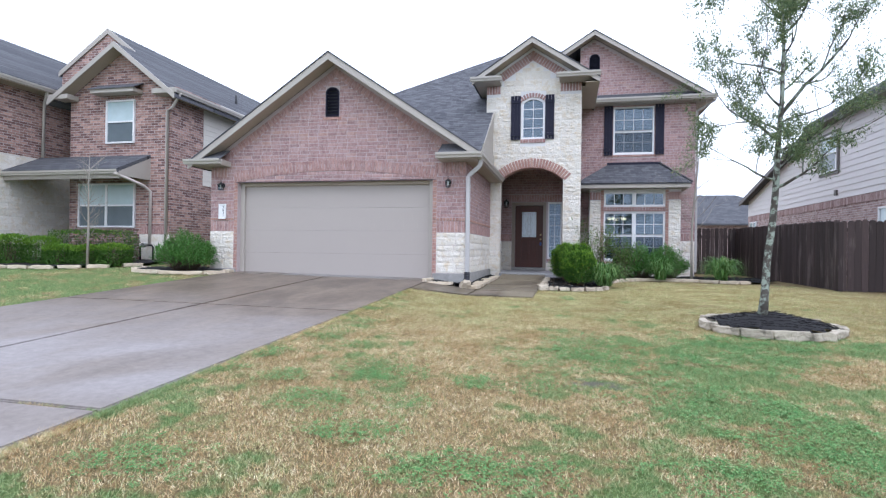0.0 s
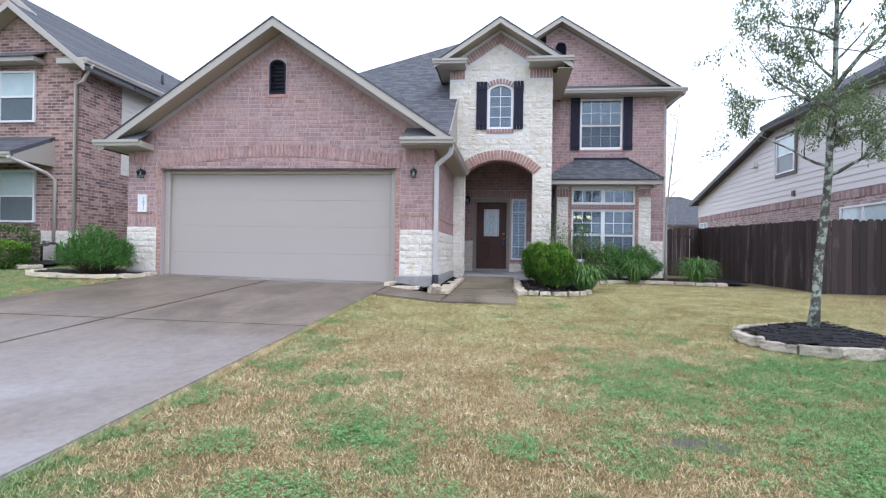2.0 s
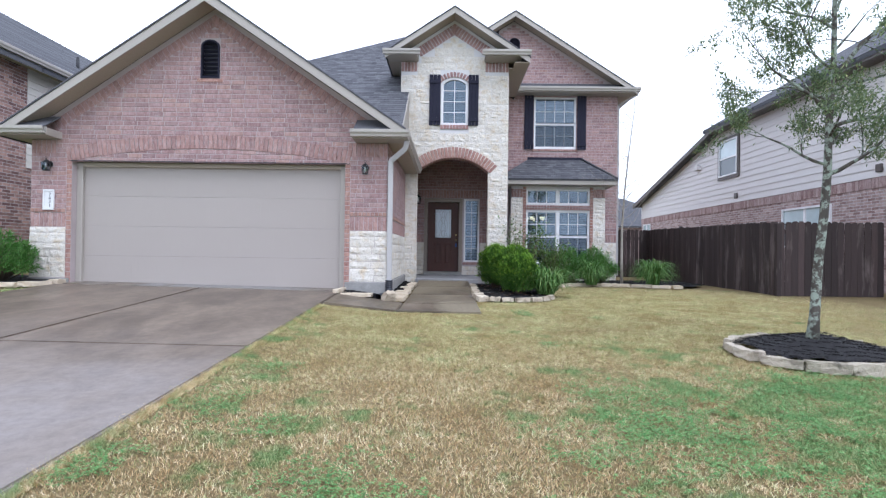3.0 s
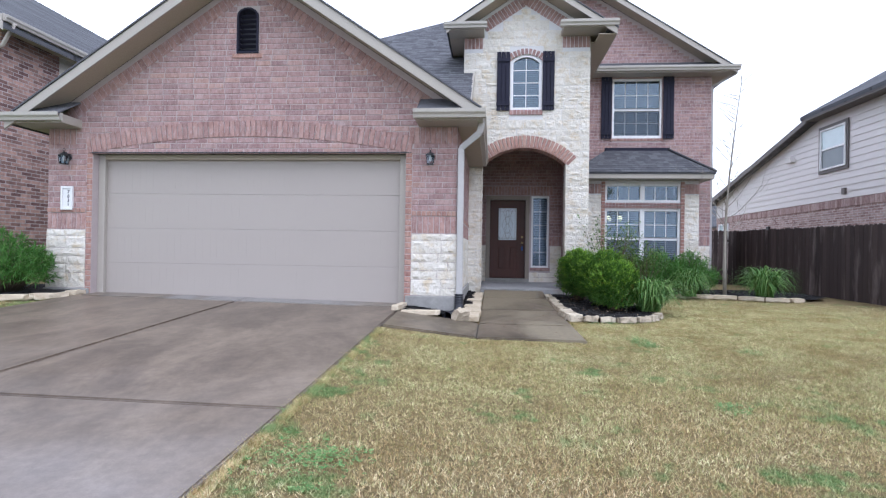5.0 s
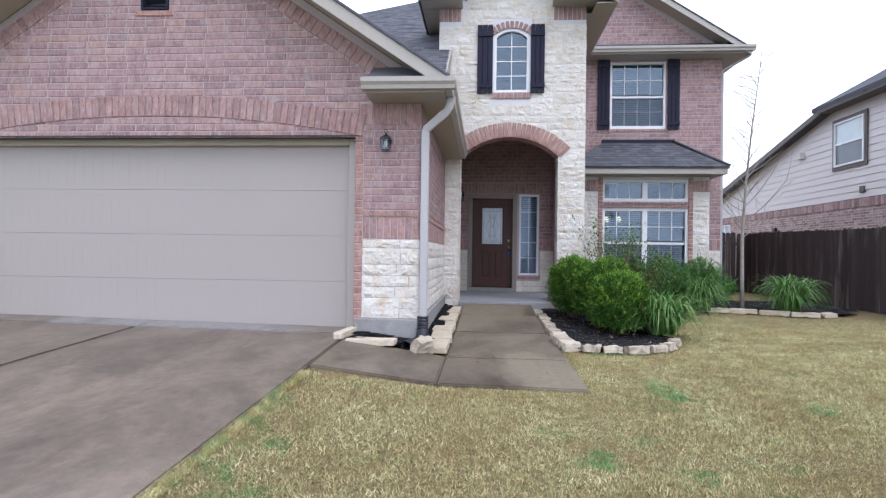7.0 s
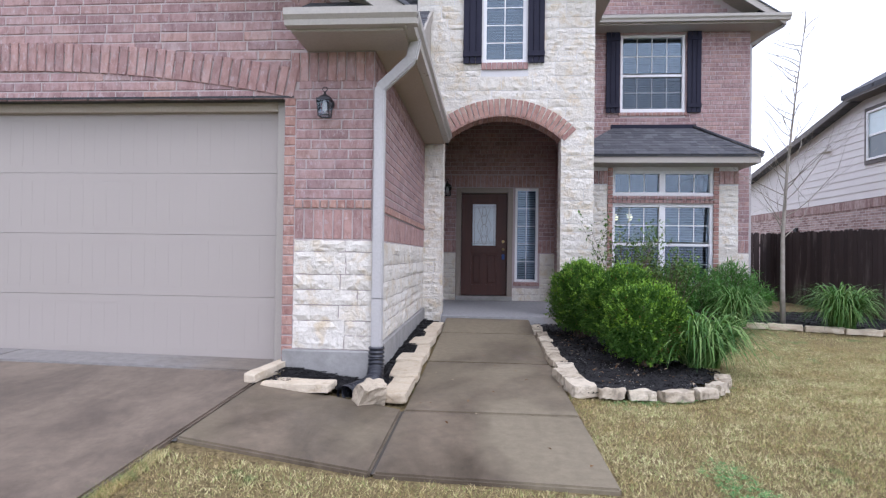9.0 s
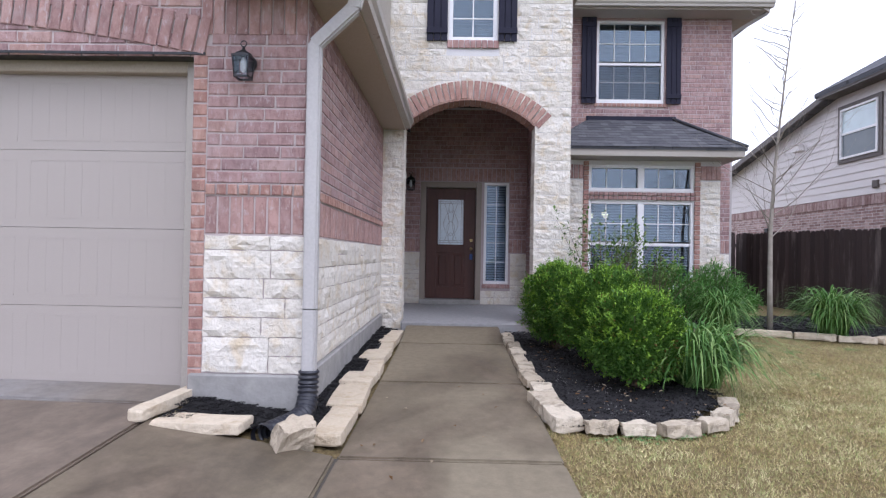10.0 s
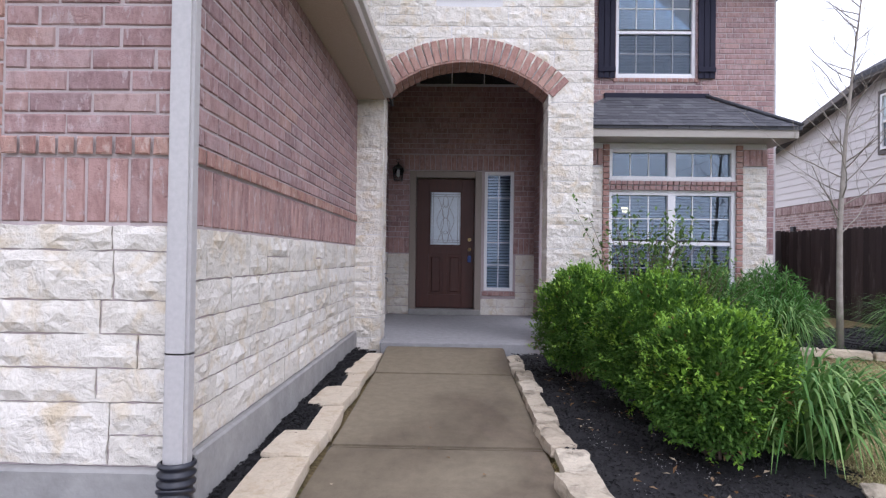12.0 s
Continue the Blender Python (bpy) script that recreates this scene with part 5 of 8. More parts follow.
window("window_6", "wide transom window high in the porch wall", TRANS, PY, 3, [(TRANS[2] + 0.05, TRANS[3] - 0.05, 1)])

for x0, x1, z0, z1, y in ((-1.48, -1.19, 4.52, 5.80, TY), (-0.495, -0.235, 4.52, 5.80, TY), (1.31, 1.59, 4.50, 6.18, RY), (2.91, 3.19, 4.50, 6.18, RY)):
    s = thing("shutter", ((x0 + x1) / 2, y, z0), "dark navy board-and-batten wooden shutter", "shutter", "window shutters", "")
    wd = (x1 - x0) / 3
    for i in range(3):
        part("board", boxes((x0 + i * wd + 0.004, x0 + (i + 1) * wd - 0.004, y - 0.055, y - 0.032, z0, z1), bevel=0.003), SHUTTER, s)
    for zc in (z0 + 0.14, z1 - 0.18):
        part("batten", boxes((x0, x1, y - 0.075, y - 0.055, zc - 0.04, zc + 0.04), bevel=0.003), SHUTTER, s)
    part("fixing", boxes((x0 + 0.05, x1 - 0.05, y - 0.034, y, z0 + 0.2, z1 - 0.2)), SHUTTER, s)

# ---- front door ----
door = thing("door_1", (-1.12, PY, 0.66), "closed dark brown wooden front door with leaded glass", "door", kind="structure")
d0, d1, dz0, dz1 = -1.59, -0.65, 0.745, 2.85
yd = PY + 0.10
lite = (d0 + 0.20, d1 - 0.20, 1.75, 2.66)
part("stile", boxes((d0, lite[0], yd, yd + 0.045, dz0, dz1), bevel=0.004), DOOR_WOOD, door)
part("stile", boxes((lite[1], d1, yd, yd + 0.045, dz0, dz1), bevel=0.004), DOOR_WOOD, door)
part("rail", boxes((lite[0], lite[1], yd, yd + 0.045, lite[3], dz1), bevel=0.004), DOOR_WOOD, door)
part("rail", boxes((lite[0], lite[1], yd, yd + 0.045, 1.62, lite[2]), bevel=0.004), DOOR_WOOD, door)
part("rail", boxes((lite[0], lite[1], yd, yd + 0.045, dz0, 0.96), bevel=0.004), DOOR_WOOD, door)
part("stile", boxes((-1.155, -1.085, yd, yd + 0.045, 0.96, 1.62), bevel=0.004), DOOR_WOOD, door)
for a, b in ((lite[0], -1.155), (-1.085, lite[1])):
    part("panel", boxes((a, b, yd + 0.022, yd + 0.04, 0.96, 1.62)), DOOR_WOOD, door)
    part("panel", boxes((a + 0.045, b - 0.045, yd + 0.006, yd + 0.03, 1.005, 1.575), bevel=0.012), DOOR_WOOD, door)
part("glass", boxes((lite[0], lite[1], yd + 0.015, yd + 0.025, lite[2], lite[3])), LEADED, door, "frosted leaded glass")
part("glass_frame", boxes((lite[0], lite[0] + 0.025, yd - 0.008, yd + 0.02, lite[2], lite[3]), (lite[1] - 0.025, lite[1], yd - 0.008, yd + 0.02, lite[2], lite[3]), (lite[0] + 0.025, lite[1] - 0.025, yd - 0.008, yd + 0.02, lite[2], lite[2] + 0.025), (lite[0] + 0.025, lite[1] - 0.025, yd - 0.008, yd + 0.02, lite[3] - 0.025, lite[3])), DOOR_WOOD, door)
LEAD = plain("lead_came", (0.42, 0.45, 0.48), (0.34, 0.36, 0.39), 10, 80, 0.35, 0.05, 0.9)
bm = bmesh.new()
gx, gz0, gz1 = (lite[0] + lite[1]) / 2, lite[2] + 0.03, lite[3] - 0.03
gy = yd + 0.010


def came(pts, r=0.0045):
    tube(bm, [(px, gy, pz) for px, pz in pts], [r] * len(pts), 5)


for off in (0.035, 0.07):
    came([(lite[0] + off, gz0), (lite[0] + off, gz1)])
    came([(lite[1] - off, gz0), (lite[1] - off, gz1)])
    came([(lite[0] + 0.025, gz0 + off), (lite[1] - 0.025, gz0 + off)])
    came([(lite[0] + 0.025, gz1 - off), (lite[1] - 0.025, gz1 - off)])
for zc, hh, ww in ((1.90, 0.10, 0.05), (2.08, 0.13, 0.075), (2.31, 0.10, 0.055), (2.48, 0.10, 0.04)):
    came([(gx + ww * math.sin(a), zc + hh * math.cos(a)) for a in (2 * math.pi * i / 16 for i in range(17))])
for sgn in (-1, 1):
    came([(gx + sgn * (0.04 + 0.10 * math.sin(math.pi * i / 14) ** 2), 1.86 + 0.62 * i / 14) for i in range(15)])
    came([(gx + sgn * (0.13 - 0.10 * math.sin(math.pi * i / 14)), 1.82 + 0.74 * i / 14) for i in range(15)])
part("leading", bm, LEAD, door, "grey lead came in a flower pattern")
kx = d1 - 0.075
bm = bmesh.new()
bmesh.ops.create_uvsphere(bm, u_segments=14, v_segments=8, radius=0.032, matrix=Matrix.Translation((kx, yd - 0.055, 1.70)))
tube(bm, [(kx, yd, 1.70), (kx, yd - 0.05, 1.70)], [0.03, 0.014], 12)
part("door_knob", bm, BRASS, door, "dull brass knob")
bm = bmesh.new()
tube(bm, [(kx, yd, 1.86), (kx, yd - 0.02, 1.86)], [0.03, 0.027], 14)
part("deadbolt", bm, BRASS, door, "dull brass deadbolt")
DOOR_TRIM = plain("brown_taupe_trim", (0.29, 0.245, 0.205), (0.26, 0.22, 0.185), 2, 60, 0.5, 0.06)
dframe = thing("door_frame", (-1.12, PY, 0.65), "taupe painted front door frame with a threshold", "door frame", kind="structure")
part("jamb", boxes((DOOR[0], d0 - 0.005, PY - 0.03, PY + 0.16, 0.66, DOOR[3]), bevel=0.006), DOOR_TRIM, dframe)
part("jamb", boxes((d1 + 0.005, DOOR[1], PY - 0.03, PY + 0.16, 0.66, DOOR[3]), bevel=0.006), DOOR_TRIM, dframe)
part("head", boxes((d0 - 0.005, d1 + 0.005, PY - 0.03, PY + 0.16, dz1 + 0.005, DOOR[3]), bevel=0.006), DOOR_TRIM, dframe)
part("threshold", boxes((DOOR[0], DOOR[1], PY - 0.08, PY + 0.16, 0.64, 0.735), bevel=0.01), FOUNDATION, dframe, "grey threshold step")
LOCK = plain("blue_plastic", (0.02, 0.05, 0.20), (0.03, 0.07, 0.24), 10, 60, 0.4, 0.04)
lb = thing("lock_box", (kx, yd - 0.05, 1.5), "small blue lock box hanging on the door knob", "lock box")
part("body", boxes((kx - 0.028, kx + 0.028, yd - 0.07, yd - 0.035, 1.49, 1.60), bevel=0.008), LOCK, lb)
bm = bmesh.new()
tube(bm, [(kx + 0.02 * math.cos(a), yd - 0.05, 1.60 + 0.1 * math.sin(a)) for a in (math.pi * i / 8 for i in range(9))], [0.004] * 9, 6)
part("shackle", bm, BLACK, lb)

# ---- downspouts ----
def downspout(pts, label, size=(0.092, 0.066)):
    d = thing("downspout", pts[-1], label, "downspout")
    for i, (a, b) in enumerate(zip(pts, pts[1:])):
        a, b = Vector(a), Vector(b)
        bm = bmesh.new()
        w, t = size
        dirn = (b - a).normalized()
        side = Vector((1, 0, 0))
        out = dirn.cross(side).normalized() if abs(dirn.x) < 0.9 else Vector((0, 1, 0))
        if abs(dirn.x) >= 0.3:
            side = dirn.cross(Vector((0, 1, 0))).normalized()
            out = Vector((0, 1, 0))
        vs = []
        for p in (a - dirn * 0.015, b + dirn * 0.015):
            vs.append([bm.verts.new(p + side * w / 2 * sx + out * t / 2 * sy) for sx, sy in ((-1, -1), (1, -1), (1, 1), (-1, 1))])
        for k in range(4):
            bm.faces.new((vs[0][k], vs[0][(k + 1) % 4], vs[1][(k + 1) % 4], vs[1][k]))
        bm.faces.new(vs[0][::-1])
        bm.faces.new(vs[1])
        bmesh.ops.recalc_face_normals(bm, faces=list(bm.faces))
        bevelled(bm, 0.012, 2)
        part("pipe" if abs(dirn.z) > 0.95 else "elbow", bm, SPOUT, d)
    return d


downspout([(RE + 0.04, ry + 0.1, 6.25), (RE + 0.02, ry + 0.1, 6.12), (RX1 + 0.06, RY + 0.12, 5.9), (RX1 + 0.06, RY + 0.12, 0.7)], "pale grey metal downspout at the wing corner", size=(0.06, 0.05))
sx, sy = GX1 + 0.062, GY - 0.045
downspout([(E1 + 0.02, fy + 0.30, EZ + 0.03), (E1 - 0.01, fy + 0.30, EZ - 0.12), (sx, sy, EZ - 0.33), (sx, sy, 1.2), (sx, sy, 0.66)], "pale grey metal downspout at the garage corner")


# ---- neighbouring houses ----
def lap_siding(parent, m, v0, v1, spans, material, exposure=0.17):
    """Lapped boards, each leaning out at its foot."""
    v = v0
    while v < v1 - 0.02:
        for a, b in spans(v + exposure):
            bm = bmesh.new()
            vs = [bm.verts.new(m @ Vector(p)) for p in ((a, v, 0.028), (b, v, 0.028), (b, v, 0.0), (a, v, 0.0), (a, min(v + exposure, v1), 0.010), (b, min(v + exposure, v1), 0.010))]
            for f in ((0, 1, 5, 4), (3, 2, 1, 0), (0, 4, 3), (1, 2, 5)):
                bm.faces.new([vs[i] for i in f])
            part("siding_board", bm, material, parent)
        v += exposure


def simple_window(parent, m, u0, u1, v0, v1, trim, cols=1, blue=(0.20, 0.27, 0.30), mid=True):
    """A window set on a wall: trim, frame, panes behind."""
    w = part("window", _frame_bm(m, u0, u1, v0, v1, 0.05, 0.06), WHITE, parent)
    if trim:
        part("trim", _frame_bm(m, u0 - 0.10, u1 + 0.10, v0 - 0.10, v1 + 0.10, 0.10, 0.035), trim, w)
    zs = [(v0 + 0.04, (v0 + v1) / 2), ((v0 + v1) / 2, v1 - 0.04)] if mid else [(v0 + 0.04, v1 - 0.04)]
    for k, (a, b) in enumerate(zs):
        for c in range(cols):
            p0, p1 = u0 + 0.04 + (u1 - u0 - 0.08) * c / cols, u0 + 0.04 + (u1 - u0 - 0.08) * (c + 1) / cols
            bm = bmesh.new()
            prism(bm, [(p0, a), (p1, a), (p1, b), (p0, b)], m @ Matrix.Translation((0, 0, 0.012)), 0.006)
            bmesh.ops.recalc_face_normals(bm, faces=list(bm.faces))
            part("pane", bm, FAR_SKY_PANE if k or not mid else FAR_PANE_DARK, w)
    bm = bmesh.new()
    if mid:
        prism(bm, [(u0, (v0 + v1) / 2 - 0.025), (u1, (v0 + v1) / 2 - 0.025), (u1, (v0 + v1) / 2 + 0.025), (u0, (v0 + v1) / 2 + 0.025)], m, 0.045)
    for c in range(1, cols):
        x = u0 + (u1 - u0) * c / cols
        prism(bm, [(x - 0.04, v0), (x + 0.04, v0), (x + 0.04, v1), (x - 0.04, v1)], m, 0.05)
    bmesh.ops.recalc_face_normals(bm, faces=list(bm.faces))
    part("rail", bm, WHITE, w)
    return w


def _frame_bm(m, u0, u1, v0, v1, t, d):
    bm = bmesh.new()
    holed(bm, [(u0, v0), (u1, v0), (u1, v1), (u0, v1)], [[(u0 + t, v0 + t), (u1 - t, v0 + t), (u1 - t, v1 - t), (u0 + t, v1 - t)]], m, d)
    return bm


# the reflected sky is painted into these opaque panes as pale blue
FAR_SKY_PANE = plain("far_window_pane", (0.46, 0.58, 0.61), (0.58, 0.68, 0.70), 0.8, 3, 0.08, 0.0, specular=0.8)
FAR_PANE_DARK = plain("far_screened_pane", (0.11, 0.14, 0.155), (0.15, 0.18, 0.20), 0.8, 3, 0.2, 0.0)
BROWN_TRIM = plain("brown_trim_paint", (0.085, 0.07, 0.065), (0.105, 0.09, 0.082), 3, 60, 0.55, 0.06)
STONE_FAR = limestone("far_limestone", (0.60, 0.57, 0.52), (0.70, 0.67, 0.62), (0.50, 0.43, 0.34))


def house_part(parent, name, outline, m, depth, material, label="", holes=()):
    bm = bmesh.new()
    holed(bm, outline, list(holes), m, depth)
    return part(name, bm, material, parent, label)


def house_roof(parent, planes, thick=0.12):
    bm = bmesh.new()
    for p in planes:
        slab(bm, p, thick)
    bmesh.ops.recalc_face_normals(bm, faces=list(bm.faces))
    return part("roof", bm, FAR_SHINGLE, parent, "dark grey shingle roof")


PALE_SPOUT = plain("pale_downspout_paint", (0.58, 0.52, 0.48), (0.54, 0.485, 0.45), 3, 50, 0.5, 0.03)

# left house: two-storey red brick
LY, LX0, LX1 = 12.8, -15.3, -11.6
left = thing("neighbour_house", (-13.5, 14, 0.8), "two-storey red brick neighbouring house with a shingle roof", "house")
LPK, LPX, LSL, LSR = 7.37, -13.3, 0.685, 0.778
fm = plane_at(0, LY + 0.2, 0)
house_part(left, "wall", [(LX0, 0.4), (LX1, 0.4), (LX1, LPK - (LX1 - LPX) * LSR - 0.03), (LPX, LPK - 0.03), (LX0, LPK - (LPX - LX0) * LSL - 0.03)], fm, 0.2, FAR_BRICK, "mottled red brick front wall")
house_part(left, "wall", [(13.0, 0.4), (15.2, 0.4), (15.2, 6.2), (13.0, 6.2)], plane_at(LX1 - 0.2, 0, 0, 90), 0.2, FAR_BRICK, "mottled red brick side wall")
lower = house_part(left, "wall", [(15.2, 0.4), (24, 0.4), (24, 3.3), (15.2, 3.3)], plane_at(LX1 - 0.2, 0, 0, 90), 0.2, FAR_BRICK)
upper = house_part(left, "wall", [(15.2, 3.3), (24, 3.3), (24, 6.2), (15.2, 6.2)], plane_at(LX1 - 0.2, 0, 0, 90), 0.2, SIDING, "cream lap-sided upper wall")
lap_siding(upper, plane_at(LX1, 0, 0, 90), 3.3, 6.1, lambda v: [(14.3, 24)], SIDING)
base = house_part(left, "stone_base", [(-12.6, 0.4), (LX1 + 0.03, 0.4), (LX1 + 0.03, 1.64), (-12.6, 1.64)], plane_at(0, LY, 0), 0.04, STONE_FAR, "limestone base")
for r in range(5):
    u = -12.6
    while u < LX1:
        w = min(rnd(0.25, 0.5), LX1 - u)
        ob = new("stone", stone_mesh(max(0.06, w - 0.012), 0.22, 0.03))
        ob.parent, ob.matrix_parent_inverse = base, Matrix()
        ob.matrix_basis = plane_at(u, LY - 0.04, 0.5 + r * 0.23)
        u += w
soldier = Courses(left, Matrix(), depth=0.02)
soldier.wall = base
soldier.m = plane_at(0, LY, 0)
soldier.soldiers(-12.6, LX1, 1.65, 0.25, SOLDIER)
soldier.finish("soldier_course")
ly = LY - 0.42
house_roof(left, [
    [(-15.75, ly, LPK + 0.10 - 2.45 * LSL), (-15.75, 17, LPK + 0.10 - 2.45 * LSL), (LPX, 17, LPK + 0.1), (LPX, ly, LPK + 0.1)],
    [(-11.15, 13.2, 5.80), (-11.15, ly, 5.80), (LPX, ly, LPK + 0.1), (LPX, 13.2, LPK + 0.1)],
    [(-11.15, 24, 5.80), (-11.15, 13.2, 5.80), (-14.3, 13.2, 8.25), (-14.3, 24, 8.25)],
    [(-16.2, 13.2, 6.95), (-16.2, 24, 6.95), (-14.3, 24, 8.25), (-14.3, 13.2, 8.25)]])
for cx, pk, hl, hr, yy in ((LPX, LPK + 0.11, 2.45, 2.15, ly), (-14.3, 8.27, 1.9, 1.05, 13.18)):
    m = plane_at(0, yy, 0)
    for side, h, sl in ((-1, hl, LSL), (1, hr, LSR)):
        rake(left, m, [(cx, pk), (cx + side * h, pk - h * sl), (cx + side * h, pk - h * sl - 0.17), (cx, pk - 0.18)], 0.035)
bm = bmesh.new()
slab(bm, [(LPX, ly, LPK - 0.01), (LPX, LY, LPK - 0.01), (-15.3, LY, LPK - 0.01 - 2.0 * LSL), (-15.3, ly, LPK - 0.01 - 2.0 * LSL)], 0.012)
slab(bm, [(LPX, ly, LPK - 0.01), (LPX, LY, LPK - 0.01), (-11.3, LY, LPK - 0.01 - 2.0 * LSR), (-11.3, ly, LPK - 0.01 - 2.0 * LSR)], 0.012)
bmesh.ops.recalc_face_normals(bm, faces=list(bm.faces))
part("soffit", bm, SOFFIT, left, "taupe painted soffit")
house_part(left, "gable_wall", [(-16.1, 6.2), (-12.0, 6.2), (-12.0, 6.36), (-14.3, 8.12), (-16.1, 6.89)], plane_at(0, 13.3, 0), 0.1, FAR_BRICK)
for a, b in ((-15.75, -15.0), (-11.95, -11.15)):
    part("cornice_return", boxes((a, b, ly, LY, 5.83, 5.98), bevel=0.006), TRIM, left)
gutter_y(left, -11.18, ly, 24, 5.83)
part("eave_box", boxes((LX1, -11.18, LY, 24, 5.80, 5.9)), SOFFIT, left)
simple_window(left, plane_at(0, LY, 0), -13.92, -12.87, 4.46, 5.80, None)
part("awning", boxes((-14.2, -12.62, LY - 0.38, LY, 5.95, 6.07), bevel=0.005), TRIM, left, "small shingled hood above the window")
bm = bmesh.new()
slab(bm, [(-14.24, LY - 0.42, 6.09), (-12.58, LY - 0.42, 6.09), (-12.58, LY, 6.30), (-14.24, LY, 6.30)], 0.03)
part("awning_roof", bm, SHINGLE, left)
simple_window(left, plane_at(0, LY, 0), -14.92, -12.82, 1.85, 3.22, None, 2)
house_part(left, "wall", [(7.0, 0.4), (16.2, 0.4), (16.2, 6.25), (7.0, 6.25)], plane_at(-16.7, 0, 0, 90), 0.2, FAR_BRICK, "mottled red brick wing wall")
wing_stone = house_part(left, "stone_base", [(7.0, 0.4), (15.5, 0.4), (15.5, 4.05), (7.0, 4.05)], plane_at(-16.5, 0, 0, 90), 0.03, STONE_FAR, "limestone lower wing wall")
stones(wing_stone, plane_at(-16.47, 0, 0, 90), 0.9, 4.0, lambda a, b: [(9.5, 15.4)], heights=(0.14, 0.18, 0.21), lengths=(0.2, 0.5), depth=0.025)
house_part(left, "wall", [(-16.5, 0.4), (LX0, 0.4), (LX0, 6.2), (-16.5, 6.2)], plane_at(0, 16.2, 0), 0.15, FAR_BRICK)
house_part(left, "wall", [(13.0, 0.4), (16.2, 0.4), (16.2, 6.2), (13.0, 6.2)], plane_at(LX0, 0, 0, 90), 0.15, FAR_BRICK)
house_roof(left, [[(-16.0, 22, 6.3), (-16.0, 6.6, 6.3), (-19.2, 9.8, 8.45), (-19.2, 22, 8.45)], [(-22.4, 6.6, 6.3), (-16.0, 6.6, 6.3), (-19.2, 9.8, 8.45), (-19.2, 9.81, 8.45)]])
gutter_y(left, -16.03, 6.6, 13.2, 6.14)
part("eave_box", boxes((-16.6, -16.03, 6.6, 16.2, 6.12, 6.26)), SOFFIT, left)
house_roof(left, [[(-17.2, 11.55, 3.50), (-12.3, 11.55, 3.50), (-12.3, LY, 4.08), (-17.2, LY, 4.08)]])
part("porch_beam", boxes((-17.0, -12.35, 11.62, 11.75, 3.22, 3.42), bevel=0.006), TRIM, left)
gutter_x(left, -17.2, -12.3, 11.60, 3.34)
bm = bmesh.new()
prism(bm, [(11.6, 3.3), (12.8, 3.3), (12.8, 3.98), (11.6, 3.42)], plane_at(-12.33, 0, 0, 90), 0.03)
bmesh.ops.recalc_face_normals(bm, faces=list(bm.faces))
part("fascia", bm, TRIM, left)
for pts in ([(-11.1, ly + 0.2, 5.85), (-11.5, LY - 0.06, 5.5), (-11.68, LY - 0.06, 5.4), (-11.68, LY - 0.06, 0.95)], [(-12.35, 11.5, 3.35), (-12.28, 12.5, 3.1), (-12.22, 12.72, 2.95), (-12.22, 12.72, 1.3)], [(-16.0, 12.6, 6.2), (-16.35, 12.8, 5.8), (-16.38, 12.8, 4.1)]):
    bm = bmesh.new()
    tube(bm, pts, [0.045] * len(pts), 6)
    part("downspout", bm, PALE_SPOUT, left)
for x, y, z in ((-12.6, 17.6, 7.0), (-12.3, 19.2, 6.9), (-12.0, 20.6, 6.6)):
    bm = bmesh.new()
    tube(bm, [(x, y, z - 0.3), (x, y, z + 0.25)], [0.05, 0.05], 8)
    part("vent_pipe", bm, BLACK, left)

# right house: siding over brick
NX = 8.6
PALE_SOLDIER = brick_material("pale_soldier_brick", [(0.0, (0.28, 0.18, 0.17)), (0.5, (0.40, 0.29, 0.275)), (1.0, (0.5, 0.39, 0.37))])
right = thing("neighbour_house", (12, 20, 0.6), "neighbouring house with pale lap siding over red brick", "house")
nm = plane_at(NX + 0.2, 0, 0, -90)
nface = plane_at(NX, 0, 0, -90)
FALL = 20.55  # where the eave begins to fall
upper = house_part(right, "wall", [(-28.3, 3.15), (-9, 3.15), (-9, 5.82), (-FALL, 5.82), (-28.3, 3.90)], nm, 0.2, SIDING_GREY, "pale lap-sided upper wall")
lap_siding(upper, nface, 3.15, 5.78, lambda v: [(-28.3 if v < 3.88 else -(FALL + (5.75 - v) / 0.24) if v < 5.73 else -FALL, -9)], SIDING_GREY, 0.19)
lower = house_part(right, "wall", [(-28.3, 0.2), (-9, 0.2), (-9, 3.15), (-28.3, 3.15)], nm, 0.2, FAR_BRICK_PALE, "pinkish brick lower wall")
course = Courses(lower, nface, depth=0.02)
course.soldiers(-28.3, -9, 2.90, 0.24, PALE_SOLDIER, 0.0, 0.1)
course.finish("soldier_course")
part("eave", boxes((NX - 0.42, NX, 9, FALL + 0.1, 5.70, 5.74), (NX - 0.45, NX - 0.42, 9, FALL + 0.1, 5.68, 5.84)), BROWN_TRIM, right, "dark brown eave boards")
bm = bmesh.new()
prism(bm, [(-28.6, 3.86), (-FALL, 5.83), (-FALL, 5.67), (-28.6, 3.68)], plane_at(NX - 0.32, 0, 0, -90), 0.04)
bmesh.ops.recalc_face_normals(bm, faces=list(bm.faces))
part("fascia", bm, BROWN_TRIM, right)
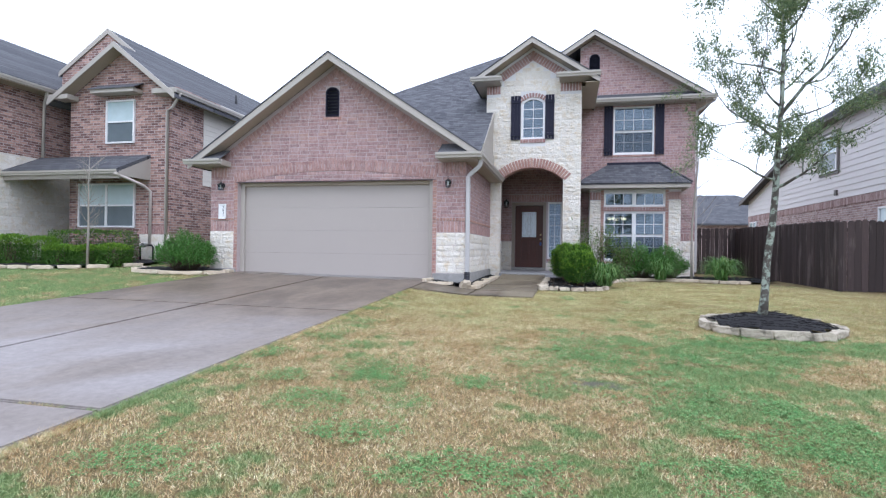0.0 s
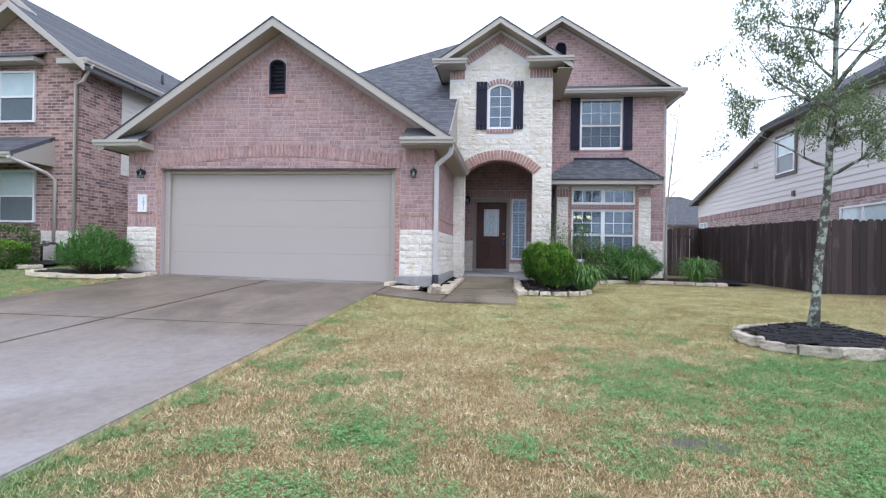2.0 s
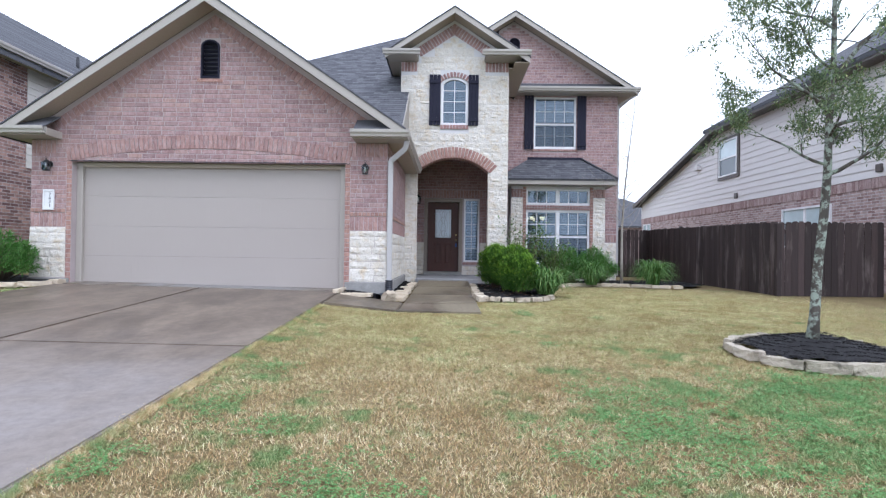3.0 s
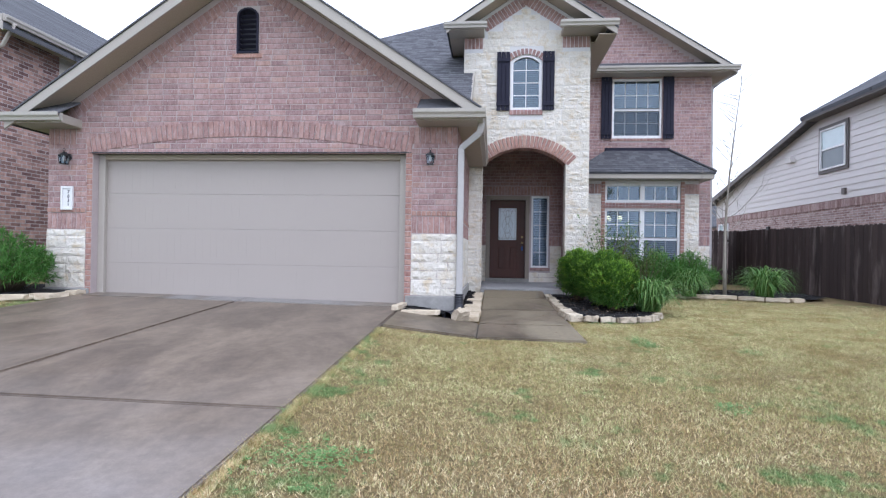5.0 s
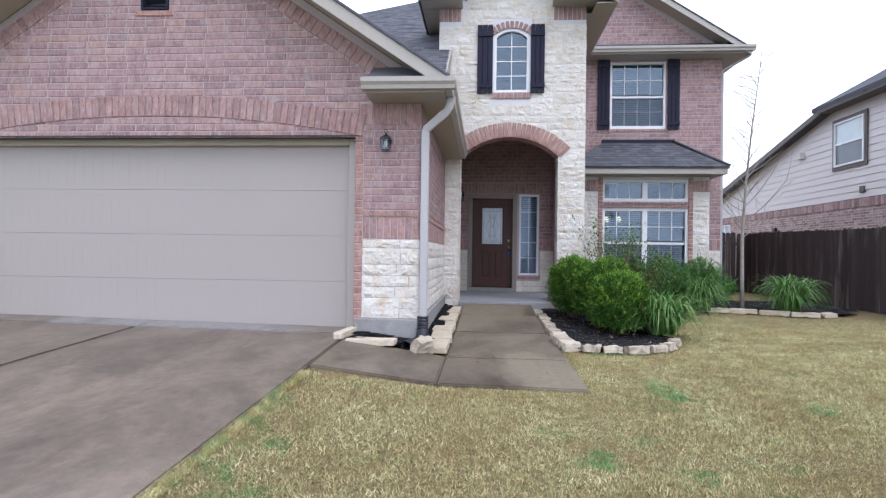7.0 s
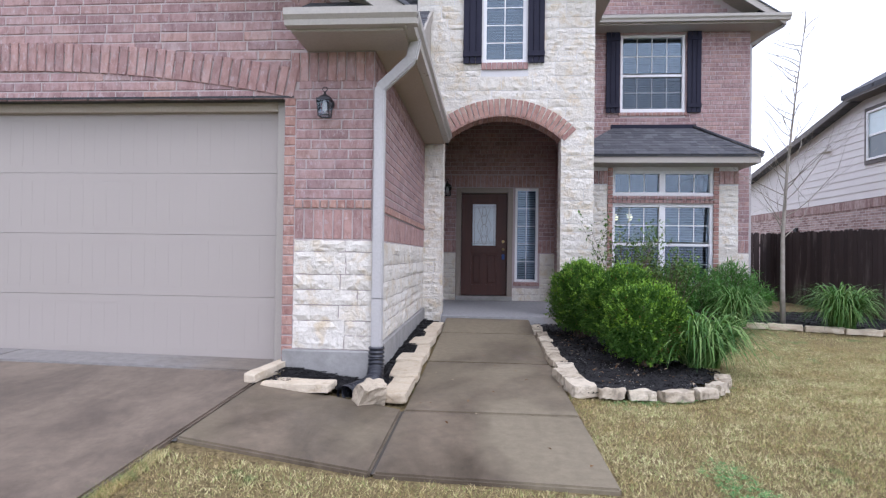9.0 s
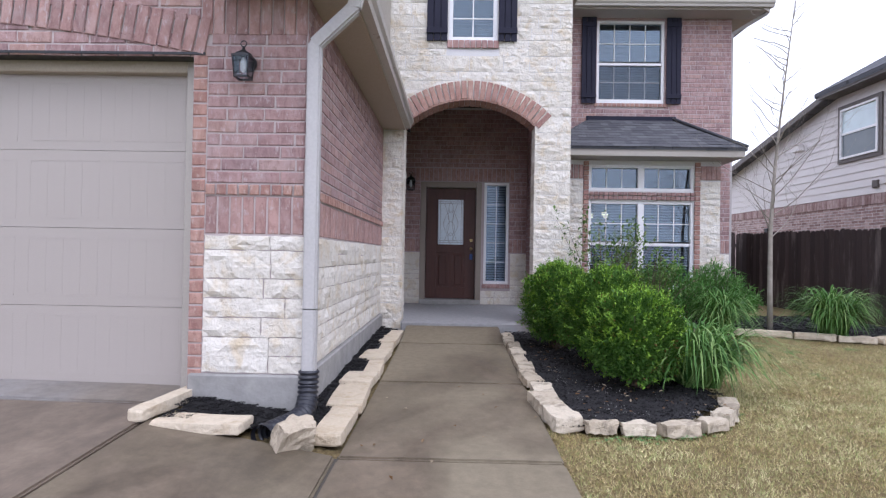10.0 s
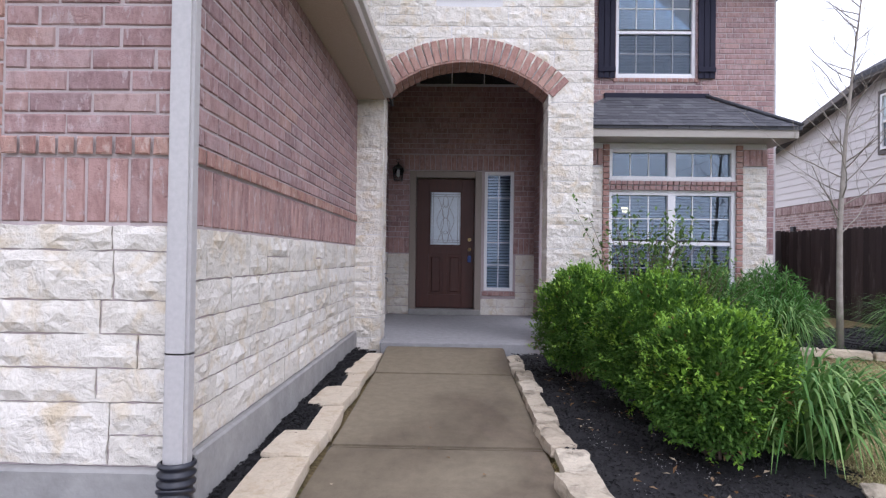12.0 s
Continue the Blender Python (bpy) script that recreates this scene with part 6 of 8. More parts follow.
house_roof(right, [
    [(NX - 0.47, FALL + 0.2, 5.86), (NX - 0.47, 8.6, 5.86), (12.6, 12.7, 8.7), (12.6, 16.6, 8.7)],
    [(NX - 0.34, 28.7, 3.87), (NX - 0.34, FALL - 0.1, 5.86), (17, FALL - 0.1, 5.86), (17, 28.7, 3.87)],
    [(16.6, FALL + 0.2, 5.86), (NX - 0.47, FALL + 0.2, 5.86), (12.6, 16.6, 8.7), (12.61, 16.6, 8.7)],
    [(NX - 0.47, 8.6, 5.86), (16.6, 8.6, 5.86), (12.61, 12.7, 8.7), (12.6, 12.7, 8.7)]])
house_part(right, "wall", [(NX, 0.2), (16.4, 0.2), (16.4, 5.9), (NX, 5.9)], plane_at(0, 9.2, 0), 0.2, FAR_BRICK_PALE)
simple_window(right, nface @ Matrix.Translation((0, 0, 0.03)), -20.36, -19.14, 4.10, 5.34, BROWN_TRIM)
simple_window(right, nface, -16.7, -14.7, 1.6, 2.69, None, 2)
simple_window(right, nface, -28.0, -27.0, 2.0, 2.85, None, 2, mid=False)
for u, v in ((-19.23, 3.36), (-13.14, 3.34), (-23.58, 2.46)):
    bm = bmesh.new()
    prism(bm, [(u - 0.08, v - 0.09), (u + 0.08, v - 0.09), (u + 0.08, v + 0.09), (u - 0.08, v + 0.09)], nface, 0.08)
    bmesh.ops.recalc_face_normals(bm, faces=list(bm.faces))
    part("wall_vent", bevelled(bm, 0.008), BROWN_TRIM if v > 3 else BLACK, right)
bm = bmesh.new()
prism(bm, [(-22.17, 4.62), (-21.84, 4.62), (-21.90, 4.82), (-22.11, 4.82)], nface, 0.16)
bmesh.ops.recalc_face_normals(bm, faces=list(bm.faces))
part("dryer_hood", bevelled(bm, 0.01), SIDING_GREY, right, "pale vent hood")

# the house stands a side yard away
hub = Vector((-1.5, 2.5, 1.4))
right.matrix_basis = Matrix.Translation(hub) @ Matrix.Scale(1.112, 4) @ Matrix.Translation(-hub) @ right.matrix_basis

# a low house far behind the fence
back = thing("neighbour_house", (9, 40, 0.5), "low grey-roofed house beyond the back fence", "house")
house_part(back, "wall", [(5.2, 0.3), (16, 0.3), (16, 3.2), (5.2, 3.2)], plane_at(0, 38, 0), 0.2, FAR_BRICK_PALE)
house_roof(back, [[(4.5, 37.4, 3.3), (16.5, 37.4, 3.3), (12, 42, 5.6), (9, 42, 5.6)], [(4.5, 46, 3.3), (4.5, 37.4, 3.3), (9, 42, 5.6), (9, 42.01, 5.6)]])
simple_window(back, plane_at(0, 37.8, 0), 6.4, 8.2, 1.4, 2.7, None, 2, mid=False)

# ---- fence ----
FX, FY0, FY1 = 6.3, 12.8, 20.8
fence = thing("fence", (FX, 16, 0.45), "weathered dark brown wooden picket privacy fence", "fence")


def fence_run(x0, y0, x1, y1, turn):
    d = Vector((x1 - x0, y1 - y0, 0))
    n = int(d.length / 0.142)
    for i in range(n):
        p = Vector((x0, y0, 0)) + d * ((i + 0.5) / n)
        z = ground_z(p.x, p.y) - 0.02
        h = 1.63 + 0.10 * (p.y - 12.8) / 8 + rnd(-0.015, 0.015)
        w = 0.068 + rnd(-0.002, 0.002)
        m = Matrix.Translation((p.x, p.y, z)) @ Matrix.Rotation(turn + rnd(-0.02, 0.02), 4, "Z") @ Matrix.Rotation(rnd(-0.006, 0.006), 4, "Y")
        bm = bmesh.new()
        prism(bm, [(-w, 0), (w, 0), (w, h - 0.035), (w - 0.035, h), (-w + 0.035, h), (-w, h - 0.035)], m @ plane_at(0, 0, 0), 0.016 + rnd(0, 0.004))
        bmesh.ops.recalc_face_normals(bm, faces=list(bm.faces))
        part("picket", bm, FENCE_WOOD, fence)
    for h in (0.35, 1.35):
        bm = bmesh.new()
        q = Vector((-d.y, d.x, 0)).normalized() * 0.04
        a, b = Vector((x0, y0, 0)), Vector((x1, y1, 0))
        box(bm, 0, d.length, 0.0, 0.04, ground_z(x0, y0) + h, ground_z(x0, y0) + h + 0.09, Matrix.Translation((x0, y0, 0)) @ Matrix.Rotation(math.atan2(d.y, d.x), 4, "Z") @ Matrix.Translation((0, 0.02 if turn == 0 else -0.06, 0)))
        part("rail", bm, FENCE_WOOD, fence)


fence_run(FX, FY0, FX, FY1, radians(-90))
fence_run(FX, FY0, NX, FY0, 0.0)
fence_run(4.2, FY1, FX, FY1, 0.0)
part("post", boxes((FX - 0.06, FX + 0.05, FY0 - 0.06, FY0 + 0.05, 0.2, 2.05), bevel=0.008), FENCE_WOOD, fence)

# ---- beds, edging stones, mulch ----
def in_poly(poly, x, y):
    inside = False
    for (x0, y0), (x1, y1) in zip(poly, poly[1:] + poly[:1]):
        if (y0 > y) != (y1 > y) and x < x0 + (x1 - x0) * (y - y0) / (y1 - y0):
            inside = not inside
    return inside


BED_RIGHT = [(-0.30, 14.4), (-0.30, 10.52), (0.15, 10.52), (0.62, 10.66), (0.98, 11.0), (1.15, 11.6), (1.05, 12.6), (1.45, 13.9), (2.3, 14.9), (3.2, 15.05), (4.6, 14.45), (5.3, 14.6), (5.9, 15.3), (5.9, 17.3), (0.6, 16.5), (0.5, 14.4)]
BED_LEFT = [(-2.78, 10.66), (-2.82, 10.14), (-1.80, 10.10), (-1.80, 14.4), (-2.1, 14.4), (-2.1, 10.66)]
BED_FAR = [(-10.4, 10.6), (-10.2, 9.9), (-9.2, 9.6), (-8.2, 9.85), (-7.95, 10.3), (-7.95, 10.62), (-8.6, 10.62), (-8.6, 11.4)]
BED_NEIGH = [(-18, 10.6), (-14.5, 9.6), (-12.6, 9.9), (-11.5, 10.6), (-11.2, 11.6), (-11.6, 12.8), (-16.4, 12.8)]
RING = [(2.66 + 0.72 * math.cos(a), 6.06 + 0.68 * math.sin(a)) for a in (2 * math.pi * i / 28 for i in range(28))]


def mulch_bed(name, poly, mound=0.05, chips=900, label="black mulch in a planting bed"):
    bm = bmesh.new()
    xs, ys = [p[0] for p in poly], [p[1] for p in poly]
    step = 0.09
    grid = {}
    cx, cy = sum(xs) / len(xs), sum(ys) / len(ys)
    nx, ny = int((max(xs) - min(xs)) / step) + 2, int((max(ys) - min(ys)) / step) + 2
    for i in range(nx):
        for j in range(ny):
            x, y = min(xs) + i * step, min(ys) + j * step
            if in_poly(poly, x, y):
                z = ground_z(x, y) + mound + 0.025 * noise.noise(Vector((x * 5, y * 5, 1))) + 0.012 * noise.noise(Vector((x * 19, y * 19, 5)))
                if name == "tree_mulch":
                    z += 0.16 * max(0, 1 - math.hypot((x - 2.66) / 0.74, (y - 6.06) / 0.70))
                grid[i, j] = bm.verts.new((x, y, z))
    for i, j in list(grid):
        q = [grid.get(k) for k in ((i, j), (i + 1, j), (i + 1, j + 1), (i, j + 1))]
        if all(q):
            f = bm.faces.new(q)
            f.smooth = True
    heights = {k: v.co.z for k, v in grid.items()}
    bed = tagged(part(name, bm, MULCH), label, "mulch", kind="stuff")
    verts, faces = [], []
    keys = list(heights)
    for _ in range(chips):
        i, j = random.choice(keys)
        x, y, z = min(xs) + (i + rnd(-.5, .5)) * step, min(ys) + (j + rnd(-.5, .5)) * step, heights[i, j]
        a, l, w = rnd(0, 6.28), rnd(0.003, 0.010), rnd(0.001, 0.0028)
        t = rnd(0.0, 0.008)
        k = len(verts)
        ca, sa = math.cos(a), math.sin(a)
        for u, v, h in ((-l, -w, 0), (l, -w, t), (l, w, t + 0.004), (-l, w, 0.006)):
            verts.append((x + u * ca - v * sa, y + u * sa + v * ca, z + 0.004 + h))
        faces.append((k, k + 1, k + 2, k + 3))
    me = bpy.data.meshes.new("mulch_chips")
    me.from_pydata(verts, [], faces)
    me.materials.append(MULCH)
    ob = new("mulch_chips", me)
    ob.parent = bed
    return bed


mulch_bed("bed_mulch", BED_RIGHT, 0.035, 45000)
mulch_bed("bed_mulch", BED_LEFT, 0.018, 20000)
mulch_bed("bed_mulch", BED_FAR, 0.05, 400)
mulch_bed("bed_mulch", BED_NEIGH, 0.05, 400)
mulch_bed("tree_mulch", RING, 0.05, 6000, "black mulch mounded round the young tree")


RING_STONE = limestone("stained_limestone", (0.36, 0.32, 0.25), (0.52, 0.46, 0.37), (0.10, 0.09, 0.07))


def rock_mesh(lx, ly, lz, rough=0.02, seed=0, material=EDGING):
    """A rough block: a subdivided box, its faces broken and edges knocked off."""
    bm = bmesh.new()
    box(bm, -lx / 2, lx / 2, -ly / 2, ly / 2, 0, lz)
    bmesh.ops.subdivide_edges(bm, edges=list(bm.edges), cuts=5, use_grid_fill=True)
    off = Vector((seed * 3.7, seed * 1.3, seed * 0.7))
    for v in bm.verts:
        p = v.co.copy()
        q = Vector((p.x / lx * 2, p.y / ly * 2, (p.z / lz - 0.5) * 2))
        edge = sum(abs(c) > 0.97 for c in q)
        pull = {0: 0, 1: 0, 2: 0.035, 3: 0.08}[edge]
        v.co = Vector((p.x * (1 - pull * 0.5), p.y * (1 - pull * 0.5), lz / 2 + (p.z - lz / 2) * (1 - pull * 0.5)))
        n1 = noise.noise(p * 9 + off)
        v.co += q * (rough * 0.55 * noise.noise(p * 26 + off))
        v.co += Vector((noise.noise(p * 11 + off) * 0.4 + noise.noise(p * 7 + off + Vector((5, 0, 0))), noise.noise(p * 7 + off + Vector((0, 9, 0))), n1)) * rough
    me = bpy.data.meshes.new("edging_stone")
    bm.to_mesh(me)
    bm.free()
    me.materials.append(material)
    return me


def edging(x, y, lx, ly, lz, turn, label, group, tilt=0.0, rough=0.02, z=None, lift=0.0):
    ob = new("edging_stone", rock_mesh(lx, ly, lz, rough, rnd(0, 90), RING_STONE if "stained" in label else WEATHERED if "weathered" in label else EDGING))
    ob.matrix_basis = Matrix.Translation((x, y, (ground_z(x, y) if z is None else z) - 0.015 + lift)) @ Matrix.Rotation(radians(turn), 4, "Z") @ Matrix.Rotation(radians(tilt), 4, "X")
    return tagged(ob, label, "edging stone", group)


FLAT, ROUGH = "flat cream limestone edging block beside the walk", "rough weathered limestone edging block by the bed"
y = 10.12
for ln, wd, off in ((0.60, 0.18, 0.02), (0.62, 0.25, -0.01), (0.40, 0.26, -0.03), (0.52, 0.15, 0.03), (0.5, 0.25, -0.03), (0.46, 0.14, 0.02), (0.5, 0.2, 0), (0.44, 0.16, 0.02), (0.4, 0.2, 0)):
    if y + ln > 14.4:
        break
    edging(-1.80 + off, y + ln / 2, wd, ln - 0.012, 0.075, rnd(-3, 3), FLAT, "stones edging the left bed", rough=0.006)
    y += ln
edging(-2.51, 10.14, 0.54, 0.20, 0.06, -3, FLAT, "stones edging the left bed", rough=0.007)
edging(-2.84, 10.38, 0.10, 0.62, 0.07, -6, FLAT, "stones edging the left bed", rough=0.007)
edging(-1.95, 10.06, 0.22, 0.13, 0.17, 35, "jagged weathered limestone chunk propped at the bed corner", "stones edging the left bed", 24, 0.03)
y = 14.25
for ln, wd in ((0.34, 0.14), (0.36, 0.13), (0.4, 0.14), (0.34, 0.16), (0.42, 0.13), (0.36, 0.15), (0.44, 0.15), (0.38, 0.17), (0.36, 0.19), (0.34, 0.19)):
    edging(-0.345 + rnd(-0.02, 0.02) + (0.03 if y < 11.2 else 0), y - ln / 2, wd, ln - 0.01, 0.075 + (0.022 if y < 11.3 else 0), rnd(-6, 6) + (12 if y < 10.9 else 0), ROUGH, "stones edging the right bed", rough=0.014)
    y -= ln
for x, yy, a, lx in ((-0.09, 10.52, 4, 0.19), (0.14, 10.50, -5, 0.20), (0.40, 10.51, 7, 0.25), (0.65, 10.62, 34, 0.20), (0.84, 10.81, 50, 0.20), (1.0, 11.06, 62, 0.20)):
    edging(x, yy, lx, 0.13, 0.08, a + rnd(-5, 5), ROUGH, "stones edging the right bed", rnd(-16, -4), rough=0.018)
chain = [(1.05, 12.5), (1.25, 13.3), (1.5, 13.95), (1.95, 14.55), (2.4, 14.85), (2.85, 14.98), (3.3, 14.96), (3.75, 14.78), (4.2, 14.55), (4.62, 14.38), (4.9, 14.5)]
for (x0, y0), (x1, y1) in zip(chain, chain[1:]):
    edging((x0 + x1) / 2, (y0 + y1) / 2, math.hypot(x1 - x0, y1 - y0) - 0.02, 0.16, 0.08, math.degrees(math.atan2(y1 - y0, x1 - x0)), "low tan limestone edging block before the bay", "stones edging the bay bed", rough=0.016)
for i in range(14):
    a = 2 * math.pi * (i + 0.5) / 14
    x, yy = 2.66 + 0.75 * math.cos(a), 6.06 + 0.71 * math.sin(a)
    edging(x, yy, 0.33 + rnd(-0.03, 0.03), 0.085, 0.088 + rnd(-0.015, 0.015), math.degrees(math.atan2(0.73 * math.cos(a), -0.77 * math.sin(a))), "grey-stained limestone block in the tree ring", "stones round the tree", rough=0.018)
for (x0, y0), (x1, y1) in zip(BED_FAR[:5], BED_FAR[1:6]):
    edging((x0 + x1) / 2, (y0 + y1) / 2, math.hypot(x1 - x0, y1 - y0) - 0.05, 0.16, 0.08, math.degrees(math.atan2(y1 - y0, x1 - x0)), "flat limestone edging block by the garage shrub", "stones by the garage shrub", rough=0.02)
for (x0, y0), (x1, y1) in zip(BED_NEIGH[:4], BED_NEIGH[1:5]):
    n = max(1, int(math.hypot(x1 - x0, y1 - y0) / 0.6))
    for i in range(n):
        s = (i + 0.5) / n
        edging(x0 + (x1 - x0) * s, y0 + (y1 - y0) * s, 0.5, 0.18, 0.08, math.degrees(math.atan2(y1 - y0, x1 - x0)) + rnd(-8, 8), "flat limestone edging block by the neighbour's bed", "stones by the neighbour's bed", rough=0.02)

# drain pipe at the downspout's foot
drain = thing("drain_pipe", (sx, sy, 0.5), "black corrugated plastic drain pipe under the downspout", "drain pipe")
pts = [(sx, sy, 0.80), (sx, sy - 0.005, 0.70), (sx + 0.005, sy - 0.04, 0.61), (sx + 0.005, sy - 0.12, 0.545), (sx - 0.03, sy - 0.24, 0.525), (sx - 0.13, sy - 0.44, 0.515)]
bm = bmesh.new()
fine, radii = [], []
for (a, b) in zip(pts, pts[1:]):
    a, b = Vector(a), Vector(b)
    n = max(2, int((b - a).length / 0.008))
    for i in range(n):
        fine.append(a.lerp(b, i / n))
        radii.append(0.069 if (len(fine) // 2) % 2 else 0.058)
tube(bm, fine, radii, 16, caps=False)
part("pipe", bm, CORRUGATED, drain)
bm = bmesh.new()
tube(bm, [pts[-1], (pts[-1][0] - 0.01, pts[-1][1] - 0.04, 0.515)], [0.07, 0.07], 16, caps=False)
part("outlet", bm, CORRUGATED, drain, "black pipe mouth")


# ---- plants ----
def leaf_material(name, stops, rough=0.5, through=0.25):
    n = Nodes(name)
    color = n.ramp(n.random(), stops)
    color = n.mix(0.35, color, n.ramp(n.noise(3.0, 3), [(0.3, (0.6, 0.6, 0.6)), (0.7, (1.1, 1.1, 1.1))]), "MULTIPLY")
    mat_ = n.done(color, rough + 0.1, specular=0.2)
    t = n.tree
    trans = t.nodes.new("ShaderNodeBsdfTranslucent")
    t.links.new(color, trans.inputs["Color"])
    mixer = t.nodes.new("ShaderNodeMixShader")
    mixer.inputs[0].default_value = through
    t.links.new(n.bsdf.outputs[0], mixer.inputs[1])
    t.links.new(trans.outputs[0], mixer.inputs[2])
    t.links.new(mixer.outputs[0], t.nodes["Material Output"].inputs["Surface"])
    return mat_


BOX_LEAF = leaf_material("boxwood_leaf", [(0, (0.048, 0.115, 0.024)), (0.5, (0.088, 0.195, 0.035)), (1, (0.145, 0.275, 0.05))])
BOX_TIP = leaf_material("boxwood_new_growth", [(0, (0.14, 0.28, 0.03)), (0.6, (0.215, 0.395, 0.045)), (1, (0.29, 0.45, 0.065))])
BOX_DRY = leaf_material("boxwood_dry_leaf", [(0, (0.12, 0.09, 0.03)), (1, (0.26, 0.16, 0.06))])
STRAP = leaf_material("liriope_blade", [(0, (0.05, 0.13, 0.03)), (0.6, (0.11, 0.24, 0.055)), (1, (0.26, 0.38, 0.13))], 0.4)
FEATHER = leaf_material("narrow_leaf", [(0, (0.06, 0.165, 0.04)), (0.6, (0.11, 0.28, 0.06)), (1, (0.20, 0.38, 0.10))], 0.4)
ROSE_LEAF = leaf_material("rose_leaf", [(0, (0.06, 0.125, 0.03)), (0.7, (0.125, 0.22, 0.055)), (1, (0.21, 0.29, 0.08))])
OAK_LEAF = leaf_material("oak_leaf", [(0, (0.11, 0.16, 0.085)), (0.5, (0.18, 0.25, 0.13)), (0.85, (0.26, 0.33, 0.17)), (1, (0.36, 0.36, 0.17))], 0.5, 0.35)
HEDGE_LEAF = leaf_material("hedge_leaf", [(0, (0.05, 0.105, 0.03)), (1, (0.10, 0.19, 0.05))])


def bark_material():
    n = Nodes("lichened_bark")
    color = n.mix(n.noise(14, 5, 0.65, (1, 1, 0.3)), (0.035, 0.03, 0.027), (0.13, 0.115, 0.10))
    color = n.mix(n.ramp(n.noise(13, 5, 0.7), [(0.48, (0, 0, 0)), (0.56, (0.85, 0.85, 0.85))]), color, (0.33, 0.38, 0.32))
    return n.done(color, 0.9, n.noise(30, 5, 0.65, (1, 1, 0.4)), 0.9, 0.012, specular=0.15)


BARK = bark_material()
SAPLING_BARK = plain("pale_sapling_bark", (0.42, 0.38, 0.33), (0.20, 0.175, 0.15), 12, 50, 0.9, 0.5)
TWIG = plain("brown_twig", (0.10, 0.07, 0.05), (0.15, 0.11, 0.08), 12, 60, 0.85, 0.3)


class Leaves:
    """Many small folded leaves, gathered into one mesh."""

    def __init__(self):
        self.v, self.f = [], []

    def leaf(self, p, d, length, width, up=Vector((0, 0, 1)), fold=0.15):
        d = d.normalized()
        s = d.cross(up)
        s = s.normalized() if s.length > 1e-4 else Vector((1, 0, 0))
        nrm = s.cross(d)
        k = len(self.v)
        mid = p + d * length * 0.5 + nrm * length * 0.04
        self.v += [tuple(p), tuple(mid + s * width / 2 + nrm * width * fold), tuple(p + d * length), tuple(mid - s * width / 2 + nrm * width * fold)]
        self.f += [(k, k + 1, k + 2), (k, k + 2, k + 3)]

    def part(self, name, material, parent, label=""):
        me = bpy.data.meshes.new(name)
        me.from_pydata(self.v, [], self.f)
        me.materials.append(material)
        ob = new(name, me)
        ob.parent = parent
        ob.matrix_parent_inverse = world_of(parent).inverted()
        if label:
            ob["label"] = label
        return ob


def some_way(rise=0.0):
    a, z = rnd(0, 2 * math.pi), rnd(-1, 1)
    r = math.sqrt(1 - z * z)
    return Vector((r * math.cos(a), r * math.sin(a), z + rise))


def boxwood(x, y, rx, ry, h, count, label, seed):
    """A clipped boxwood: twigs inside, leaves in a lumpy shell, bright tips above."""
    random.seed(seed)
    z0 = ground_z(x, y) + 0.04
    ob = thing("boxwood_shrub", (x, y, z0), label, "shrub", "boxwood shrubs by the walk")
    off = Vector((seed * 1.7, seed * 2.3, 0))
    bm = bmesh.new()
    leaves, tips, dry = Leaves(), Leaves(), Leaves()

    def shell(d):
        lump = 1 + 0.22 * noise.noise(d * 2.2 + off) + 0.12 * noise.noise(d * 5.5 + off)
        return Vector((d.x * rx, d.y * ry, d.z * h * 0.5)) * lump

    centre = Vector((x, y, z0 + h * 0.53))
    for _ in range(26):
        d = some_way(0.4).normalized()
        e = centre + shell(d) * rnd(0.75, 0.95)
        s = Vector((x + rnd(-0.08, 0.08), y + rnd(-0.08, 0.08), z0 - 0.03))
        mid = s.lerp(e, 0.5) + Vector((rnd(-.06, .06), rnd(-.06, .06), 0.05))
        tube(bm, [s, mid, e], [0.012, 0.008, 0.003], 5)
    part("branching", bm, TWIG, ob, "brown twigs")
    bm = bmesh.new()
    bmesh.ops.create_icosphere(bm, subdivisions=3, radius=1.0)
    for v in bm.verts:
        d = v.co.normalized()
        v.co = centre + shell(d) * (0.66 + 0.1 * noise.noise(d * 9 + off))
        v.co.z = max(v.co.z, z0 + 0.14)
    part("inner_foliage", bm, BOX_LEAF, ob, "dark dense inner foliage")
    for _ in range(count):
        d = some_way().normalized()
        depth = rnd(0.0, 1.0) ** 1.6
        p = centre + shell(d) * (1.02 - 0.36 * depth)
        if p.z < z0 + 0.06 + 0.12 * rnd(0, 1):
            continue
        way = (d + some_way() * 0.8 + Vector((0, 0, 0.35)))
        g = noise.noise(d * 4 + off)
        size = rnd(0.027, 0.044)
        kind = rnd(0, 1)
        if depth < 0.12 and d.z > 0.05 - 0.3 * g and kind < 0.22 + 1.5 * g:
            tips.leaf(p, way, size * 1.1, size * 0.6)
        elif kind > 0.985 or (kind > 0.93 and d.z < 0.1 and d.x > 0):
            dry.leaf(p, way, size, size * 0.55)
        else:
            leaves.leaf(p, way, size, size * 0.58)
    # sprigs that stand out of the outline
    for _ in range(int(count / 90)):
        d = some_way(0.5).normalized()
        p = centre + shell(d)
        axis = (d + Vector((0, 0, 0.6)) + some_way() * 0.3).normalized()
        for k in range(9):
            q = p + axis * 0.010 * k
            tips.leaf(q, axis * 0.6 + some_way(), 0.026, 0.015)
    leaves.part("foliage", BOX_LEAF, ob)
    tips.part("new_growth", BOX_TIP, ob, "bright yellow-green new growth")
    dry.part("dry_leaves", BOX_DRY, ob, "few brown dry leaves")
    return ob


boxwood(0.15, 13.3, 0.37, 0.46, 0.92, 20000, "dense green boxwood shrub beside the porch column", 3)
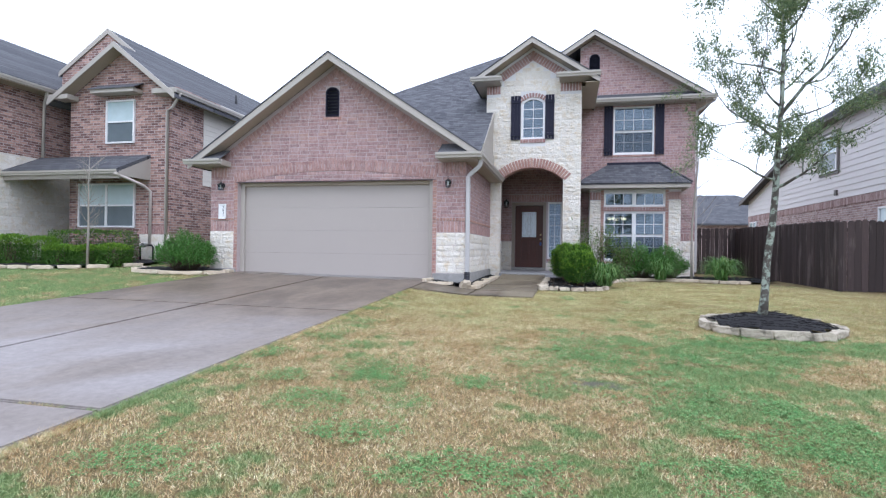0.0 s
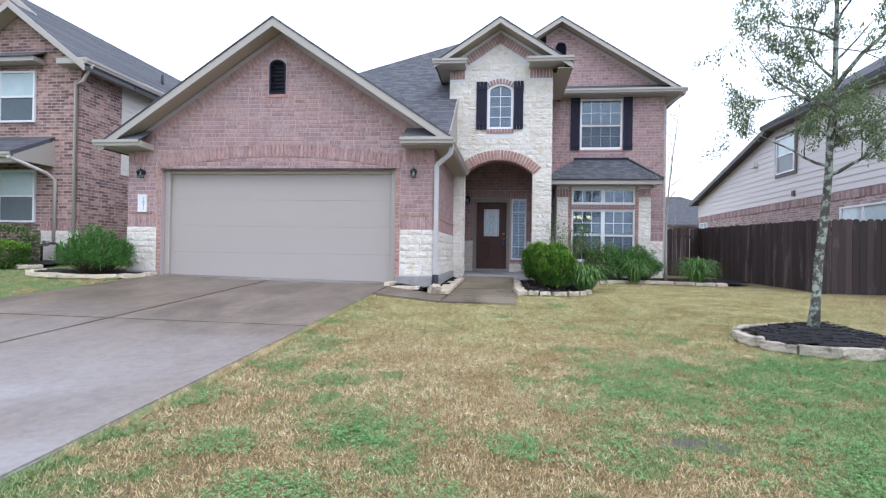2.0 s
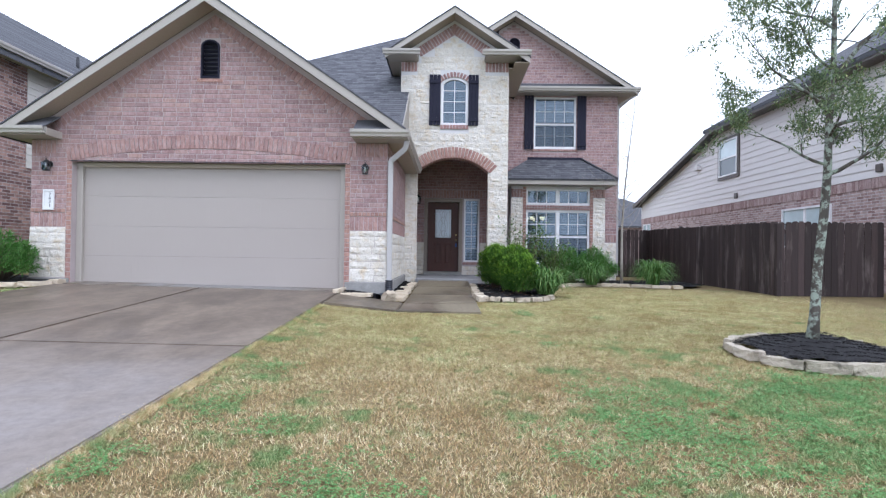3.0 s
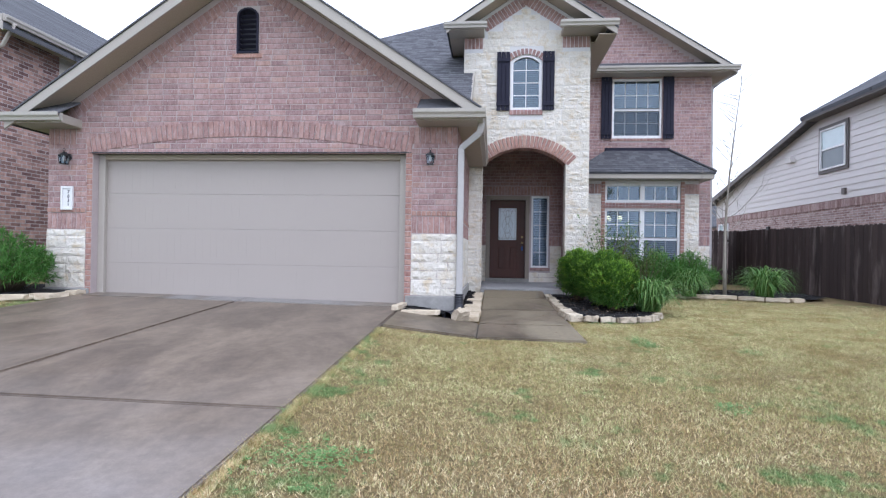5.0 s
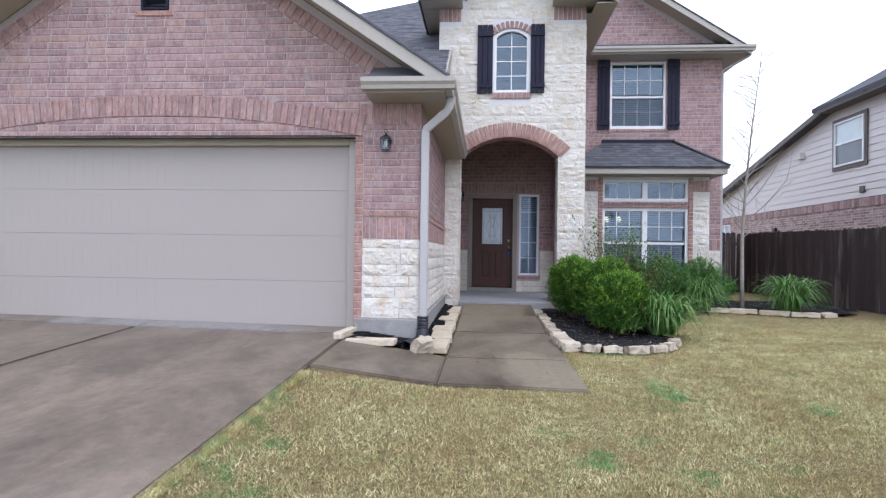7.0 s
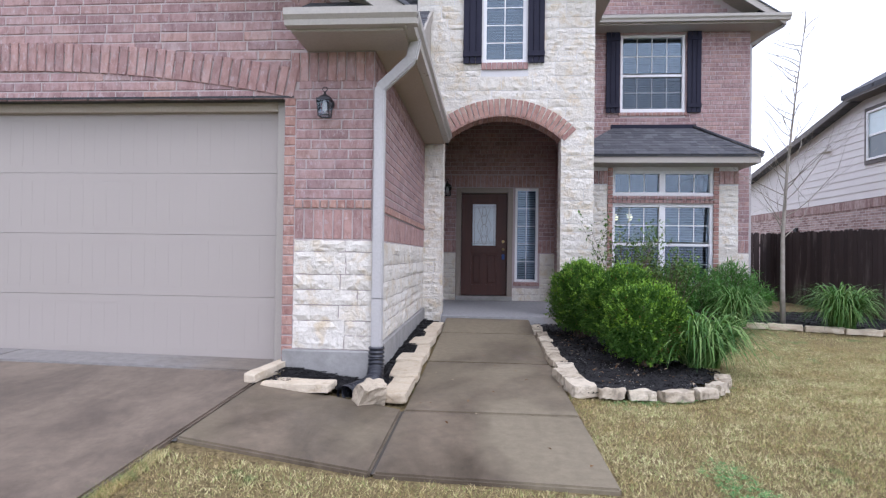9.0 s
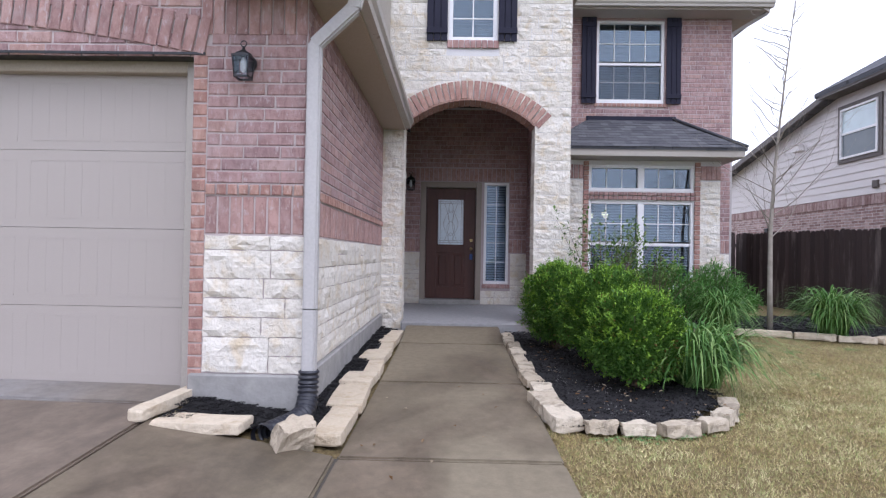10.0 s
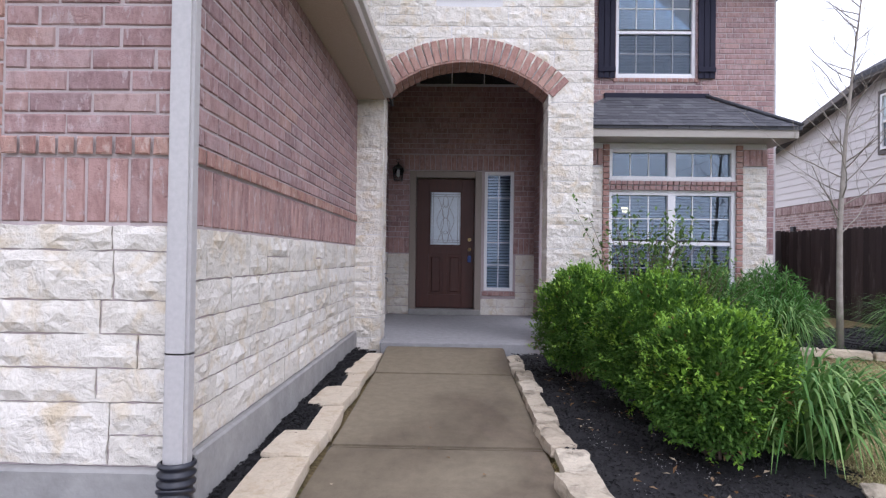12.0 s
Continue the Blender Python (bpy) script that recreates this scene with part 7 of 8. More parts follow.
boxwood(0.45, 12.4, 0.42, 0.41, 0.88, 20000, "rounded bright green boxwood shrub beside the walk", 5)
boxwood(0.47, 11.55, 0.365, 0.37, 0.74, 20000, "rounded boxwood shrub with some brown dry leaves", 8)


def strap_plant(x, y, r, h, blades, label, seed, group="arching grass clumps", bow=1.25, root=0.08):
    random.seed(seed)
    z0 = ground_z(x, y) + 0.03
    ob = thing("liriope_clump", (x, y, z0), label, "grass clump", group)
    v, f = [], []
    for number in range(blades):
        if number == 90:
            rest_v, rest_f = v, f = [], []
        a = rnd(0, 2 * math.pi)
        reach = r * rnd(0.35, 1.05)
        top = h * rnd(0.55, 1.05)
        w = rnd(0.006, 0.011)
        base = Vector((x + rnd(-root, root), y + rnd(-root, root), z0))
        out = Vector((math.cos(a), math.sin(a), 0))
        side = Vector((-out.y, out.x, 0))
        n = 7
        k = len(v)
        droop = rnd(0.6, 1.7)
        for i in range(n + 1):
            s = i / n
            p = base + out * reach * s ** bow + Vector((0, 0, top * (1.9 * s - (0.9 + droop * 0.55) * s * s * 1.0)))
            p.z = max(p.z, z0 + 0.01)
            ww = w * (1 - s ** 3) + 0.0008
            v += [tuple(p - side * ww), tuple(p + side * ww)]
        f += [(k + 2 * i, k + 2 * i + 1, k + 2 * i + 3, k + 2 * i + 2) for i in range(n)]
        if number < 90 or number == blades - 1:
            me = bpy.data.meshes.new("leaf")
            me.from_pydata(v, [], f)
            me.materials.append(STRAP)
            bl = new("leaf" if number < 90 else "foliage", me)
            bl.parent, bl.matrix_parent_inverse = ob, world_of(ob).inverted()
            if number < 90:
                v, f = [], []
    return ob


strap_plant(1.02, 11.66, 0.70, 0.80, 640, "long arching green grass clump beside the boxwood", 11, bow=0.9, root=0.14)
strap_plant(2.72, 14.75, 0.62, 0.90, 560, "arching green grass clump before the bay", 12, root=0.12)
strap_plant(4.28, 14.75, 0.74, 0.95, 700, "wide arching green grass clump by the fence", 13, root=0.13)


def narrow_shrub(x, y, rx, ry, h, whorls, label, seed):
    """A loose shrub of upright shoots with whorls of narrow leaves."""
    random.seed(seed)
    z0 = ground_z(x, y) + 0.03
    ob = thing("narrow_leaved_shrub", (x, y, z0), label, "shrub")
    bm = bmesh.new()
    lv = Leaves()
    for _ in range(whorls):
        a, q = rnd(0, 6.283), math.sqrt(rnd(0, 1))
        tip = Vector((x + rx * q * math.cos(a), y + ry * q * math.sin(a), z0 + h * (1 - 0.55 * q * q) * rnd(0.45, 1.0)))
        foot = Vector((x + (tip.x - x) * 0.3, y + (tip.y - y) * 0.3, z0))
        tube(bm, [foot, foot.lerp(tip, 0.6) + Vector((0, 0, 0.03)), tip], [0.006, 0.004, 0.002], 4)
        axis = (tip - foot).normalized()
        for k in range(26):
            s = rnd(0, 0.22)
            p = tip - axis * s
            lv.leaf(p, axis * rnd(0.1, 0.9) + some_way() * 0.9, rnd(0.08, 0.15), rnd(0.012, 0.018))
    part("branching", bm, TWIG, ob, "thin brown stems")
    lv.part("foliage", FEATHER, ob)
    return ob


narrow_shrub(2.15, 15.35, 0.80, 0.55, 1.05, 230, "dark green narrow-leaved shrub under the bay window", 21)
narrow_shrub(3.0, 15.45, 0.65, 0.5, 1.05, 190, "dark green narrow-leaved shrub at the bay corner", 22)
narrow_shrub(-8.95, 10.15, 0.85, 0.50, 1.02, 300, "bushy green narrow-leaved shrub at the garage corner", 23)


def rose(x, y, h, label, seed):
    """A thin, open shrub of arching canes with sparse leaves."""
    random.seed(seed)
    z0 = ground_z(x, y) + 0.03
    ob = thing("rose_bush", (x, y, z0), label, "shrub")
    bm = bmesh.new()
    lv = Leaves()
    for _ in range(32):
        a = rnd(0, 6.283)
        r = rnd(0.15, 0.72)
        e = Vector((x + r * math.cos(a), y + r * math.sin(a) * 0.7, z0 + h * rnd(0.66, 1.05)))
        s = Vector((x + rnd(-.1, .1), y + rnd(-.1, .1), z0 - 0.02))
        m = s.lerp(e, 0.6) + Vector((0, 0, 0.15))
        pts = [s, s.lerp(m, 0.6), m, e]
        tube(bm, pts, [0.008, 0.006, 0.004, 0.002], 5)
        for k in range(34):
            t = rnd(0.35, 1.0)
            p = s.lerp(e, t) + Vector((0, 0, 0.15 * (1 - abs(t - 0.6))))
            p += some_way() * 0.07
            lv.leaf(p, some_way(0.3), rnd(0.045, 0.075), rnd(0.028, 0.042))
    part("branching", bm, TWIG, ob, "thin brown canes")
    lv.part("foliage", ROSE_LEAF, ob)
    return ob


rose(0.95, 14.2, 1.50, "loose leggy rose bush before the bay window", 31)
rose(1.65, 14.6, 1.10, "loose leggy rose bush before the bay window", 32)


def hedge(x, y, lx, ly, h, count, label, seed, material=HEDGE_LEAF, bright=0.25, name="hedge_shrub"):
    random.seed(seed)
    z0 = ground_z(x, y)
    ob = thing(name, (x, y, z0), label, "hedge")
    lv, tp = Leaves(), Leaves()
    off = Vector((seed, seed * 2, 0))
    for _ in range(count):
        d = some_way()
        m = max(abs(d.x), abs(d.y), abs(d.z))
        q = d.normalized().lerp(d / m, 0.6) * (1 + 0.12 * noise.noise(d * 4 + off)) * rnd(0.82, 1.02)
        p = Vector((x + q.x * lx / 2, y + q.y * ly / 2, z0 + h / 2 + q.z * h / 2))
        if p.z < z0:
            continue
        (tp if q.z > 0.4 and rnd(0, 1) < bright else lv).leaf(p, d + some_way() * 0.9, rnd(0.04, 0.07), rnd(0.025, 0.042))
    bm = bmesh.new()
    for _ in range(8):
        sxx = x + rnd(-lx, lx) * 0.3
        tube(bm, [(sxx, y, z0 - 0.03), (sxx + rnd(-.1, .1), y + rnd(-.1, .1), z0 + h * 0.8)], [0.02, 0.006], 5)
    part("branching", bm, TWIG, ob)
    lv.part("foliage", material, ob)
    tp.part("new_growth", BOX_TIP, ob, "lighter new growth")["kind"] = "stuff"
    return ob


hedge(-13.35, 11.75, 3.1, 0.7, 0.95, 7000, "clipped dark green hedge before the neighbour house", 41, bright=0.25)
for i, (x, y, r, h) in enumerate(((-11.75, 10.9, 0.72, 0.58), (-12.45, 10.75, 0.62, 0.54), (-13.2, 10.6, 0.66, 0.56), (-14.0, 10.75, 0.85, 0.76), (-14.85, 10.6, 0.8, 0.82), (-15.7, 10.9, 0.9, 0.74), (-16.6, 10.9, 0.9, 0.78))):
    hedge(x, y, r, 0.75, h, 4200, "rounded bright green shrub before the neighbour house", 50 + i, BOX_LEAF, 0.7, "round_shrub")


# ---- trees ----
def grow(bm, lv, p, d, length, r, depth, leaf_fn, bend=0.25, rise=0.06, kids=3):
    """A limb that tapers, bends and forks."""
    n = 5
    pts, rad = [p.copy()], [r]
    for i in range(n):
        d = (d + some_way() * bend * 0.5 + Vector((0, 0, rise))).normalized()
        p = p + d * length / n
        pts.append(p.copy())
        rad.append(r * (1 - 0.55 * (i + 1) / n))
    tube(bm, pts, rad, 7 if r > 0.02 else 5 if r > 0.006 else 3, caps=False)
    if depth == 0:
        leaf_fn(lv, pts, d)
        return
    for k in range(kids):
        s = rnd(0.35, 1.0) if k else 1.0
        i = min(n, max(1, int(s * n)))
        side = (d + some_way() * (0.95 if k else 0.45)).normalized()
        grow(bm, lv, pts[i], side, length * rnd(0.55, 0.8), rad[i] * (0.75 if k == 0 else 0.6), depth - 1, leaf_fn, bend, rise, kids)
    if depth <= 2:
        leaf_fn(lv, pts[2:], d)


def oak_leaves(lv, pts, d):
    for p in pts[1:]:
        for _ in range(10):
            lv.leaf(p + some_way() * rnd(0.01, 0.09), d * 0.6 + some_way(), rnd(0.026, 0.056), rnd(0.011, 0.020))


random.seed(77)
tree = thing("young_oak_tree", (2.57, 5.96, 0.5), "young oak tree with lichened bark and sparse small leaves", "tree")
bm, lv = bmesh.new(), Leaves()
trunk = [(2.55, 5.96, 0.45), (2.575, 5.96, 0.75), (2.60, 5.96, 1.2), (2.66, 5.97, 1.7), (2.69, 5.97, 2.1), (2.71, 5.98, 2.6), (2.75, 5.98, 3.2), (2.77, 6.0, 3.9), (2.74, 6.0, 4.6), (2.76, 6.0, 5.3), (2.8, 6.0, 6.0)]
tube(bm, trunk, [0.066, 0.047, 0.042, 0.040, 0.037, 0.031, 0.026, 0.020, 0.015, 0.010, 0.004], 12)
limbs = ((2.1, -25, 0.55, 1.05, 0.022), (2.2, 168, 0.35, 1.15, 0.017), (2.35, 65, 0.40, 0.95, 0.015), (2.45, -100, 0.40, 0.95, 0.015), (2.55, 8, 0.38, 1.50, 0.021),
         (2.7, 190, 0.50, 1.35, 0.021), (2.8, 125, 0.50, 1.05, 0.015), (2.9, -55, 0.50, 1.15, 0.016), (3.0, 5, 1.70, 2.1, 0.026), (3.1, 155, 0.70, 1.2, 0.016),
         (3.3, 30, 0.75, 1.15, 0.015), (3.5, 185, 0.70, 1.3, 0.016), (3.7, -80, 0.80, 0.95, 0.013), (3.85, 95, 0.90, 0.95, 0.013), (4.0, -10, 0.85, 1.15, 0.014),
         (4.2, 195, 0.90, 1.1, 0.013), (4.5, 20, 1.0, 0.9, 0.011), (4.7, 160, 1.0, 0.85, 0.010), (5.0, -60, 1.2, 0.7, 0.009), (5.3, 110, 1.3, 0.6, 0.007))
for z, az, up, length, r in limbs:
    a = radians(az)
    cx = float(np.interp(z, [t[2] for t in trunk], [t[0] for t in trunk]))
    d = Vector((math.cos(a), math.sin(a), up)).normalized()
    grow(bm, lv, Vector((cx, 5.98, z)), d, length * 0.52, r, 3, oak_leaves, 0.5, 0.03, 3)
part("trunk", bm, BARK, tree, "trunk and limbs with pale green lichen")
lv.part("crown", OAK_LEAF, tree, "sparse small dull green leaves")


def bare(lv, pts, d):
    return


random.seed(91)
sapling = thing("bare_sapling", (3.61, 15.1, 0.55), "bare leafless sapling with pale bark in the bed", "tree")
bm, lv = bmesh.new(), Leaves()
line = [(3.61, 15.1, 0.5), (3.60, 15.1, 1.2), (3.60, 15.1, 2.0), (3.66, 15.1, 3.0), (3.76, 15.1, 4.0), (3.88, 15.1, 5.0), (3.95, 15.1, 5.7)]
tube(bm, line, [0.042, 0.035, 0.030, 0.021, 0.013, 0.007, 0.003], 9)
part("trunk", bm, SAPLING_BARK, sapling)
bm = bmesh.new()
for i in range(40):
    z = 1.9 + 3.4 * i / 40
    cx = float(np.interp(z, [t[2] for t in line], [t[0] for t in line]))
    a = rnd(0, 6.283)
    d = Vector((math.cos(a), math.sin(a) * 0.8, rnd(0.35, 0.8))).normalized()
    grow(bm, lv, Vector((cx, 15.1, z)), d, rnd(0.6, 1.05) * (1.1 - (z - 1.9) / 5), 0.008, 2, bare, 0.4, 0.05, 3)
part("branching", bm, SAPLING_BARK, sapling)
random.seed(95)
thin = thing("bare_young_tree", (-12.0, 10.3, 0.7), "thin bare young tree before the neighbour house", "tree")
bm = bmesh.new()
zg = ground_z(-12.0, 10.3)
tube(bm, [(-12.0, 10.3, zg - 0.05), (-11.98, 10.3, zg + 1.0), (-12.0, 10.3, zg + 2.2), (-11.97, 10.3, zg + 3.0)], [0.035, 0.028, 0.016, 0.004], 7)
for i in range(26):
    z = zg + 0.7 + 2.0 * i / 26
    a = rnd(0, 6.283)
    grow(bm, lv, Vector((-12.0, 10.3, z)), Vector((math.cos(a), math.sin(a), 0.9)).normalized(), rnd(0.3, 0.6), 0.008, 1, bare, 0.35, 0.05, 4)
part("trunk", bm, SAPLING_BARK, thin)

# ---- wall lamps, number plate, chandelier ----
LAMP_GLASS = glass_material("lamp_glass", (0.85, 0.88, 0.9), 1.6)
BULB_OFF = plain("white_bulb", (0.8, 0.8, 0.78), (0.76, 0.76, 0.74), 10, 60, 0.3, 0.02)


def wall_lamp(x, y, z, label, s=1.0):
    """A black coach lamp: round back plate, arm, glazed body, cap."""
    ob = thing("wall_lamp", (x, y, z), label, "wall lamp", "coach lamps")
    bm = bmesh.new()
    tube(bm, [(x, y, z + 0.03 * s), (x, y - 0.025 * s, z + 0.03 * s)], [0.062 * s, 0.055 * s], 18)
    part("back_plate", bm, BLACK, ob)
    bm = bmesh.new()
    tube(bm, [(x, y - 0.02 * s, z + 0.05 * s), (x - 0.0, y - 0.07 * s, z + 0.10 * s), (x, y - 0.10 * s, z + 0.085 * s)], [0.012 * s] * 3, 8)
    part("arm", bm, BLACK, ob)
    c = y - 0.115 * s
    bm = bmesh.new()
    tube(bm, [(x, c, z + 0.04 * s), (x, c, z + 0.065 * s), (x, c, z + 0.09 * s), (x, c, z + 0.105 * s), (x, c, z + 0.12 * s)], [0.070 * s, 0.060 * s, 0.022 * s, 0.010 * s, 0.012 * s], 16)
    tube(bm, [(x + 0.022 * s * math.sin(a), c, z + 0.142 * s - 0.022 * s * math.cos(a)) for a in (2 * math.pi * i / 12 for i in range(13))], [0.004 * s] * 13, 6)
    part("cap", bm, BLACK, ob)
    bm = bmesh.new()
    for sx_ in (-1, 1):
        for sy_ in (-1, 1):
            tube(bm, [(x + sx_ * 0.062 * s, c + sy_ * 0.062 * s, z + 0.04 * s), (x + sx_ * 0.048 * s, c + sy_ * 0.048 * s, z - 0.11 * s)], [0.0042 * s, 0.0042 * s], 6)
    for zz, w in ((0.04, 0.062), (-0.11, 0.048)):
        box(bm, x - w * s, x + w * s, c - w * s - 0.005, c - w * s + 0.005, z + zz * s - 0.006, z + zz * s + 0.006)
        box(bm, x - w * s, x + w * s, c + w * s - 0.005, c + w * s + 0.005, z + zz * s - 0.006, z + zz * s + 0.006)
        box(bm, x - w * s - 0.005, x - w * s + 0.005, c - w * s, c + w * s, z + zz * s - 0.006, z + zz * s + 0.006)
        box(bm, x + w * s - 0.005, x + w * s + 0.005, c - w * s, c + w * s, z + zz * s - 0.006, z + zz * s + 0.006)
    part("cage", bm, BLACK, ob)
    bm = bmesh.new()
    a, b = 0.058 * s, 0.045 * s
    lo = [bm.verts.new((x + i * b, c + j * b, z - 0.105 * s)) for i, j in ((-1, -1), (1, -1), (1, 1), (-1, 1))]
    hi = [bm.verts.new((x + i * a, c + j * a, z + 0.035 * s)) for i, j in ((-1, -1), (1, -1), (1, 1), (-1, 1))]
    for i in range(4):
        bm.faces.new((lo[i], lo[(i + 1) % 4], hi[(i + 1) % 4], hi[i]))
    part("glass", bm, LAMP_GLASS, ob).visible_shadow = False
    bm = bmesh.new()
    tube(bm, [(x, c, z + 0.04 * s), (x, c, z + 0.0), (x, c, z - 0.05 * s), (x, c, z - 0.07 * s)], [0.012 * s, 0.022 * s, 0.022 * s, 0.006 * s], 10)
    part("bulb", bm, BULB_OFF, ob)
    return ob


wall_lamp(-2.45, GY - 0.012, 2.80, "black glazed coach lamp on the brick pier", 0.88)
wall_lamp(-8.23, GY - 0.012, 2.80, "black glazed coach lamp on the brick pier", 0.88)
wall_lamp(-1.88, PY - 0.012, 2.92, "black coach lamp beside the front door", 1.25)

plate = thing("house_number_plate", (-8.23, GY, 2.0), "white house number plate with dark digits on brick", "number plate")
part("plate", boxes((-8.335, -8.135, GY - 0.024, GY - 0.012, 1.99, 2.36)), WHITE, plate)
part("rim", boxes((-8.335, -8.31, GY - 0.045, GY - 0.024, 1.99, 2.36), (-8.16, -8.135, GY - 0.045, GY - 0.024, 1.99, 2.36), (-8.31, -8.16, GY - 0.045, GY - 0.024, 1.99, 2.02), (-8.31, -8.16, GY - 0.045, GY - 0.024, 2.33, 2.36), bevel=0.003), WHITE, plate, "raised white rim")


def lettering(text, x, y, z, size, parent, name="digit"):
    cu = bpy.data.curves.new(name, "FONT")
    cu.body, cu.size, cu.extrude, cu.align_x = text, size, 0.002, "CENTER"
    tmp = bpy.data.objects.new(name, cu)
    scene.collection.objects.link(tmp)
    me = bpy.data.meshes.new_from_object(tmp.evaluated_get(bpy.context.evaluated_depsgraph_get()))
    scene.collection.objects.unlink(tmp)
    bpy.data.objects.remove(tmp)
    me.transform(plane_at(x, y, z))
    me.materials.append(SHUTTER)
    ob = new(name, me)
    ob.parent, ob.matrix_parent_inverse = parent, world_of(parent).inverted()


for i, ch in enumerate("7831"):
    lettering(ch, -8.215, GY - 0.026, 2.245 - i * 0.066, 0.078, plate)

chand = thing("chandelier", (1.85, 18.4, 2.45), "brass chandelier with lit glass shades in the room", "chandelier")
bm = bmesh.new()
tube(bm, [(1.85, 18.4, 3.29), (1.85, 18.4, 2.35)], [0.012, 0.02], 8)
for i in range(5):
    a = 2 * math.pi * i / 5 + 0.3
    tube(bm, [(1.85, 18.4, 2.38), (1.85 + 0.15 * math.cos(a), 18.4 + 0.15 * math.sin(a), 2.30), (1.85 + 0.27 * math.cos(a), 18.4 + 0.27 * math.sin(a), 2.40)], [0.01, 0.01, 0.01], 6)
part("arms", bm, BRASS, chand)
for i in range(5):
    a = 2 * math.pi * i / 5 + 0.3
    bx, by = 1.85 + 0.27 * math.cos(a), 18.4 + 0.27 * math.sin(a)
    bm = bmesh.new()
    tube(bm, [(bx, by, 2.40), (bx, by, 2.43), (bx, by, 2.50)], [0.02, 0.045, 0.06], 10)
    part("shade", bm, BULB, chand, "lit glass shade")

# ---- grass ----
def grass(name, count, region, keep, hmin, hmax, seed):
    """Blades by the hundred thousand, each one slim triangle, in one mesh."""
    r = np.random.default_rng(seed)
    x = r.uniform(region[0], region[1], count)
    y = region[2] + (region[3] - region[2]) * r.uniform(0, 1, count)
    ok = keep(x, y)
    x, y = x[ok], y[ok]
    n = len(x)
    d = np.interp(y, [q[0] for q in DRIVE_Z], [q[1] for q in DRIVE_Z]) + np.clip(EDGE - x, 0, 9) * 0.013 * np.clip(y / 10.6, 0, 1)
    l = np.interp(y, [q[0] for q in LAWN_Z], [q[1] for q in LAWN_Z])
    k = np.clip((x - EDGE) / (-1.7 - EDGE), 0, 1)
    z = d * (1 - k) + l * k - 0.028
    h = r.uniform(hmin, hmax, n)
    a = r.uniform(0, 2 * np.pi, n)
    lean = r.uniform(0.2, 1.3, n) * h
    w = r.uniform(0.0011, 0.0022, n)
    ox, oy = np.cos(a), np.sin(a)
    b = r.uniform(0, 2 * np.pi, n)
    px, py = np.cos(b) * w, np.sin(b) * w
    v = np.empty((n, 3, 3))
    v[:, 0] = np.stack([x - px, y - py, z], 1)
    v[:, 1] = np.stack([x + px, y + py, z], 1)
    v[:, 2] = np.stack([x + ox * lean, y + oy * lean, z + h * 0.85], 1)
    me = bpy.data.meshes.new(name)
    me.vertices.add(n * 3)
    me.vertices.foreach_set("co", v.reshape(-1))
    idx = np.arange(n * 3)
    me.loops.add(n * 3)
    me.loops.foreach_set("vertex_index", idx.astype(np.int32))
    me.polygons.add(n)
    me.polygons.foreach_set("loop_start", (np.arange(n) * 3).astype(np.int32))
    me.polygons.foreach_set("loop_total", np.full(n, 3, np.int32))
    me.update()
    me.validate()
    me.materials.append(GRASS_BLADE)
    return tagged(new(name, me), "short lawn grass, straw-coloured with green patches", "grass", kind="stuff")


def in_poly_np(poly, x, y):
    inside = np.zeros(len(x), bool)
    for (x0, y0), (x1, y1) in zip(poly, poly[1:] + poly[:1]):
        if y0 != y1:
            inside ^= ((y0 > y) != (y1 > y)) & (x < x0 + (x1 - x0) * (y - y0) / (y1 - y0))
    return inside


def lawn_keep(x, y):
    off = (x < EDGE + 0.01 + 0.02 * np.sin(y * 7) + 0.015 * np.sin(y * 23)) | ((y > 8.84 - 0.056 * (x + 1.7) + 0.012 * np.sin(x * 31)) & (x < WX1 + 0.01 + 0.012 * np.sin(y * 19)))
    for poly in (BED_RIGHT, RING):
        off |= in_poly_np(poly, x, y)
    return ~off


def thinned(x, y):
    """Fewer blades further off, fading out with no hard edge."""
    r = np.random.default_rng(9)
    d = np.hypot(np.maximum(np.abs(x - 0.6) - 1.8, 0), np.maximum(np.abs(y - 6.0) - 5.0, 0))
    return lawn_keep(x, y) & (r.uniform(0, 1, len(x)) < np.clip(1.05 - d / 4.5, 0, 1))


grass("lawn_grass", 2100000, (-2.9, 7.0, -3.2, 15.3), thinned, 0.011, 0.031, 1)
grass("lawn_grass", 90000, (-16, -7.9, 4.5, 11.0), lambda x, y: (x < -7.97) & ~in_poly_np(BED_FAR, x, y) & ~in_poly_np(BED_NEIGH, x, y), 0.03, 0.06, 4)
grass("verge_grass", 46000, (EDGE - 0.06, EDGE + 0.08, -3.2, 8.85), lambda x, y: x > EDGE - 0.018 + 0.022 * np.sin(y * 9) + 0.016 * np.sin(y * 31), 0.026, 0.048, 12)

grass("joint_weeds", 1600, (-3.9, -2.88, 1.525, 1.575), lambda x, y: np.sin(x * 9) + np.sin(x * 23) > -0.3, 0.02, 0.05, 15)

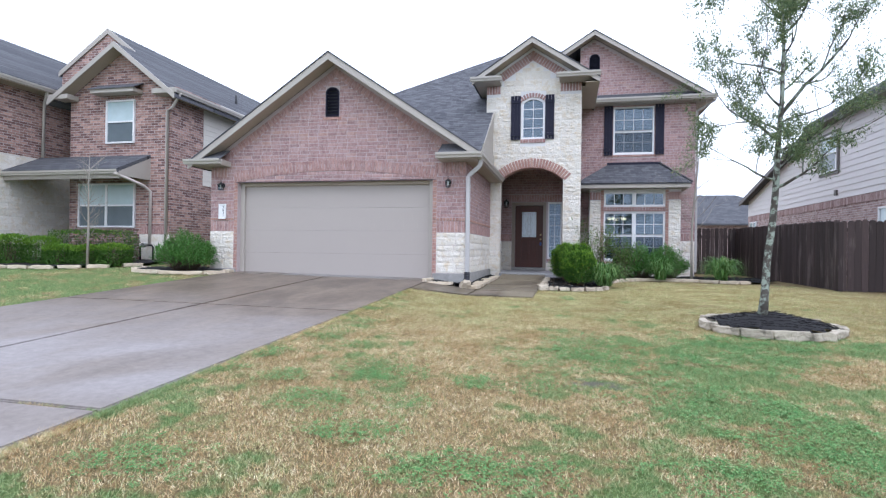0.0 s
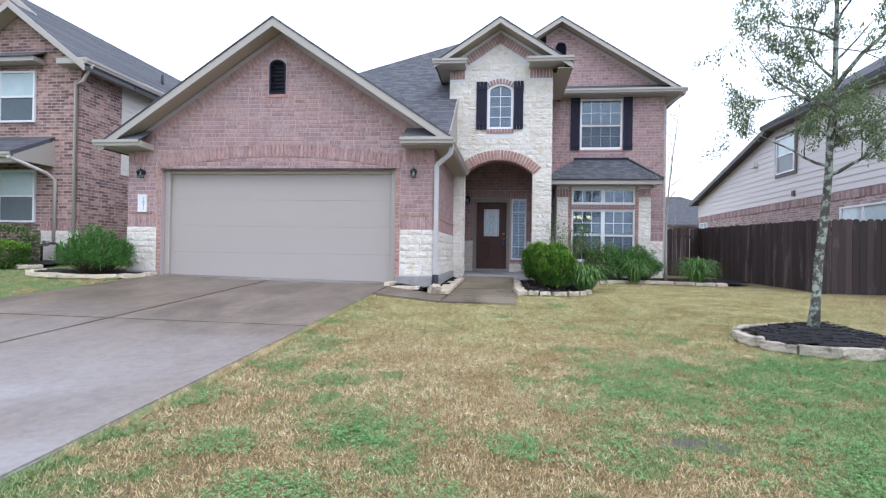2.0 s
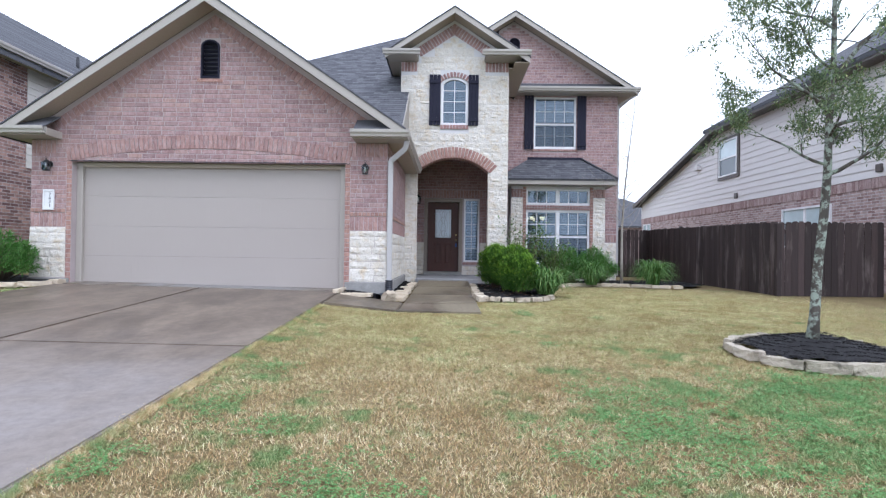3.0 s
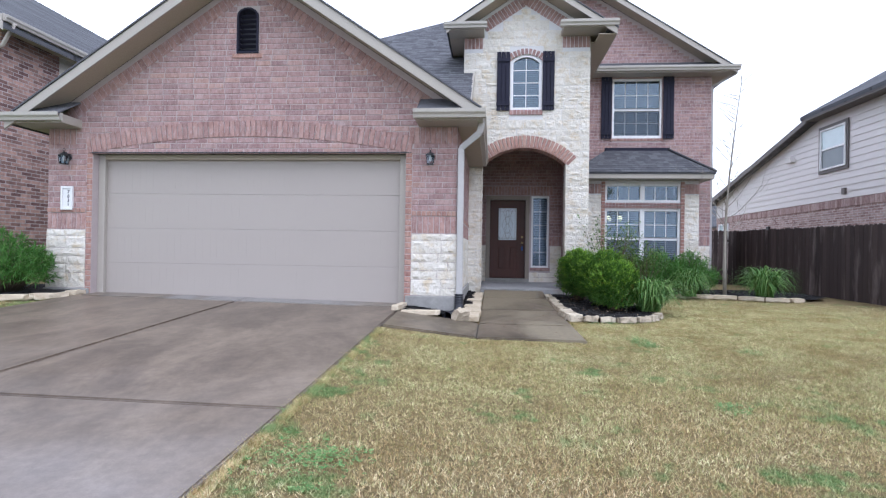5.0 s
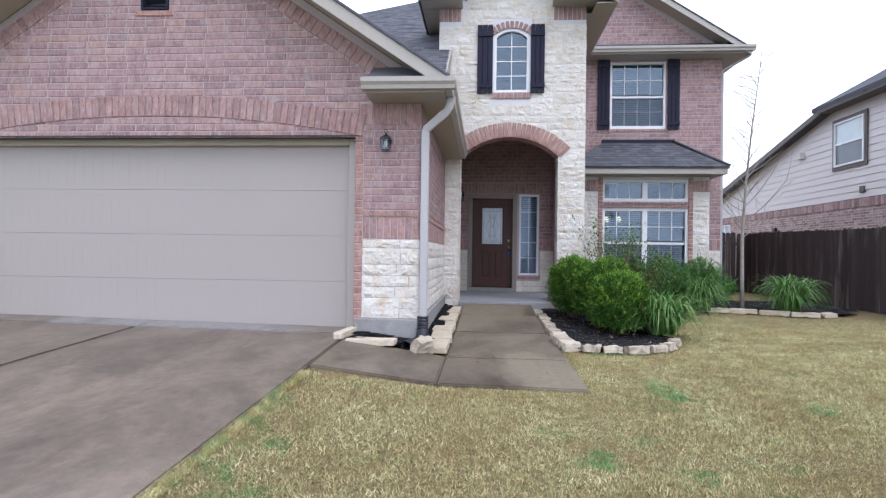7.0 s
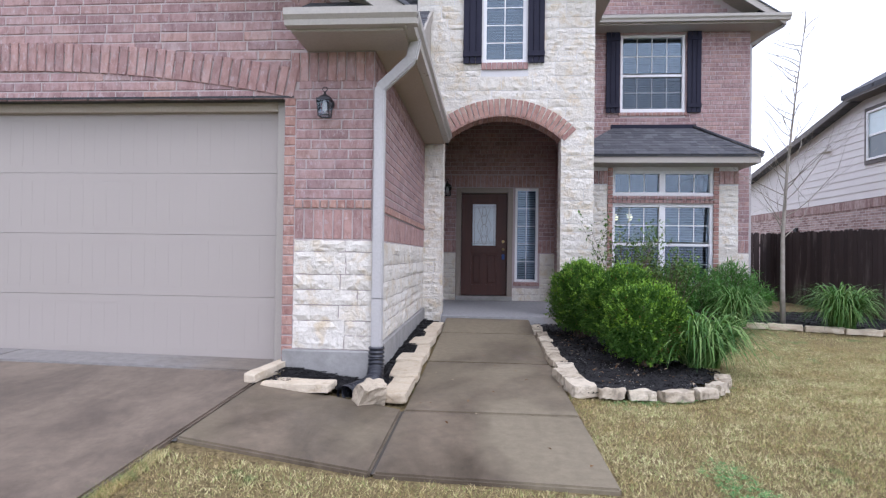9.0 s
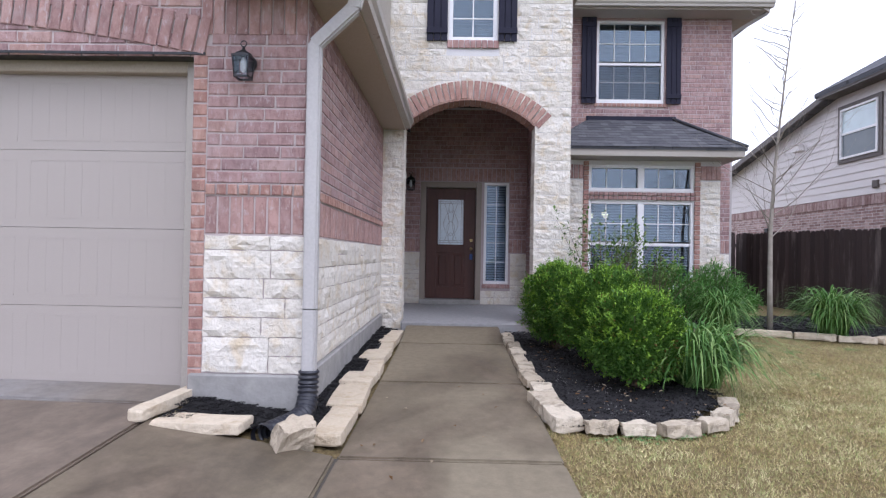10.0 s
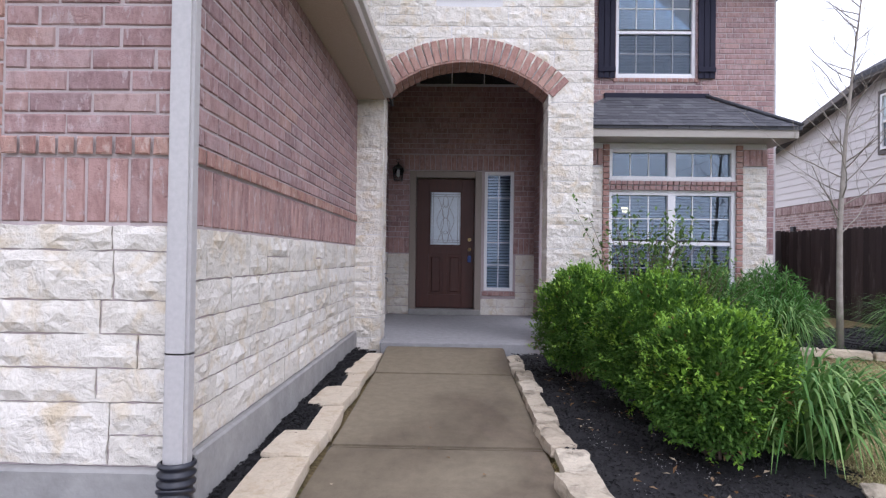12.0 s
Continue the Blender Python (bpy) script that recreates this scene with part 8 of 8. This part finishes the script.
# low broad-leaved weeds, green among the straw: x, y and the reach of each patch
PATCHES = ((-2.46, 5.3, 0.25, 0.3), (-2.48, 4.4, 0.2, 0.4), (-1.96, 3.95, 0.17, 0.15), (-2.65, 3.4, 0.18, 0.2), (-2.6, 2.8, 0.17, 0.13), (-2.1, 2.7, 0.22, 0.16), (-1.45, 3.15, 0.3, 0.4),
           (-1.2, 2.85, 0.2, 0.25), (-0.5, 2.9, 0.17, 0.17), (0.05, 2.9, 0.38, 0.28), (0.6, 3.8, 0.75, 0.5), (1.8, 4.5, 0.75, 0.7), (0.4, 4.5, 0.4, 0.5), (2.6, 5.1, 0.8, 0.45), (1.2, 2.9, 0.5, 0.5),
           (1.7, 2.0, 0.45, 0.65), (1.0, 1.4, 0.38, 0.28), (-0.85, 2.15, 0.25, 0.17), (-1.55, 2.2, 0.3, 0.25), (-1.1, 1.6, 0.27, 0.2), (-0.3, 1.25, 0.42, 0.22), (-2.0, 1.0, 0.32, 0.22), (0.15, 6.4, 0.14, 0.14),
           (0.17, 8.9, 0.11, 0.28), (1.2, 8.5, 0.13, 0.13))
# and at the foot of the bed's edging
PATCHES += tuple((-0.1 + 0.27 * i, 10.36 + 0.035 * i * i, 0.13, 0.05) for i in range(5))


def clover(count, seed):
    """Small flat leaves, three to a stalk, thick in the middle of a patch and ragged at its margin."""
    r = random.Random(seed)
    area = sum(p[2] * p[3] for p in PATCHES)
    v, f = [], []
    for px, py, ra, rb in PATCHES:
        for _ in range(int(count * ra * rb / area)):
            a, q = r.uniform(0, 2 * math.pi), math.sqrt(r.uniform(0, 1)) * 1.55
            x, y = px + ra * q * math.cos(a), py + rb * q * math.sin(a)
            lump = noise.noise(Vector((x * 2.6, y * 2.6, 4))) + 0.8 * noise.noise(Vector((x * 8, y * 8, 9)))
            fine = noise.noise(Vector((x * 17, y * 17, 2)))
            if r.uniform(0, 1) > 1.25 - 0.95 * q + 0.9 * lump + 0.8 * fine or x < EDGE + 0.03:
                continue
            if math.hypot((x - 2.66) / 0.82, (y - 6.06) / 0.78) < 1 or math.hypot((x - 0.45) * 1.7, (y - 3.05) * 2.6) < 0.5 + 0.5 * lump:
                continue
            z = ground_z(x, y) - 0.028 + r.uniform(0.012, 0.036)
            turn, size = r.uniform(0, 2.1), r.uniform(0.006, 0.0115)
            for k in range(3):
                b = turn + k * 2.094
                c, d = math.cos(b), math.sin(b)
                n0 = len(v)
                lift = r.uniform(-0.3, 0.5) * size
                v += [(x, y, z), (x + size * (c * 0.8 - d * 0.5), y + size * (d * 0.8 + c * 0.5), z + lift), (x + size * 1.25 * c, y + size * 1.25 * d, z + lift * 0.6), (x + size * (c * 0.8 + d * 0.5), y + size * (d * 0.8 - c * 0.5), z + lift)]
                f.append((n0, n0 + 1, n0 + 2, n0 + 3))
    me = bpy.data.meshes.new("lawn_weeds")
    me.from_pydata(v, [], f)
    me.materials.append(WEED)
    return tagged(new("lawn_weeds", me), "low green clover-like weeds in patches among straw", "weeds", kind="stuff")


WEED = leaf_material("clover_leaf", [(0, (0.075, 0.20, 0.06)), (0.5, (0.155, 0.345, 0.11)), (0.85, (0.25, 0.46, 0.17)), (1, (0.45, 0.50, 0.24))], 0.5, 0.2)
clover(100000, 31)


# ---- small fittings ----
def spigot(x, y, z):
    ob = thing("hose_bib", (x, y, z), "small grey metal hose bib on the stone wall", "tap")
    bm = bmesh.new()
    tube(bm, [(x, y, z), (x + 0.07, y, z), (x + 0.10, y, z - 0.02), (x + 0.11, y, z - 0.06)], [0.014, 0.014, 0.014, 0.012], 10)
    part("spout", bm, GREY_METAL, ob)
    bm = bmesh.new()
    tube(bm, [(x + 0.07, y, z + 0.015), (x + 0.07, y, z + 0.05)], [0.006, 0.006], 8)
    tube(bm, [(x + 0.07, y, z + 0.05), (x + 0.07, y, z + 0.062)], [0.03, 0.03], 10)
    part("handle", bm, GREY_METAL, ob)


GREY_METAL = plain("dull_grey_metal", (0.28, 0.28, 0.28), (0.36, 0.36, 0.36), 20, 70, 0.45, 0.1, 0.8)
spigot(-2.02, 16.3, 1.27)

riser = thing("gas_riser", (-12.15, 12.6, 0.8), "dark bent gas riser pipe by the neighbour wall", "pipe")
bm = bmesh.new()
tube(bm, [(-12.4, 12.55, 0.75), (-12.4, 12.55, 1.25), (-12.36, 12.55, 1.31), (-12.0, 12.55, 1.31), (-11.95, 12.55, 1.25), (-11.95, 12.55, 0.75)], [0.03] * 6, 8)
part("pipe", bm, BLACK, riser)
bm = bmesh.new()
tube(bm, [(-12.18, 12.5, 1.31), (-12.18, 12.38, 1.31)], [0.07, 0.07], 12)
part("regulator", bm, GREY_METAL, riser)

tagged(part("garage_sill", boxes((DX0, DX1, GY + 0.02, 10.90, 0.40, GBASE + 0.012), bevel=0.006), PORCH), "pale concrete sill under the garage door", "sill", kind="structure")

# pale shell grit scattered on the mulch
GRIT = plain("pale_grit", (0.30, 0.29, 0.28), (0.46, 0.44, 0.42), 20, 80, 0.8, 0.1)
random.seed(140)
grit_v, grit_f = [], []
for _ in range(1500):
    x, y = rnd(-0.18, 0.75), rnd(10.65, 13.6)
    if noise.noise(Vector((x * 3.5, y * 3.5, 3))) < 0.12 + rnd(-0.1, 0.25):
        continue
    z, k, q = ground_z(x, y) + 0.055, len(grit_v), rnd(0.0015, 0.0036)
    grit_v += [(x - q, y, z), (x, y - q, z), (x + q, y, z), (x, y + q, z), (x, y, z + q * 1.4)]
    grit_f += [(k, k + 1, k + 4), (k + 1, k + 2, k + 4), (k + 2, k + 3, k + 4), (k + 3, k, k + 4)]
me = bpy.data.meshes.new("shell_grit")
me.from_pydata(grit_v, [], grit_f)
me.materials.append(GRIT)
tagged(new("shell_grit", me), "pale grit scattered on the black mulch", "grit", kind="stuff")

# fallen leaves and specks on the walk and in the beds
random.seed(123)
LITTER = leaf_material("fallen_leaf", [(0, (0.10, 0.055, 0.025)), (0.6, (0.22, 0.12, 0.05)), (1, (0.40, 0.34, 0.25))])
litter = Leaves()
for _ in range(240):
    x, y = (rnd(-1.65, -0.45), rnd(9.0, 14.3)) if rnd(0, 1) < 0.08 else (rnd(-0.2, 0.9), rnd(10.6, 14.2))
    litter.leaf(Vector((x, y, ground_z(x, y) + (0.006 if x < -0.4 else 0.085))), Vector((rnd(-1, 1), rnd(-1, 1), 0.1)), rnd(0.02, 0.05), rnd(0.012, 0.025))
me = bpy.data.meshes.new("leaf_litter")
me.from_pydata(litter.v, [], litter.f)
me.materials.append(LITTER)
tagged(new("leaf_litter", me), "few small brown fallen leaves on mulch and walk", "leaves", kind="stuff")
